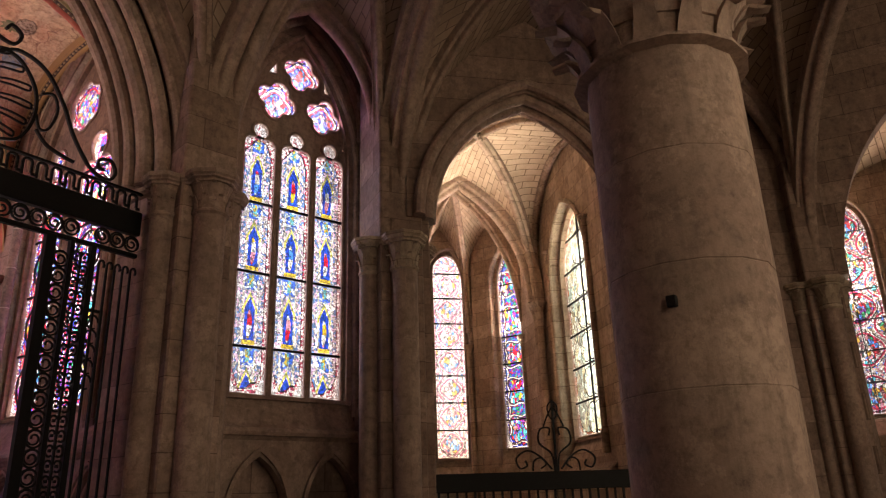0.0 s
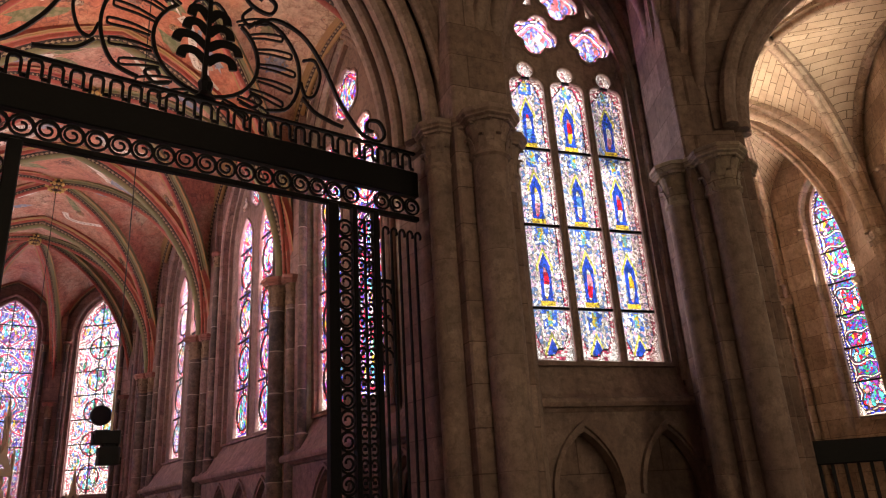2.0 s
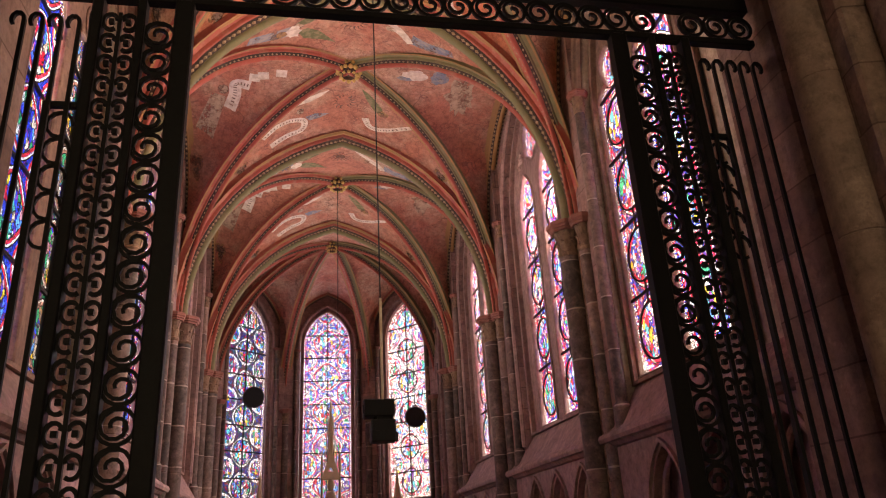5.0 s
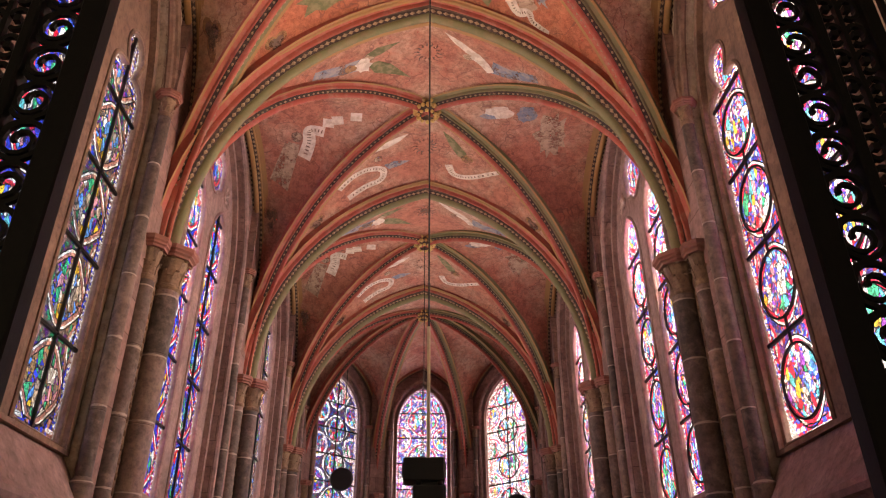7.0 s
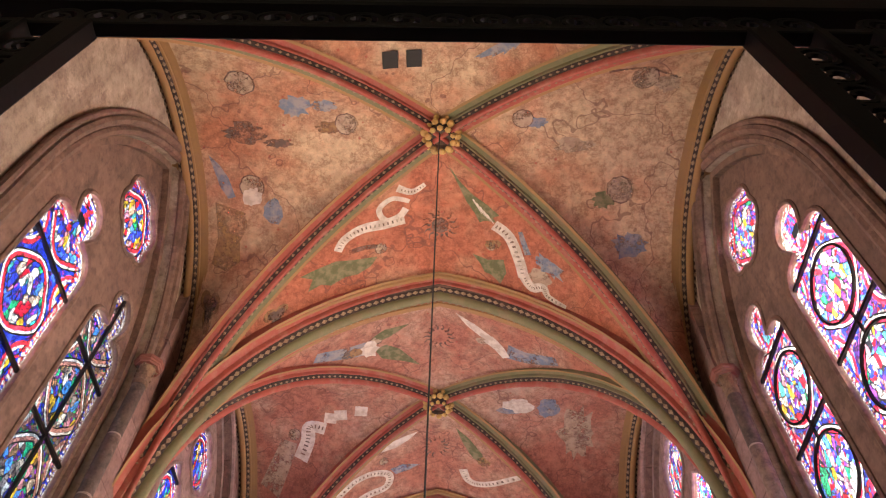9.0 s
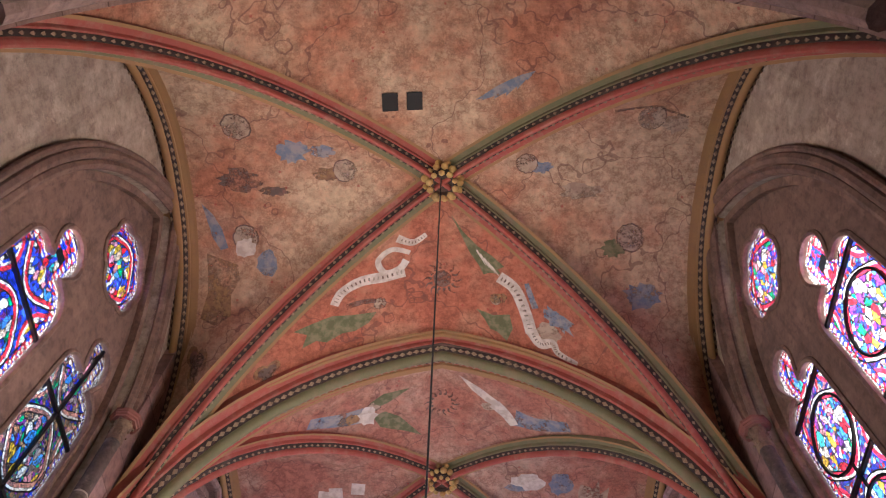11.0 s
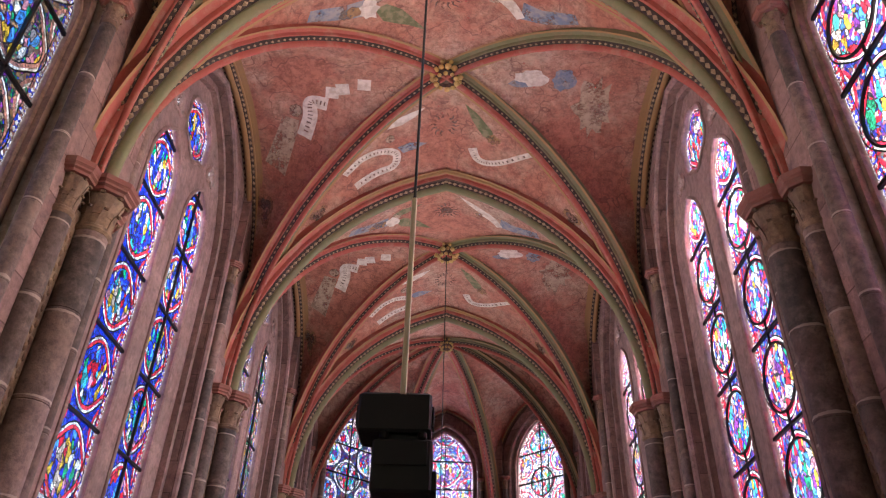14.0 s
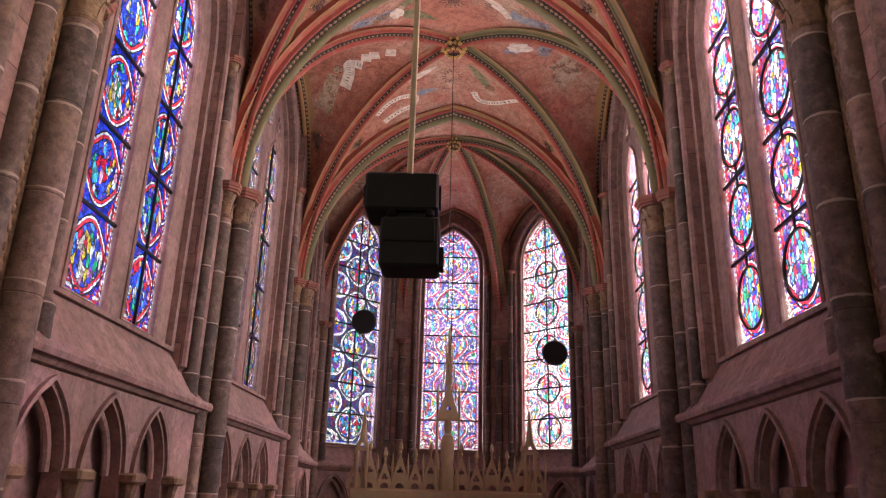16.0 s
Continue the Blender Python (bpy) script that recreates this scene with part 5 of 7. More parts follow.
for b in range(3):
    yc, mu = (LINES[b] + LINES[b + 1]) / 2, empty("mural_%d" % (b + 1), "faded painted scrolls, wings and clouds on the red vault", "mural")
    if b == 0:
        # cell towards the altar
        sunburst(0.0, 3.62, 0.1, mu)
        scroll([(-0.17, 3.11), (-0.31, 3.19), (-0.47, 3.13)], 0.05, 0.09, mu)
        ribbon("scroll", [(-0.34, 3.3), (-0.53, 3.25), (-0.67, 3.36), (-0.6, 3.5), (-0.45, 3.47), (-0.38, 3.38)], 0.05, 0.08, M_PWHITE, mu, 0.009)
        scroll([(-0.4, 3.5), (-0.62, 3.54), (-0.85, 3.55), (-1.04, 3.63), (-1.12, 3.75)], 0.13, 0.09, mu, 0.013)
        halo(-0.66, 3.83, 0.06, mu, 3)
        mural("robe", [(-1.43, 4.1), (-1.38, 3.98), (-1.5, 3.9), (-1.14, 3.86), (-0.95, 3.9), (-0.7, 3.92), (-0.78, 4.02), (-0.92, 4.08), (-1.05, 4.07), (-1.2, 4.12), (-1.3, 4.07)], M_PGREEN, mu, 0.009)
        ribbon("robe", [(-1.0, 3.8), (-0.85, 3.78), (-0.7, 3.79)], 0.06, 0.05, M_PDARK, mu, 0.012)
        mural("wing", [(0.08, 2.88), (0.22, 3.08), (0.37, 3.22), (0.52, 3.31), (0.65, 3.41), (0.58, 3.45), (0.62, 3.5), (0.5, 3.5), (0.44, 3.53), (0.38, 3.42), (0.29, 3.3), (0.2, 3.12)], M_PGREEN, mu, 0.009)
        for i in range(5):
            ribbon("feather", [(0.36 + 0.04 * i, 3.26 + 0.04 * i), (0.46 + 0.035 * i, 3.42 + 0.025 * i)], 0.018, 0.006, M_PWHITE, mu, 0.014)
        scroll([(0.6, 3.53), (0.77, 3.64), (0.89, 3.89), (0.95, 4.08)], 0.13, 0.12, mu, 0.012)
        scroll([(0.95, 4.06), (1.04, 4.16), (1.16, 4.12), (1.22, 4.2), (1.4, 4.24)], 0.12, 0.05, mu, 0.012)
        mural("wing", [(0.37, 3.93), (0.55, 3.97), (0.72, 3.93), (0.76, 4.08), (0.7, 4.23), (0.6, 4.15), (0.52, 4.13), (0.46, 4.03)], M_PGREEN, mu, 0.009)
        blot("hair", 0.6, 3.77, 0.09, 0.06, M_POCHRE, mu, 4, 0.011)
        halo(0.57, 3.8, 0.05, mu, 7)
        ribbon("robe", [(0.88, 3.55), (0.93, 3.68), (0.98, 3.8)], 0.05, 0.07, M_PBLUE, mu, 0.011)
        blot("robe", 1.2, 3.86, 0.16, 0.09, M_PBLUE, mu, 8, 0.007, 0.3, 22, 0.5)
        blot("cloud", 1.12, 4.02, 0.13, 0.1, M_PFLESH, mu, 9, 0.007)
        # side cells: winged shapes with round halos, blue clouds and brown robes
        mural("wing", [(-2.44, 2.74), (-2.34, 2.85), (-2.26, 3.0), (-2.2, 3.2), (-2.28, 3.22), (-2.36, 3.08)], M_PBLUE, mu, 0.009)
        halo(-2.02, 3.1, 0.12, mu, 11)
        blot("face", -2.02, 3.2, 0.1, 0.1, M_PWHITE, mu, 12, 0.013)
        blot("wing", -1.8, 3.34, 0.11, 0.12, M_PBLUE, mu, 13, 0.009, 0.15)
        mural("robe", [(-2.42, 3.25), (-2.28, 3.3), (-2.1, 3.36), (-2.08, 3.5), (-2.16, 3.62), (-2.14, 3.78), (-2.3, 3.86), (-2.46, 3.82), (-2.4, 3.6)], M_POCHRE, mu, 0.007)
        halo(-1.98, 1.92, 0.13, mu, 14)
        halo(-0.98, 2.41, 0.11, mu, 15)
        for x, y, rx, ry, mt, sd in ((-2.03, 2.5, 0.22, 0.12, M_PDARK, 21), (-1.48, 2.2, 0.14, 0.12, M_PBLUE, 22), (-1.2, 2.2, 0.12, 0.07, M_PBLUE, 23), (-1.15, 2.45, 0.13, 0.07, M_POCHRE, 24), (-1.7, 2.62, 0.14, 0.05, M_PDARK, 25),
                                    (0.98, 2.36, 0.11, 0.06, M_PBLUE, 26), (1.75, 3.18, 0.11, 0.08, M_PGREEN, 27), (2.05, 3.6, 0.2, 0.1, M_PBLUE, 28), (2.2, 1.85, 0.12, 0.1, M_PFLESH, 29), (1.4, 2.6, 0.2, 0.08, M_PFLESH, 30)):
            blot("cloud", x, y, rx, ry, mt, mu, sd, 0.006, 0.25, 26)
        halo(0.84, 2.32, 0.1, mu, 16)
        halo(1.92, 3.07, 0.13, mu, 17)
        halo(1.97, 1.79, 0.12, mu, 18)
        ribbon("painted_line", [(1.6, 1.72), (1.95, 1.68), (2.3, 1.78)], 0.03, 0.02, M_PDARK, mu)
        # cell towards the gate: two small trap doors and a wing
        for x in (-0.5, -0.27):
            mural("trap_door", [(x - 0.075, 1.6), (x + 0.075, 1.6), (x + 0.075, 1.78), (x - 0.075, 1.78)], M_CORD, mu, 0.012)
        feathers(0.85, 1.35, 2.6, 0.6, 0.12, M_PBLUE, mu)
    else:
        dy = yc - 6.455
        sunburst(0.0, 5.26 + dy, 0.1, mu)
        sunburst(-0.03, 7.34 + dy, 0.1, mu)
        # cell towards the gate
        ribbon("robe", [(-0.9, 5.27 + dy), (-1.15, 5.24 + dy), (-1.45, 5.12 + dy)], 0.24, 0.14, M_PBLUE, mu)
        blot("sash", -1.05, 5.28 + dy, 0.14, 0.08, M_POCHRE, mu, b + 20, 0.012)
        blot("sleeve", -0.85, 5.3 + dy, 0.1, 0.14, M_PWHITE, mu, b + 21, 0.013)
        halo(-0.77, 5.17 + dy, 0.07, mu, b + 30)
        mural("wing", [(-0.82, 5.1 + dy), (-0.66, 5.0 + dy), (-0.37, 4.98 + dy), (-0.48, 5.06 + dy), (-0.6, 5.14 + dy), (-0.7, 5.18 + dy)], M_PGREEN, mu, 0.01)
        mural("wing", [(-0.8, 5.32 + dy), (-0.66, 5.28 + dy), (-0.5, 5.4 + dy), (-0.24, 5.76 + dy), (-0.42, 5.66 + dy), (-0.56, 5.6 + dy), (-0.72, 5.52 + dy)], M_PGREEN, mu, 0.01)
        mural("wing", [(0.2, 4.82 + dy), (0.42, 4.94 + dy), (0.64, 5.1 + dy), (0.66, 5.22 + dy), (0.5, 5.14 + dy), (0.34, 5.0 + dy)], M_PWHITE, mu, 0.01)
        ribbon("sleeve", [(0.6, 5.15 + dy), (0.74, 5.28 + dy), (0.84, 5.42 + dy)], 0.16, 0.1, M_PWHITE, mu, 0.012)
        ribbon("robe", [(0.84, 5.3 + dy), (1.08, 5.3 + dy), (1.4, 5.15 + dy)], 0.26, 0.12, M_PBLUE, mu)
        blot("hair", 0.52, 5.22 + dy, 0.07, 0.06, M_PFLESH, mu, b + 22)
        # cell towards the altar
        scroll([(-1.38, 7.78 + dy), (-1.15, 7.64 + dy), (-0.9, 7.62 + dy), (-0.7, 7.72 + dy), (-0.74, 7.92 + dy), (-1.0, 7.96 + dy), (-1.26, 8.04 + dy)], 0.1, 0.12, mu)
        mural("wing", [(-0.8, 7.28 + dy), (-0.66, 7.14 + dy), (-0.28, 7.02 + dy), (-0.42, 7.16 + dy), (-0.6, 7.26 + dy)], M_PWHITE, mu)
        mural("wing", [(-0.68, 7.62 + dy), (-0.5, 7.58 + dy), (-0.26, 7.64 + dy), (-0.44, 7.72 + dy), (-0.6, 7.74 + dy)], M_PBLUE, mu)
        halo(-0.76, 7.45 + dy, 0.06, mu, b + 31)
        mural("wing", [(0.24, 6.95 + dy), (0.42, 7.1 + dy), (0.62, 7.34 + dy), (0.66, 7.5 + dy), (0.5, 7.46 + dy), (0.36, 7.24 + dy)], M_PGREEN, mu)
        blot("hair", 0.64, 7.48 + dy, 0.09, 0.08, M_POCHRE, mu, b + 23, 0.012)
        scroll([(0.36, 7.7 + dy), (0.44, 7.88 + dy), (0.6, 7.9 + dy), (0.84, 7.78 + dy), (1.16, 7.5 + dy)], 0.13, 0.07, mu)
        # side cells
        ribbon("robe", [(-2.05, 7.1 + dy), (-2.15, 7.35 + dy), (-2.32, 7.7 + dy)], 0.22, 0.3, M_PFLESH, mu)
        scroll([(-1.55, 6.92 + dy), (-1.76, 6.88 + dy), (-1.8, 7.1 + dy), (-1.9, 7.34 + dy)], 0.18, 0.2, mu, 0.012)
        halo(-1.98, 7.0 + dy, 0.08, mu, b + 32)
        for x, y, turn in ((-1.47, 6.75, 0.95), (-1.33, 6.7, 0.75), (-1.05, 6.64, 0.9)):
            blot("page", x, y + dy, 0.12, 0.12, M_PWHITE, mu, b, 0.008, 0.05, 4, turn)
        feathers(0.78, 6.6 + dy, 0.1, 0.3, 0.16, M_PBLUE, mu)
        blot("sleeve", 1.08, 6.48 + dy, 0.2, 0.13, M_PWHITE, mu, b + 4, 0.01)
        blot("robe", 1.48, 6.5 + dy, 0.14, 0.18, M_PBLUE, mu, b + 5, 0.009)
        blot("cloud", 1.9, 6.9 + dy, 0.25, 0.4, M_PFLESH, mu, b + 6, 0.006, 0.3, 26)
    dy = yc - 2.515
    for x, y in ((-1.74, 4.2), (-2.46, 4.11), (1.74, 4.2)) if b else ((-1.73, 4.2), (-2.42, 4.1)):
        trefoil(x, y + dy, 0.085, mu)

# ---- the ambulatory: entrance arch, piers, lancet window, round column, side chapel ----
A, B, F, E_ = Vector((2.72, -0.45)), Vector((4.85, -1.35)), Vector((7.34, -3.89)), Vector((9.74, -5.58))
COL = Vector((2.57, -5.55))
AMB = (M_GREY, M_GREY, M_GREY, None)


def moulded_arch(a, b, spring, apex, orders, parent, mat, n=14):
    """Concentric rolls of an arch between two points of the plan."""
    for off, drop, r in orders:
        a3, b3 = Vector((a[0], a[1], 0)), Vector((b[0], b[1], 0))
        d = (b3 - a3).normalized()
        side = d.cross(Vector((0, 0, 1)))
        p, q = a3 + side * off + d * drop, b3 + side * off - d * drop
        path = both(arc3(p, q, spring, apex - drop, n), arc3(q, p, spring, apex - drop, n))
        part("arch_roll", Geo().sweep([(r * math.cos(i * math.pi / 5), r * math.sin(i * math.pi / 5)) for i in range(10)], path, side, True), mat, parent)


def spandrel(name, a, b, spring, apex, top, thick, mat, label, base=None):
    """The wall over an arch between two plan points, pierced by the arch."""
    a3, b3 = Vector((a[0], a[1])), Vector((b[0], b[1]))
    c, w = (a3 + b3) / 2, (b3 - a3).length / 2
    ang = math.degrees(math.atan2(b3.y - a3.y, b3.x - a3.x))
    m = pose(c.x, c.y, 0, 0, 0, ang)
    half = [(x, spring + z) for x, z in arch_half(w, apex - spring, 14)]
    curve = half + [(-x, z) for x, z in half[-2::-1]]
    outer = [(-w - 0.25, top), (-w - 0.25, spring), (-w, spring)] + curve[::-1][1:-1] + [(w, spring), (w + 0.25, spring), (w + 0.25, top)]
    ob = part(name, Geo().plate(outer, [], -thick / 2, thick / 2, m), mat)
    tagged(ob, label, "wall", "", "structure")
    return ob


# entrance arch of the painted chapel
for sx in (-1, 1):
    jb = empty("entrance_jamb", "plain limestone jamb of the chapel entrance", "jamb")
    x0, x1 = sorted((sx * 2.2, sx * 3.3))
    part("masonry", Geo().box(x0, x1, -0.05, 0.53, 0, 5.32, None, 0.02), M_GREYJ, jb, smooth=0)
    part("impost", Geo().box(min(x0, sx * 2.12), max(x1, sx * 2.12), -0.12, 0.55, 5.32, 5.45, None, 0.03), M_GREY, jb)
arch = empty("entrance_arch", "moulded stone entrance arch of the painted chapel", "arch")
moulded_arch((-2.2, 0.25), (2.2, 0.25), 5.4, 8.5, ((0.42, 0.0, 0.09), (0.24, 0.1, 0.1), (0.05, 0.16, 0.07), (-0.15, 0.16, 0.08), (0.55, -0.12, 0.06)), arch, M_GREY)
spandrel("wall_entrance", (-2.16, 0.25), (2.16, 0.25), 5.4, 8.46, 9.7, 0.56, M_GREYJ, "limestone wall over the chapel entrance arch")


def compound_pier(x, y, turn, parent, mat, top=5.4, scale=1.0, capmat=None):
    """A composite pier: core, one broad half column, two shafts and slim rolls between, leaf capitals under one moulded slab."""
    m = pose(x, y, 0, 0, 0, turn)
    parts = ((0.0, -0.42, 0.2), (-0.42, -0.02, 0.16), (0.42, 0.0, 0.15), (-0.24, -0.26, 0.07), (0.24, -0.24, 0.07))
    part("core", Geo().box(-0.36 * scale, 0.36 * scale, -0.34 * scale, 0.6, 0, 9.6, m, 0.02), M_GREYJ, parent, smooth=0)
    for px, py, r in parts:
        p = m @ Vector((px * scale, py * scale, 0))
        shaft(r * scale, 0, top - 0.45, p.x, p.y, parent, mat, True, 0.9)
        capital(r * scale, top - 0.45, top, p.x, p.y, parent, capmat or mat, r * scale * 1.5 + 0.03, radians(turn), 8)


pa = empty("pier_gate", "clustered grey limestone pier with leaf capitals beside the iron gate", "pier")
compound_pier(2.52, -0.38, -12, pa, M_GREY, 5.4, 0.85)
pl = empty("pier_gate", "clustered grey limestone pier with leaf capitals beside the iron gate", "pier")
compound_pier(-2.52, -0.38, 12, pl, M_GREY, 5.4, 0.85)
pb = empty("pier_side", "clustered limestone pier with pale leaf capitals at the side chapel", "pier")
compound_pier(B.x, B.y, -32, pb, M_GREY, 5.15, 0.8, M_PALESTONE)
pf = empty("pier_side", "clustered limestone pier with leaf capitals at the side chapel", "pier")
compound_pier(F.x, F.y, -40, pf, M_GREY, 5.15, 0.8)
pe = empty("pier_side", "clustered limestone pier with pale leaf capitals", "pier")
compound_pier(E_.x, E_.y, -60, pe, M_GREY, 4.9, 0.7, M_PALESTONE)

# lancet window wall between the gate pier and the side chapel
wm = wall_frame(4.02, -0.28, 15.4) @ pose(0.11, 0, 0)
lights = [trefoil_lancet(0.242, 3.25, 6.42 + (0.15 if x == 0 else 0), 0.4, x) for x in (-0.535, -0.01, 0.515)]
foils = [foil(-0.33, 7.22, 0.31, 4, -0.25), foil(0.4, 7.2, 0.3, 4, -0.25), foil(0.03, 7.76, 0.3, 4, -0.25),
         [(0.38, 7.58), (0.5, 7.58), (0.38, 7.82)], [(-0.33, 7.62), (-0.5, 7.62), (-0.36, 7.86)], [(0.68, 6.75), (0.75, 6.75), (0.72, 6.86)]]
wall, win = window("window_lancets", wm, lights, foils, (0.88, 3.25, 6.45, 1.85), 1.15, 9.7, 0.12, [M_CANOPY] * 3 + [M_ROUNDEL] * 6, "wall_ambulatory", (M_GREYJ, M_GREY), 0.93, "grey limestone ambulatory wall with blind arches", False, first_bar=0.57)
part("arcade", Geo().plate([(-1.15, 0), (1.15, 0), (1.15, 2.78), (-1.15, 2.78)], [lancet(0.36, 0.4, 1.93, 0.62, -0.38), lancet(0.36, 0.4, 1.93, 0.62, 0.58)], -0.02, 0.12, wm), M_GREY, wall)
part("arcade_back", Geo().box(-1.15, 1.15, 0.17, 0.3, 0, 2.78, wm), M_GREYJ, wall, smooth=0)
for x in (-0.38, 0.58):
    part("hood_mould", Geo().sweep([(-0.04, -0.02), (-0.045, 0.03), (0.03, 0.03), (0.03, -0.02)], [(a, -0.02, b) for a, b in lancet(0.38, 1.95, 1.95, 0.67, x)[2:]], (0, 1, 0), True, wm), M_GREY, wall)
ledge(wm, 1.15, wall, 2.72, 3.26, 0.12, M_GREY)
for x in (-0.99, 0.99):
    p = wm @ Vector((x, -0.04, 0))
    shaft(0.055, 3.1, 6.75, p.x, p.y, wall, M_GREY, False)
    base_ring(0.055, 3.15, p.x, p.y, wall, M_GREY)
    capital(0.055, 6.73, 6.98, p.x, p.y, wall, M_GREY, leaves=6)
hood = [(a, -0.05, b) for a, b in lancet(0.98, 6.98, 6.98, 1.62, 0, 14)[2:]]
part("window_arch", Geo().sweep([(0.07 * math.cos(i * math.pi / 4), 0.07 * math.sin(i * math.pi / 4)) for i in range(8)], hood, (0, 1, 0), True, wm), M_GREY, wall)

# round column with a broad leaf capital
col = empty("round_column", "massive round grey limestone column with a leaf capital", "column")
shaft(0.53, 0, 4.82, COL.x, COL.y, col, M_GREY, True, 0.75)
capital(0.53, 4.82, 5.6, COL.x, COL.y, col, M_GREY, 0.8, 0.2, 12)
mark = pose(COL.x, COL.y, 3.07, 0, 0, 182)
part("iron_stub", Geo().box(0.515, 0.56, -0.03, 0.03, -0.035, 0.035, mark, 0.005), M_IRON, col)

# ambulatory vaults
spring_a = 5.4
amb = empty("vault_ribs_ambulatory", "grey limestone ambulatory vault ribs", "vault ribs")
for nm, cs, cr, ed in (("ceiling_front", [(2.55, -0.3), (-2.55, -0.3), (-2.44, -5.55), (2.44, -5.55)], (0, -2.9, 9.3), [(5.4, 8.8)] * 4),
                       ("ceiling_corner", [(2.75, -0.35), (2.44, -5.5), (4.85, -1.15)], (3.4, -2.2, 9.0), [(5.4, 8.8), (5.4, 8.8), (6.9, 8.55)]),
                       ("ceiling_side", [(4.85, -1.4), (2.6, -5.55), (5.4, -8.6), (7.34, -3.9)], (5.2, -5.0, 9.2), [(5.4, 8.8), (5.4, 8.8), (5.4, 8.8), (5.15, 8.5)]),
                       ("ceiling_far", [(7.34, -3.9), (5.4, -8.6), (9.7, -5.6)], (7.8, -6.0, 9.0), [(5.2, 8.8), (5.2, 8.8), (6.5, 8.5)])):
    gr, ar, _ = vault(nm, cs, spring_a, cr, ed, M_WEB, "coursed grey limestone rib vault")
    for q in gr:
        rib("rib", q, amb, 0.1, 0.18, AMB)
    for k, pair in enumerate(ar):
        if nm == "ceiling_front" or k < 3:
            rib("arch", both(*pair), amb, 0.17, 0.2, AMB)

# side chapel, its own axis turned by 45 degrees
SC = pose(6.28, -2.83, 0, 0, 0, -45)


def sc(x, y):
    p = SC @ Vector((x, y, 0))
    return (p.x, p.y)


arch2 = empty("side_chapel_arch", "moulded limestone arch of the side chapel", "arch")
moulded_arch(sc(-1.64, 0), sc(1.2, 0), 5.45, 7.34, ((0.3, -0.14, 0.08), (0.14, 0.0, 0.08), (0.0, 0.06, 0.07), (-0.14, 0.0, 0.08), (-0.3, -0.14, 0.08)), arch2, M_GREY)
spandrel("wall_side_arch", sc(-1.68, 0), sc(1.24, 0), 5.45, 7.38, 9.7, 0.5, M_GREYJ, "limestone wall over the side chapel arch")
HW, HL = 1.45, -1.75
for xa, xb in ((HL - 0.25, -1.62), (1.08, HW + 0.3)):
    tagged(part("wall_side_jamb", Geo().box(xa, xb, -0.1, 0.25, 0, 5.6, SC, 0.02), M_GREYJ, smooth=0), "limestone jamb of the side chapel arch", "wall", "", "structure")
# unseen slab added to seal the side chapel from sky light above
tagged(part("roof", Geo().box(-2.8, 2.8, 0.3, 9.4, 9.6, 9.72, SC), M_GREY, smooth=0), "unseen slab closing the space above the side chapel against stray light", "roof", "", "structure")
gr, ar, _ = vault("ceiling_side_chapel", [sc(HL, 0.2), sc(HW, 0.2), sc(HW - 0.1, 4.5), sc(HL + 0.1, 4.5)], 5.6, (*sc(-0.13, 2.85), 8.4), [(5.6, 8.25), (6.4, 8.1), (5.65, 8.2), (6.4, 8.1)], M_WEBPALE, "pale yellow limestone rib vault of coursed small blocks")
scr = empty("vault_ribs_side_chapel", "pale limestone ribs of the side chapel vault", "vault ribs")
PALE = (M_PALESTONE, M_PALESTONE, M_PALESTONE, None)
for q in gr:
    rib("rib", q, scr, 0.11, 0.16, PALE)
rib("arch", both(*ar[2]), scr, 0.17, 0.2, PALE)
for k in (1, 3):
    rib("wall_rib", both(*ar[k]), scr, 0.08, 0.08, PALE)
p = sc(-0.15, 2.85)
boss(p[1], 8.47, 0.2, p[0], M_PALESTONE)
verts = [sc(HW, 4.75), sc(HW + 0.08, 5.95), sc(0.55, 7.12), sc(-0.75, 7.12), sc(HL, 5.95), sc(HL, 4.75)]
gr, ar, _ = vault("ceiling_side_apse", verts, 5.6, (*sc(-0.12, 5.3), 8.4), [(6.4, 8.0), (6.4, 8.1), (6.4, 8.1), (6.4, 8.1), (6.4, 8.0), (5.65, 8.2)], M_WEBPALE, "pale yellow limestone apse vault")
for q in gr[1:5]:
    rib("rib", q, scr, 0.09, 0.14, PALE)
for k in (1, 2, 3):
    rib("wall_rib", both(*ar[k]), scr, 0.07, 0.08, PALE)
for (lx, ly, az, half, mat, sill, top, kind, rise) in ((0.12, 7.1, 45, 0.9, M_PALE, 2.87, 7.1, 0.375, 0.43), (1.27, 6.23, 90, 0.95, M_DARKMED, 3.0, 6.65, 0.375, 0.77), (HW, 2.97, 135, 1.22, M_GRID, 2.97, 5.9, 0.81, 1.15)):
    win_no += 1
    q = sc(lx, ly)
    m = wall_frame(q[0], q[1], az)
    lights = [lancet(kind, sill, top, rise)]
    wall, win = window("window_%d" % win_no, m, lights, [], (kind + 0.06, sill - 0.02, top, rise + 0.08), half, 9.6, 0.25, [mat], "wall_side_chapel_%d" % win_no, (M_PALESTONE, M_PALESTONE), 0.6, "pale limestone side chapel wall with a lancet window", kind > 0.4, 0.0)
    ledge(m, half, wall, sill - 0.72, sill - 0.02, 0.25, M_PALESTONE)
    for e in (-1, 1):
        line = m @ Vector((e * (kind + 0.14), -0.03, 0))
        shaft(0.05, sill - 0.1, 6.3, line.x, line.y, wall, M_PALESTONE, False)
        base_ring(0.05, sill - 0.05, line.x, line.y, wall, M_PALESTONE)
        capital(0.05, 6.28, 6.5, line.x, line.y, wall, M_PALESTONE, leaves=6)
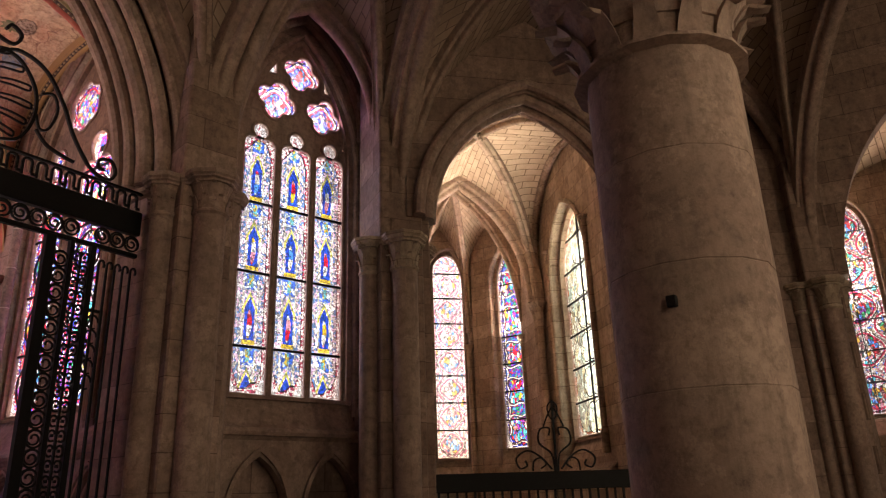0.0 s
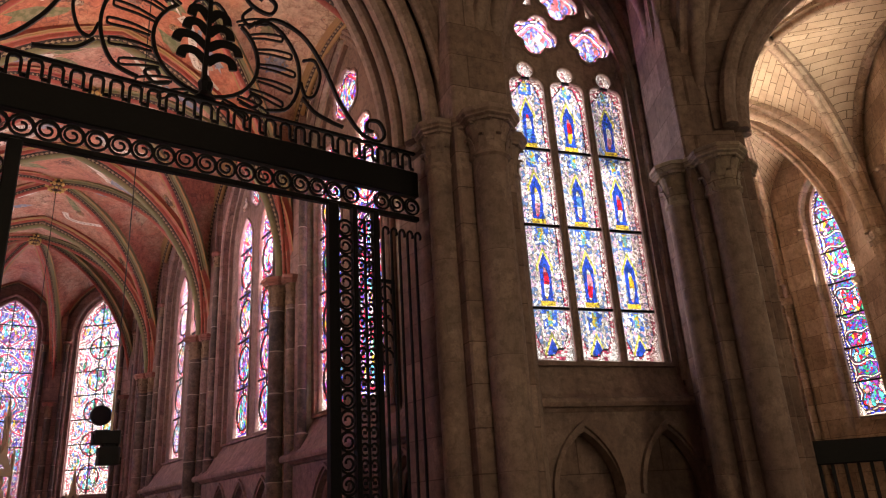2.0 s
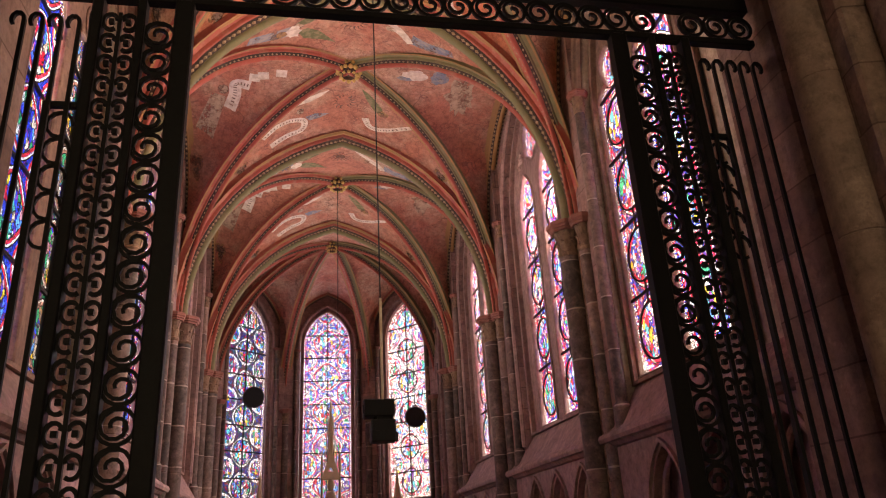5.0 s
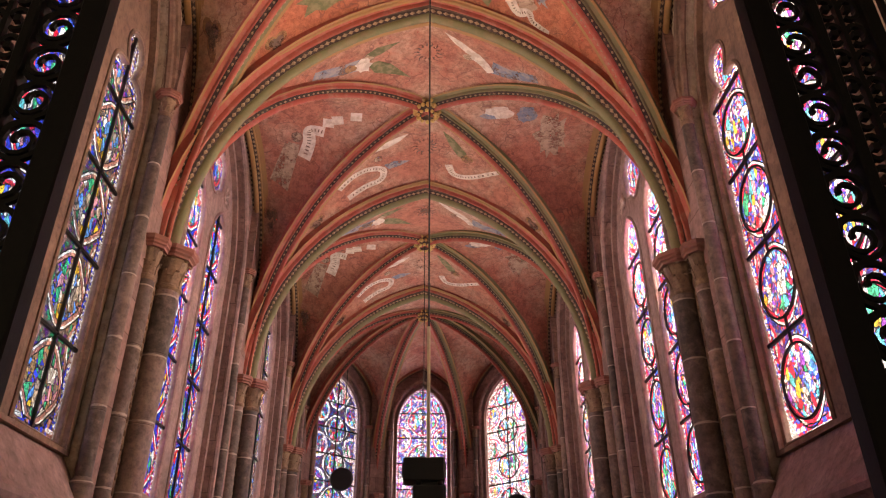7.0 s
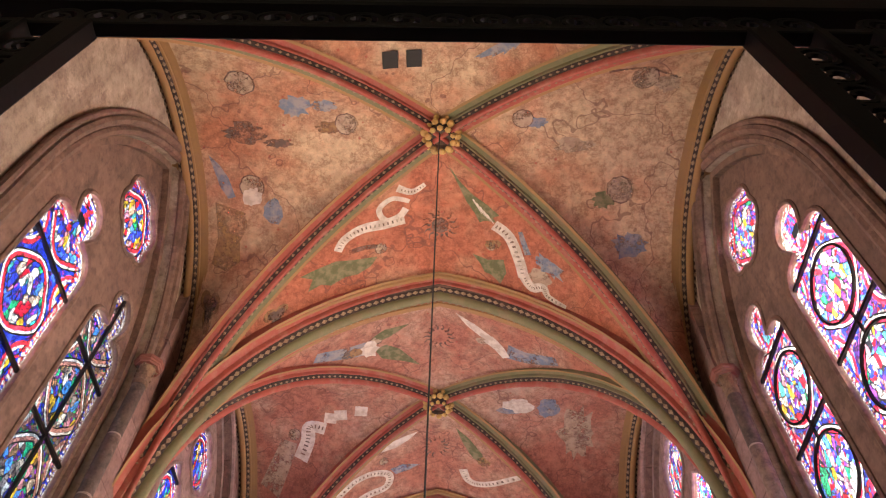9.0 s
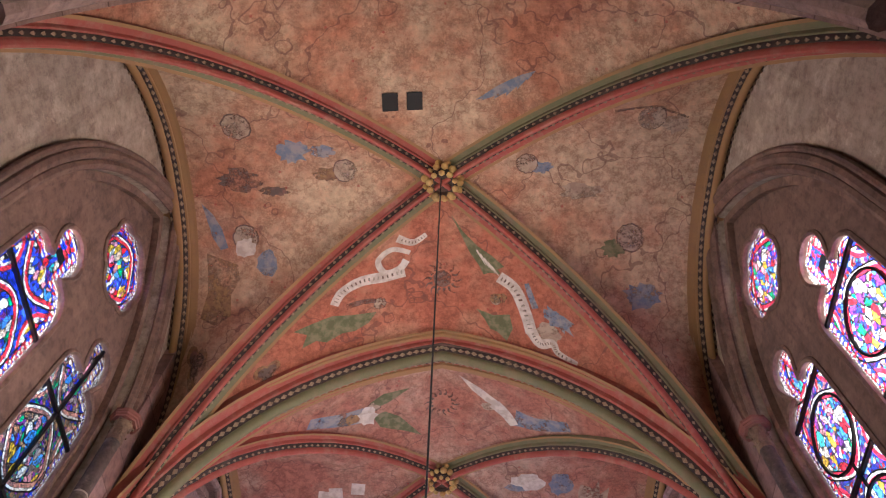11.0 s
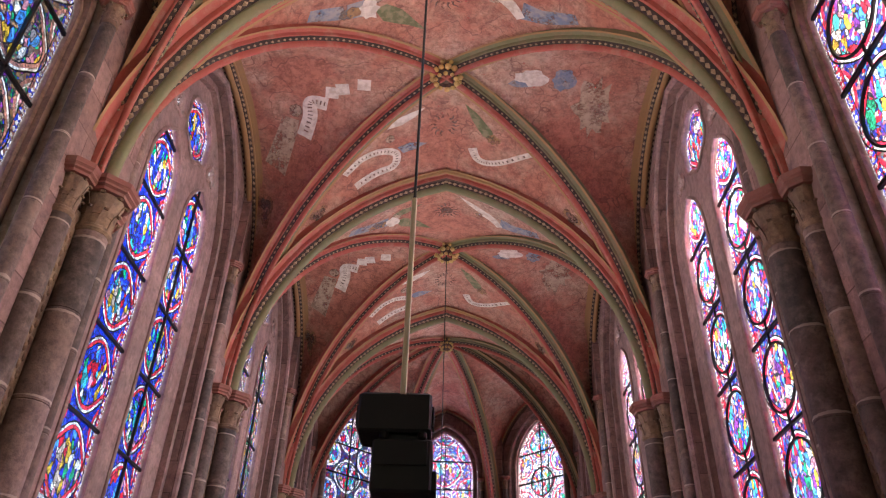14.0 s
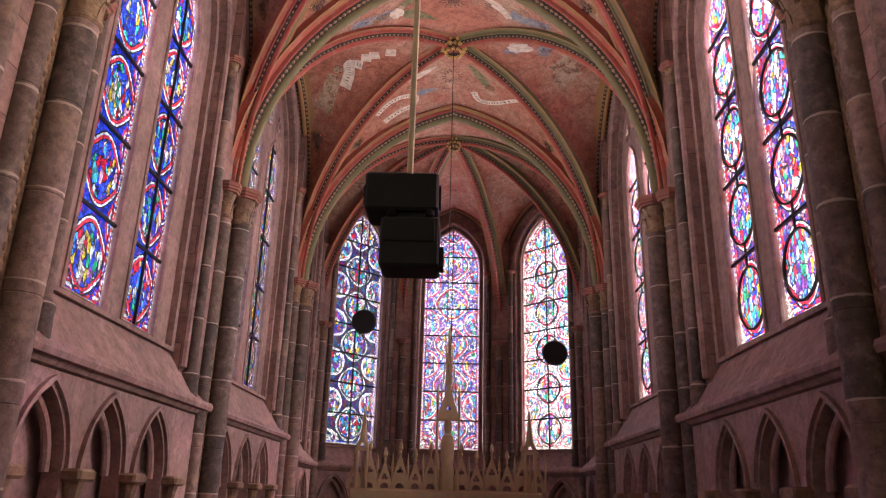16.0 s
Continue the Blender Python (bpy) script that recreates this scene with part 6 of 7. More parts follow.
for x0, x1, y0, y1 in ((HW, HW + 0.4, 0.25, 1.76), (HW, HW + 0.4, 4.18, 6.0), (HL - 0.4, HL, 0.25, 6.0)):
    tagged(part("wall_side_closing", Geo().box(x0, x1, y0, y1, 0, 9.6, SC), M_PALESTONE, smooth=0), "pale limestone side chapel wall", "wall", "", "structure")
q = sc(-1.3, 6.5)
tagged(part("wall_side_closing", Geo().box(-0.9, 0.9, 0.0, 0.4, 0, 9.6, wall_frame(q[0], q[1], 0)), M_PALESTONE, smooth=0), "pale limestone side chapel apse wall", "wall", "", "structure")
for px, py, r, z in ((1.3, 4.3, 0.07, 5.6), (1.33, 4.5, 0.085, 5.6), (1.4, 4.72, 0.07, 5.6), (HL + 0.2, 4.75, 0.12, 5.65), (0.52, 7.0, 0.06, 5.3), (1.45, 5.9, 0.06, 5.3), (-0.72, 7.0, 0.06, 5.3)):
    s = empty("pier_side_chapel", "pale limestone wall shaft with a leaf capital", "wall shaft")
    q = sc(px, py)
    shaft(r, 0, z - 0.36, q[0], q[1], s, M_PALESTONE)
    capital(r, z - 0.36, z, q[0], q[1], s, M_PALESTONE)

# window wall beyond the round column, and the third chapel's window
fm = wall_frame((F.x + E_.x) / 2 + 0.35, (F.y + E_.y) / 2 + 0.4, 55)
part_wall = part("wall_far", Geo().box(-1.3, 1.3, 0, 0.4, 0, 9.6, fm), M_GREYJ, smooth=0)
tagged(part_wall, "grey limestone ambulatory wall", "wall", "", "structure")
ws = empty("window_shaft", "slim limestone shafts beside the far window", "wall shaft")
for x in (0.3, 0.5):
    q = fm @ Vector((x, -0.1, 0))
    shaft(0.06, 2.9, 6.7, q.x, q.y, ws, M_GREY, False)
    capital(0.06, 6.7, 6.95, q.x, q.y, ws, M_GREY, leaves=6)
    base_ring(0.06, 2.95, q.x, q.y, ws, M_GREY)
win_no += 1
m = wall_frame(14.2, -5.75, 90)
wall, win = window("window_%d" % win_no, m, [lancet(0.5, 3.3, 6.9, 0.85)], [], (0.56, 3.28, 6.9, 0.92), 2.6, 9.6, 0.2, [M_APSEPALE], "wall_third_chapel", (M_PALESTONE, M_PALESTONE), 0.62, "pale limestone wall of a further chapel", True, 0.0)
spandrel("wall_third_arch", (10.0, -6.0), (10.6, -10), 5.0, 8.2, 9.7, 0.4, M_GREYJ, "limestone wall over a further chapel arch")
gr, ar, _ = vault("ceiling_third_chapel", [(9.9, -4.6), (14.1, -4.2), (14.1, -9.5), (10.2, -9.5)], 5.0, (12, -6.8, 8.6), [(5.0, 8.3)] * 4, M_WEBPALE, "pale limestone rib vault")
for q in gr:
    rib("rib", q, scr, 0.1, 0.15, PALE)
tagged(part("wall_third_side", Geo().box(9.9, 14.4, -4.2, -3.9, 0, 9.6), M_PALESTONE, smooth=0), "pale limestone side wall of a further chapel", "wall", "", "structure")

# made-up windows behind the walk that light the ambulatory, and plain closing walls
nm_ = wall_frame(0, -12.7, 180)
fill_wall = empty("wall_choir", "unseen limestone wall behind the walk, with tall windows added for light", "wall")
part("masonry", Geo().plate([(-14.5, 0), (14, 0), (14, 9.75), (-14.5, 9.75)], [lancet(1.0, 2.6, 7.4, 1.5, x) for x in (-4.5, 0.0, 4.5)], 0, 0.3, nm_), M_GREYJ, fill_wall)
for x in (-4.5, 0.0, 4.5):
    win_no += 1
    w_ = empty("window_%d" % win_no, "unseen tall pale leaded window added to light the ambulatory", "window")
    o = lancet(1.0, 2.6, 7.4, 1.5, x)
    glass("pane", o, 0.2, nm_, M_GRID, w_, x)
for x0, x1, y0, y1 in ((-14, -13.7, -13, 1), (-13.7, -3.0, 0.6, 0.9), (15.3, 15.6, -13, -3.6), (14.5, 15.6, -3.9, -3.6)):
    tagged(part("wall_closing", Geo().box(x0, x1, y0, y1, 0, 9.75), M_GREYJ, smooth=0), "plain grey limestone wall", "wall", "", "structure")

# ---- stand-in lamps for sky light in the openings ----
# extra lamps inside the glass, tilted and narrowed, that brighten vault and walls
for b in range(3):
    y = (LINES[b] + LINES[b + 1]) / 2
    window_lamp(2.9, y, 5.6, 90, 1.7, 3.4, (128, 130, 125)[b], (20, 7, 7)[b], ((1.0, 0.81, 0.63), (1.0, 0.88, 0.8), (1.0, 0.89, 0.82))[b], (108, 130, 130)[b])
    window_lamp(-2.9, y, 5.6, -90, 1.7, 3.4, (95, 66, 64)[b], (38, 27, 27)[b], ((1.0, 0.83, 0.66), (1.0, 0.89, 0.8), (1.0, 0.89, 0.82))[b], 112)
window_lamp(0, 16.8, 5.3, 0, 1.2, 4.0, 40, color=(1.0, 0.88, 0.9))
# bright sky close behind the glass
window_lamp(3.32, 6.3, 5.9, 90, 12.0, 6.6, 1100, 0, (1.0, 0.96, 0.95), 180)
window_lamp(-3.32, 6.3, 5.9, -90, 12.0, 6.6, 900, 0, (0.93, 0.96, 1.0), 180)
for az in (0, 45, -45):
    c = APSE + Vector((math.sin(radians(az)), math.cos(radians(az)), 0)) * 3.45
    window_lamp(c.x, c.y, 5.6, az, 1.7, 5.6, 150, 0, (1.0, 0.95, 1.0), 180)
c = wm @ Vector((0, 0.58, 0))
window_lamp(c.x, c.y, 5.7, 15.4, 2.1, 5.4, 250, 0, (1.0, 0.98, 1.0), 180)
for lx, ly, az in ((0, 7.75, 45), (1.62, 6.95, 90), (HW + 0.6, 3.05, 135)):
    q = sc(lx, ly)
    window_lamp(q[0], q[1], 5.5, az, 2.2, 5.0, 105, 0, (1.0, 0.95, 0.88), 180)
window_lamp(14.95, -5.8, 5.5, 90, 3.0, 5.0, 170, 0, (1.0, 0.98, 0.96), 180)
# further added lamps on the room side, lifting the pale chapel vaults
window_lamp(14.1, -5.8, 5.2, 90, 0.9, 3.4, 90, color=(1.0, 0.86, 0.66))
q = sc(1.22, 6.18)
window_lamp(q[0], q[1], 5.2, 90, 0.7, 3.2, 140, color=(1.0, 0.84, 0.68))
q = sc(HW + 0.08, 3.05)
window_lamp(q[0], q[1], 5.2, 135, 1.2, 3.2, 100, color=(1.0, 0.86, 0.7))
# added fill lamps behind the unseen windows, for the piers and column
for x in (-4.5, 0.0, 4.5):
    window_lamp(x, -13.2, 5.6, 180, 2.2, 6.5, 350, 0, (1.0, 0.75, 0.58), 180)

# ---- the wrought-iron gate screen ----
GY = 0.1
gate = tagged(new("iron_gate_screen"), "tall black wrought-iron gate screen with scrollwork, standing open", "gate")
SQ = [(-0.011, -0.011), (0.011, -0.011), (0.011, 0.011), (-0.011, 0.011)]


def scaled(k):
    return [(a * k, b * k) for a, b in SQ]


def spiral(cx, cz, r0, r1, a0, turns, n=18):
    return [(cx + (r0 + (r1 - r0) * i / n) * math.cos(a0 + 2 * math.pi * turns * i / n), GY, cz + (r0 + (r1 - r0) * i / n) * math.sin(a0 + 2 * math.pi * turns * i / n)) for i in range(n + 1)]


def shared(ob, m, parent):
    """Another object on the same mesh."""
    o = new(ob.name, ob.data)
    o.parent, o.matrix_basis = parent, m
    return o


def iron(name, path, k=1.0, parent=None):
    return part(name, Geo().sweep(scaled(k), path, (0, 1, 0), True), M_IRON, parent or gate, smooth=0)


X0, X1 = -2.2, 2.16
part("beam", Geo().box(X0, X1, GY - 0.045, GY + 0.045, 4.83, 5.1, None, 0.01), M_IRON, gate)
part("rail", Geo().box(X0, X1, GY - 0.03, GY + 0.03, 4.58, 4.625, None, 0.006), M_IRON, gate)
part("rail", Geo().box(X0, X1, GY - 0.025, GY + 0.025, 5.31, 5.335, None, 0.005), M_IRON, gate)
# running scrolls under the beam
first = None
x = X0 + 0.09
while x < X1 - 0.05:
    if not any(abs(x - s) < 0.11 for s in (-1.63, 1.57)):
        if first is None:
            g = Geo()
            g.sweep(scaled(0.85), [(p[0], p[1], p[2]) for p in spiral(0, 0, 0.082, 0.082, 0, 1.0, 16)], (0, 1, 0), True)
            g.sweep(scaled(0.8), spiral(0, 0, 0.08, 0.02, -0.6, 1.4, 16), (0, 1, 0), True)
            first = part("running_scroll", g, M_IRON, gate, smooth=0)
            first.matrix_basis = pose(x, 0, 4.728)
        else:
            shared(first, pose(x, 0, 4.728), gate)
    x += 0.168
# key-pattern band over the beam
first = None
x = X0 + 0.06
while x < X1 - 0.1:
    if first is None:
        u = [(0, GY, 5.1), (0, GY, 5.26), (0.012, GY, 5.285), (0.045, GY, 5.295), (0.078, GY, 5.285), (0.09, GY, 5.26), (0.09, GY, 5.15)]
        first = part("key_loop", Geo().sweep(scaled(1.05), u, (0, 1, 0), True).box(-0.03, 0.0, GY - 0.01, GY + 0.01, 5.13, 5.155).box(0.09, 0.13, GY - 0.01, GY + 0.01, 5.13, 5.155), M_IRON, gate, smooth=0)
        first.matrix_basis = pose(x, 0, 0)
    else:
        shared(first, pose(x, 0, 0), gate)
    x += 0.143
# stiles: two columns of scrolls each side of the opening
for sx, edge in ((1, 1.185), (-1, -1.25)):
    for i, (xa, w) in enumerate(((edge + sx * 0.045, 0.05), (edge + sx * 0.262, 0.022), (edge + sx * 0.485, 0.028))):
        part("stile", Geo().box(xa - w, xa + w, GY - 0.04, GY + 0.04, 0, 4.6, None, 0.008), M_IRON, gate)
    cx = edge + sx * 0.17
    first = None
    z = 0.25
    while z < 4.5:
        if first is None:
            g = Geo()
            g.sweep(scaled(0.8), spiral(0, 0, 0.08, 0.08, 0, 1.0, 14), (0, 1, 0), True)
            g.sweep(scaled(0.75), spiral(0, 0, 0.078, 0.022, 1.2, 1.35, 14), (0, 1, 0), True)
            first = part("stile_scroll", g, M_IRON, gate, smooth=0)
            first.matrix_basis = pose(cx, 0, z)
        else:
            shared(first, pose(cx, 0, z), gate)
        z += 0.172
    cx = edge + sx * 0.372
    first = None
    z = 0.25
    while z < 4.5:
        if first is None:
            g = Geo()
            for e in (-1, 1):
                p = [(e * 0.02, GY, 0.026)] + [(e * (0.046 + 0.038 * math.cos(q)), GY, 0.01 + 0.05 * math.sin(q)) for q in [math.pi * (0.8 - 1.5 * i / 12) for i in range(13)]]
                g.sweep(scaled(0.85), [(a, b, c) for a, b, c in p], (0, 1, 0), True)
                g.box(e * 0.042 - 0.013, e * 0.042 + 0.013, GY - 0.012, GY + 0.012, -0.002, 0.026)
            g.box(-0.01, 0.01, GY - 0.012, GY + 0.012, -0.068, 0.068)
            first = part("paired_scroll", g, M_IRON, gate, smooth=0)
            first.matrix_basis = pose(cx, 0, z)
        else:
            shared(first, pose(cx, 0, z), gate)
        z += 0.135
    # upright bars towards the pier, with curled heads
    for i in range(5):
        bx = edge + sx * (0.57 + 0.09 * i)
        if abs(bx) < 2.14:
            iron("upright_bar", [(bx, GY, 0.0), (bx, GY, 2.2), (bx, GY, 4.42)] + [(bx + sx * 0.03 * (1 - math.cos(q)), GY, 4.42 + 0.045 * math.sin(q)) for q in [i2 * math.pi / 5 for i2 in range(1, 7)]], 0.9)
    part("rail", Geo().box(min(edge + sx * 0.49, sx * 2.14), max(edge + sx * 0.49, sx * 2.14), GY - 0.02, GY + 0.02, 1.55, 1.59), M_IRON, gate, smooth=0)
    # low framed panel of scrolls between the bars
    xa, xb = sorted((edge + sx * 0.52, edge + sx * 0.68))
    part("panel_rail", Geo().box(xa, xb, GY + 0.02, GY + 0.05, 3.92, 3.95), M_IRON, gate, smooth=0)
    part("panel_bar", Geo().box(sx * 0.0 + (xb if sx > 0 else xa) - 0.012, (xb if sx > 0 else xa) + 0.012, GY + 0.02, GY + 0.05, 0.1, 3.95), M_IRON, gate, smooth=0)
    for i in range(5):
        zz = 3.82 - 0.15 * i
        part("panel_scroll", Geo().sweep(scaled(0.75), [((xa + xb) / 2 + 0.062 * math.cos(q), GY + 0.035, zz + 0.07 * math.sin(q)) for q in [j * math.pi / 6 for j in range(11)]], (0, 1, 0), True), M_IRON, gate, smooth=0)


def curve(points, n=10):
    """Smooth line through (x, z) points in the gate's plane."""
    out = []
    p = [points[0]] + list(points) + [points[-1]]
    for i in range(1, len(p) - 2):
        for j in range(n):
            t = j / n
            q = []
            for a in (0, 1):
                p0, p1, p2, p3 = p[i - 1][a], p[i][a], p[i + 1][a], p[i + 2][a]
                q.append(0.5 * (2 * p1 + (p2 - p0) * t + (2 * p0 - 5 * p1 + 4 * p2 - p3) * t * t + (3 * p1 - p0 - 3 * p2 + p3) * t ** 3))
            out.append((q[0], GY, q[1]))
    out.append((points[-1][0], GY, points[-1][1]))
    return out


CX = 0.03
iron("crest_ring", [(CX + 0.46 * math.cos(q), GY, 5.83 + 0.46 * math.sin(q)) for q in [math.pi * (0.72 + 1.56 * i / 26) for i in range(27)]], 1.4)
iron("crest_stem", curve([(CX, 5.33), (CX - 0.015, 5.6), (CX, 6.1), (CX, 6.9)]), 1.8)
part("crest_foot", Geo().lathe([(0.1, 5.33), (0.05, 5.4), (0.07, 5.48), (0.03, 5.56)], CX, GY, 8), M_IRON, gate)
for sx in (-1, 1):
    def X(v):
        return CX + sx * v
    # outline of the shell, its ribs, and the long S scrolls
    iron("crest_scroll", curve([(X(0.3), 5.4), (X(0.42), 5.37), (X(0.5), 5.45), (X(0.42), 5.5), (X(0.38), 5.45)]), 1.1)
    iron("crest_scroll", curve([(X(0.36), 6.2), (X(0.5), 6.32), (X(0.68), 6.26), (X(0.84), 6.02), (X(0.86), 5.72), (X(0.75), 5.46), (X(0.55), 5.38)]), 1.3)
    for i in range(8):
        a = math.pi * (0.32 - 0.105 * i)
        c, s = math.cos(a), math.sin(a)
        px, pz = 0.46 * c, 5.83 + 0.46 * s
        qx, qz = min(0.83, 0.46 * c + 0.34 * math.cos(a * 0.6)), 5.83 + 0.46 * s + 0.3 * math.sin(a * 0.6) * 0.6
        iron("shell_rib", curve([(X(px), pz), (X((px + qx) / 2), (pz + qz) / 2 + 0.035), (X(qx), qz + 0.03), (X(qx + 0.02), qz), (X(qx), qz - 0.03), (X((px + qx) / 2), (pz + qz) / 2 - 0.02), (X(px + 0.02), pz - 0.03)], 4), 0.8)
    iron("crest_scroll", curve([(X(0.42), 6.25), (X(0.62), 6.38), (X(0.9), 6.3), (X(1.12), 6.02), (X(1.28), 5.7), (X(1.5), 5.42), (X(1.7), 5.36), (X(1.78), 5.46), (X(1.72), 5.58), (X(1.6), 5.56), (X(1.58), 5.47), (X(1.65), 5.45)]), 1.4)
    iron("crest_scroll", curve([(X(0.9), 6.02), (X(1.02), 6.06), (X(1.08), 5.9), (X(1.02), 5.68), (X(0.93), 5.64), (X(0.88), 5.78)]), 1.1)
    iron("crest_scroll", curve([(X(0.9), 5.62), (X(1.02), 5.5), (X(1.2), 5.44), (X(1.32), 5.42)]), 1.3)
    iron("crest_scroll", curve([(X(0.08), 7.15), (X(0.2), 6.85), (X(0.34), 6.5), (X(0.55), 6.42), (X(0.62), 6.55), (X(0.52), 6.62), (X(0.47), 6.55)]), 1.4)
    iron("crest_scroll", curve([(X(0.0), 6.45), (X(0.16), 6.55), (X(0.22), 6.75), (X(0.16), 7.0), (X(0.04), 7.25)]), 1.2)
    iron("crest_scroll", curve([(X(0.38), 6.42), (X(0.3), 6.3), (X(0.36), 6.22), (X(0.42), 6.28)]), 1.2)
    for i, (z, w) in enumerate(((5.75, 0.2), (5.9, 0.24), (6.05, 0.17), (6.2, 0.14))):
        p = curve([(X(0), z - 0.06), (X(w * 0.5), z + 0.03), (X(w), z + 0.02), (X(w * 1.15), z - 0.06)], 5)
        part("crest_leaf", Geo().sweep([(-0.01, -0.045), (0.01, -0.03), (0.01, 0.03), (-0.01, 0.04)], p, (0, 1, 0), True), M_IRON, gate, smooth=0)
    iron("bud", curve([(X(0.0), 6.0), (X(0.12), 6.1), (X(0.15), 6.25), (X(0.06), 6.35), (X(0.0), 6.3)], 5), 1.0)

# screen of the side chapel, with a small crest
scr2 = tagged(new("iron_screen"), "low black iron screen with a scrolled crest before the side chapel", "screen")
part("rail", Geo().box(-1.62, 1.08, -0.05, 0.05, 2.09, 2.3, SC, 0.01), M_IRON, scr2)
part("rail", Geo().box(-1.62, 1.08, -0.03, 0.03, 0.15, 0.2, SC), M_IRON, scr2, smooth=0)
b0 = part("bar", Geo().box(-0.012, 0.012, -0.012, 0.012, 0.0, 2.1, SC), M_IRON, scr2, smooth=0)
d = (SC.to_3x3() @ Vector((1, 0, 0)))
b0.matrix_basis = Matrix.Translation(d * -1.58)
for i in range(1, 25):
    shared(b0, Matrix.Translation(d * (-1.58 + 2.62 * i / 24)), scr2)
for sx in (-1, 1):
    for pts, k in (([(0.02, 2.52), (0.05, 2.75), (0.2, 2.9), (0.18, 3.08), (0.06, 3.1), (0.07, 3.0)], 0.9), ([(0.06, 2.55), (0.2, 2.72), (0.36, 2.8), (0.5, 2.7), (0.46, 2.57), (0.37, 2.6), (0.39, 2.67)], 0.9),
                   ([(0.3, 2.53), (0.28, 2.66), (0.19, 2.7), (0.13, 2.62), (0.2, 2.56)], 0.8), ([(0.0, 3.4), (0.08, 3.25), (0.13, 3.12)], 0.8), ([(0.0, 3.2), (0.05, 3.28), (0.06, 3.4), (0, 3.48)], 0.7)):
        p = [SC @ Vector((sx * a - 0.12, 0, 2.3 + (c - 2.52) * 0.88)) for a, _, c in curve(pts, 6)]
        part("crest_scroll", Geo().sweep(scaled(k), p, SC.to_3x3() @ Vector((0, 1, 0)), True), M_IRON, scr2, smooth=0)
part("crest_stem", Geo().box(-0.132, -0.108, -0.012, 0.012, 2.28, 3.15, SC), M_IRON, scr2, smooth=0)

# ---- hanging things ----
lamp_cable = tagged(new("hanging_projector"), "small black boxed projector hung on a cable from the vault", "projector")
SY = 2.46
part("cable", Geo().lathe([(0.006, 3.66), (0.006, 8.75)], -0.014, SY, 6), M_CORD, lamp_cable)
part("pole", Geo().box(-0.025, -0.004, SY - 0.008, SY + 0.008, 2.84, 3.68, None, 0.003), M_STRAP, lamp_cable, "pale wooden hanging pole", 0)
part("upper_box", Geo().box(-0.163, 0.083, SY, SY + 0.17, 2.712, 2.848, None, 0.008), M_BLACK, lamp_cable)
part("lower_box", Geo().box(-0.106, 0.09, SY + 0.005, SY + 0.16, 2.518, 2.69, None, 0.008), M_BLACK, lamp_cable)
part("front_panel", Geo().box(-0.1, 0.075, SY - 0.002, SY + 0.006, 2.6, 2.68, None, 0.002), M_BLACK, lamp_cable)
for x in (-0.17, 0.084):
    part("bracket", Geo().box(x, x + 0.007, SY + 0.03, SY + 0.08, 2.74, 2.81), M_IRON, lamp_cable, smooth=0)
part("joint", Geo().box(-0.065, 0.06, SY + 0.03, SY + 0.11, 2.685, 2.715), M_BLACK, lamp_cable, smooth=0)
for x in (-0.07, 0.055):
    part("knob", Geo().lathe([(0.012, 2.688), (0.016, 2.694), (0.016, 2.708), (0.012, 2.714)], x, SY + 0.015, 10), M_IRON, lamp_cable)
part("side_lens", Geo().box(0.09, 0.105, SY + 0.02, SY + 0.09, 2.52, 2.59, None, 0.003), M_IRON, lamp_cable)
c2 = tagged(new("hanging_cable"), "thin dark cable hanging from a far vault boss", "cable")
part("cable", Geo().lathe([(0.007, 4.2), (0.007, 8.75)], 0.0, 10.4, 6), M_CORD, c2)

# ---- altar with its gothic screen ----
altar = tagged(new("altar_screen"), "gilded carved wooden altar screen with gables and a central spire", "altar")
AY = 14.0
part("base", Geo().box(-1.75, 1.72, AY - 0.1, AY + 0.5, 0, 1.95, None, 0.03), M_ALTAR, altar)
for i in range(13):
    x = -1.68 + 3.32 * i / 12
    if abs(x) < 0.25:
        continue
    tall = 0.12 if i % 2 else 0.0
    o = [(x - 0.135, 1.95), (x + 0.135, 1.95), (x + 0.135, 2.05 + tall), (x, 2.45 + tall), (x - 0.135, 2.05 + tall)]
    part("gable", Geo().plate(o, [foil(x, 2.16 + tall, 0.065, 3, 1.57), lancet(0.075, 1.97, 1.99, 0.07, x)], AY - 0.03, AY + 0.03), M_ALTAR, altar)
    part("finial", Geo().lathe([(0.012, 2.42 + tall), (0.03, 2.47 + tall), (0.014, 2.5 + tall), (0.045, 2.55 + tall), (0.03, 2.62 + tall), (0.006, 2.68 + tall)], x, AY, 6), M_ALTAR, altar)
    part("pinnacle", Geo().lathe([(0.02, 1.95), (0.02, 2.3), (0.032, 2.32), (0.006, 2.58)], x + 0.138, AY, 4), M_ALTAR, altar, smooth=0)
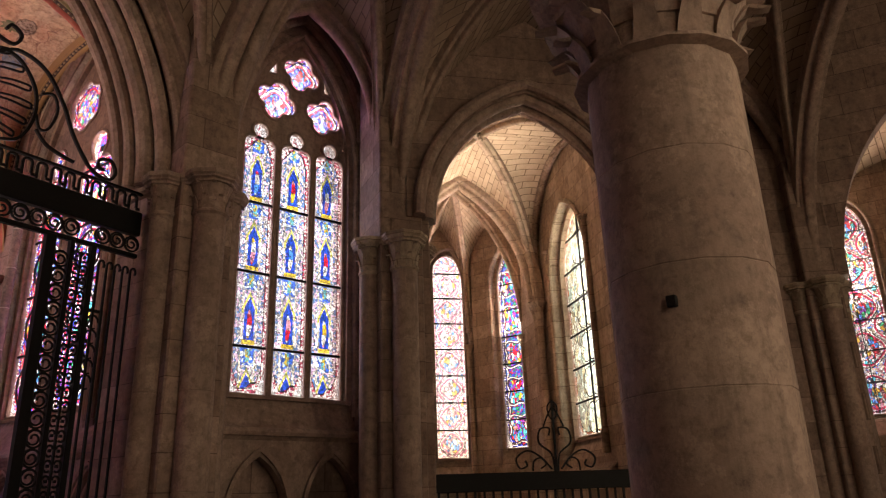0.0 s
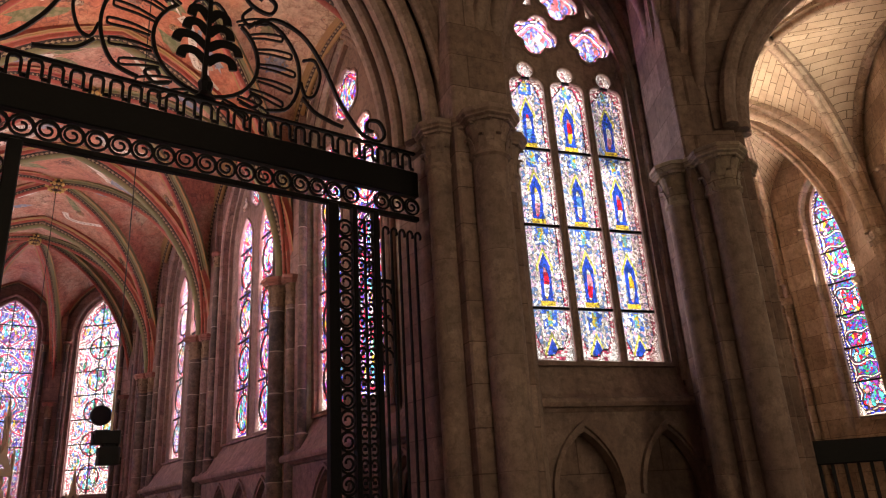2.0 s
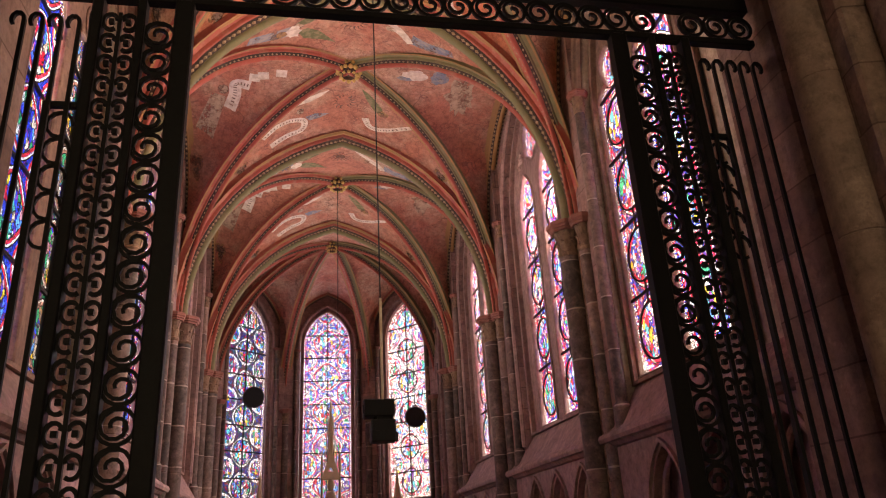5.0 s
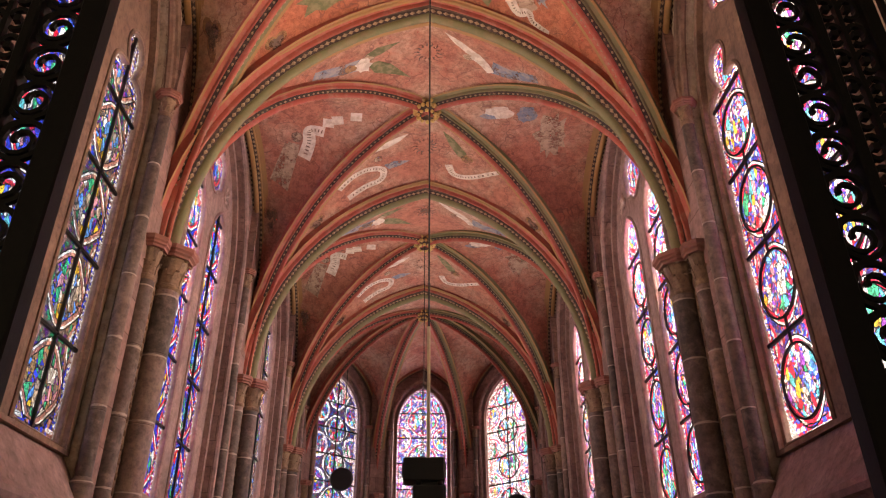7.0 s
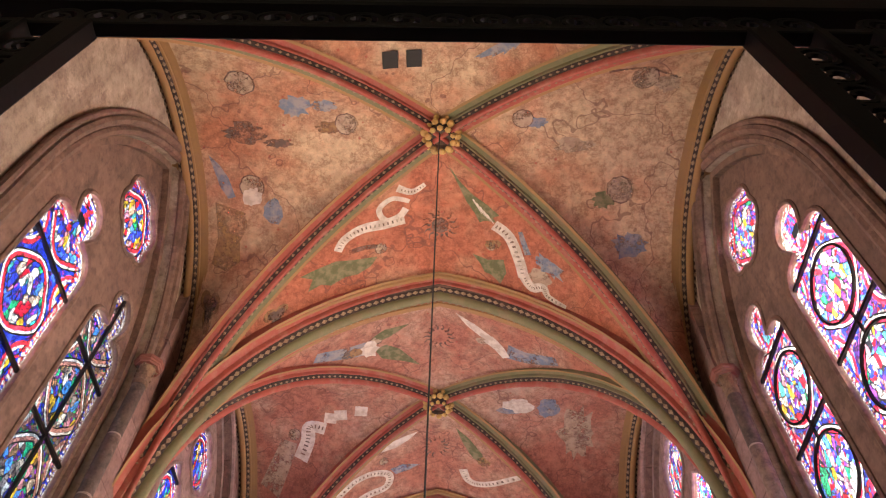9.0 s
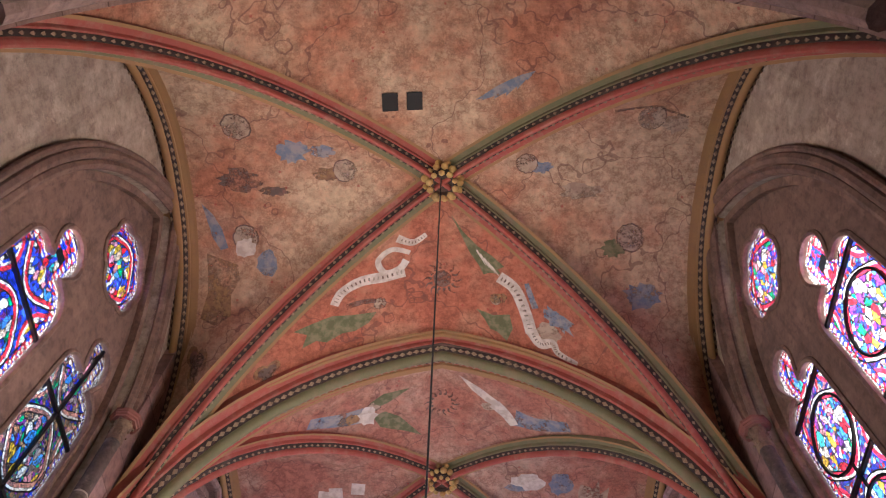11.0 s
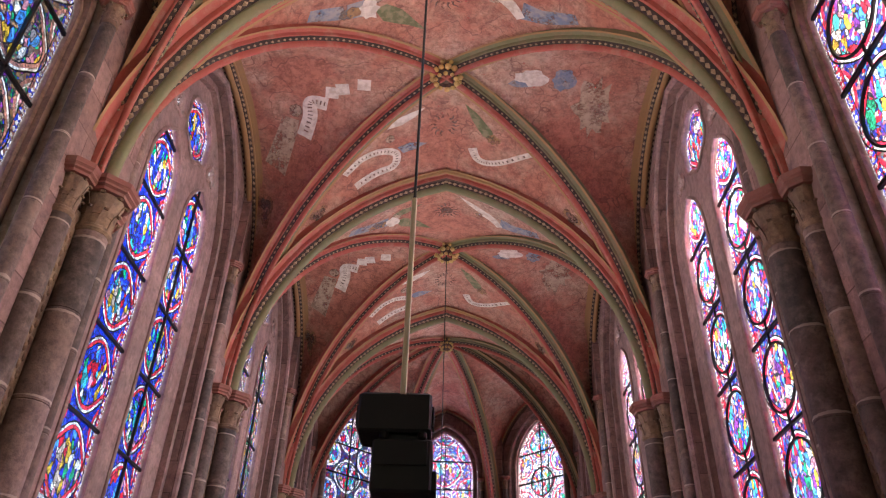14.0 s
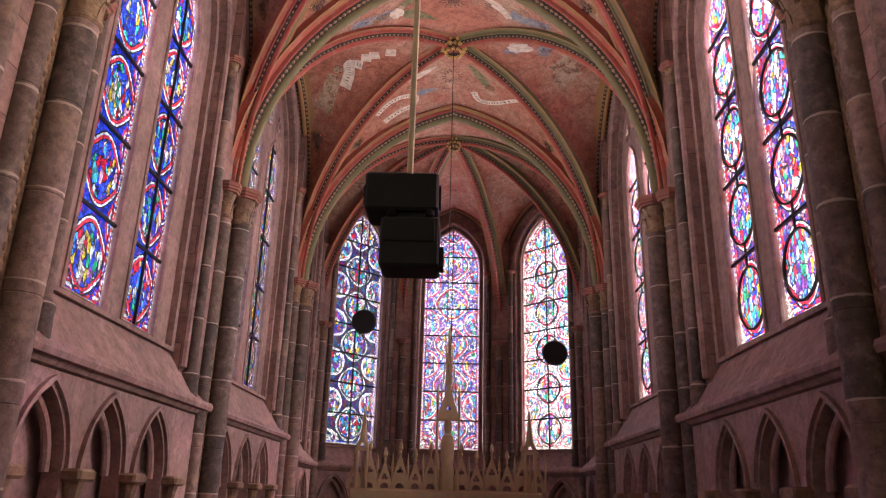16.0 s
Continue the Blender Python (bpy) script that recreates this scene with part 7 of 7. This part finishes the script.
for x in (-1.55, 1.5):
    for dx in (-0.09, 0.09):
        part("tower_post", Geo().box(x + dx - 0.02, x + dx + 0.02, AY - 0.1, AY + 0.08, 1.95, 2.75, None, 0.006), M_ALTAR, altar)
    part("tower_gable", Geo().plate([(x - 0.12, 2.6), (x + 0.12, 2.6), (x, 2.95)], [foil(x, 2.7, 0.05, 3, 1.57)], AY - 0.11, AY - 0.08), M_ALTAR, altar)
    part("spire", Geo().lathe([(0.09, 2.75), (0.06, 2.9), (0.065, 2.92), (0.035, 3.1), (0.04, 3.12), (0.006, 3.4)], x, AY, 6), M_ALTAR, altar, smooth=0)
for dx, dy in ((-0.2, -0.15), (0.2, -0.15), (-0.2, 0.2), (0.2, 0.2)):
    part("post", Geo().lathe([(0.018, 1.95), (0.018, 3.45), (0.03, 3.47), (0.005, 3.85)], dx, AY + dy, 6), M_ALTAR, altar)
for dy in (-0.15, 0.2):
    part("canopy_gable", Geo().plate([(-0.21, 3.2), (0.21, 3.2), (0, 3.85)], [foil(0, 3.4, 0.07, 3, 1.57)], AY + dy - 0.015, AY + dy + 0.015), M_ALTAR, altar)
for z, r in ((3.5, 0.13), (3.85, 0.095), (4.2, 0.06)):
    for i in range(6):
        q = math.pi * i / 3
        part("lantern_post", Geo().lathe([(0.012, z), (0.012, z + 0.3), (0.004, z + 0.42)], r * math.cos(q), AY + 0.02 + r * math.sin(q), 4), M_ALTAR, altar, smooth=0)
part("spire", Geo().lathe([(0.05, 3.5), (0.045, 4.2), (0.065, 4.22), (0.03, 4.5), (0.045, 4.52), (0.02, 4.75), (0.035, 4.78), (0.005, 4.98)], 0, AY + 0.02, 8), M_ALTAR, altar, smooth=0)
statue = tagged(part("statue", Geo().lathe([(0.14, 1.95), (0.15, 2.1), (0.11, 2.4), (0.13, 2.75), (0.1, 2.9), (0.05, 2.95), (0.08, 3.05), (0.06, 3.18), (0.01, 3.22)], 0, AY + 0.02, 12), M_ALTAR), "small painted standing statue under the altar canopy", "statue")
for x, y, z in ((2.19, 15.4, 4.76), (-1.86, 15.4, 5.35)):
    dsc = tagged(new("round_loudspeaker"), "flat round black loudspeaker hung before the apse window", "loudspeaker")
    mm = pose(x, y, z, 90, 0, 0)
    part("disc", Geo().lathe([(0.05, -0.05), (0.24, -0.04), (0.27, 0.0), (0.24, 0.04), (0.05, 0.05)], 0, 0, 24, mm), M_BLACK, dsc)
    part("stem", Geo().box(x - 0.01, x + 0.01, y - 0.01, y + 0.01, z + 0.24, 8.3), M_CORD, dsc, smooth=0)
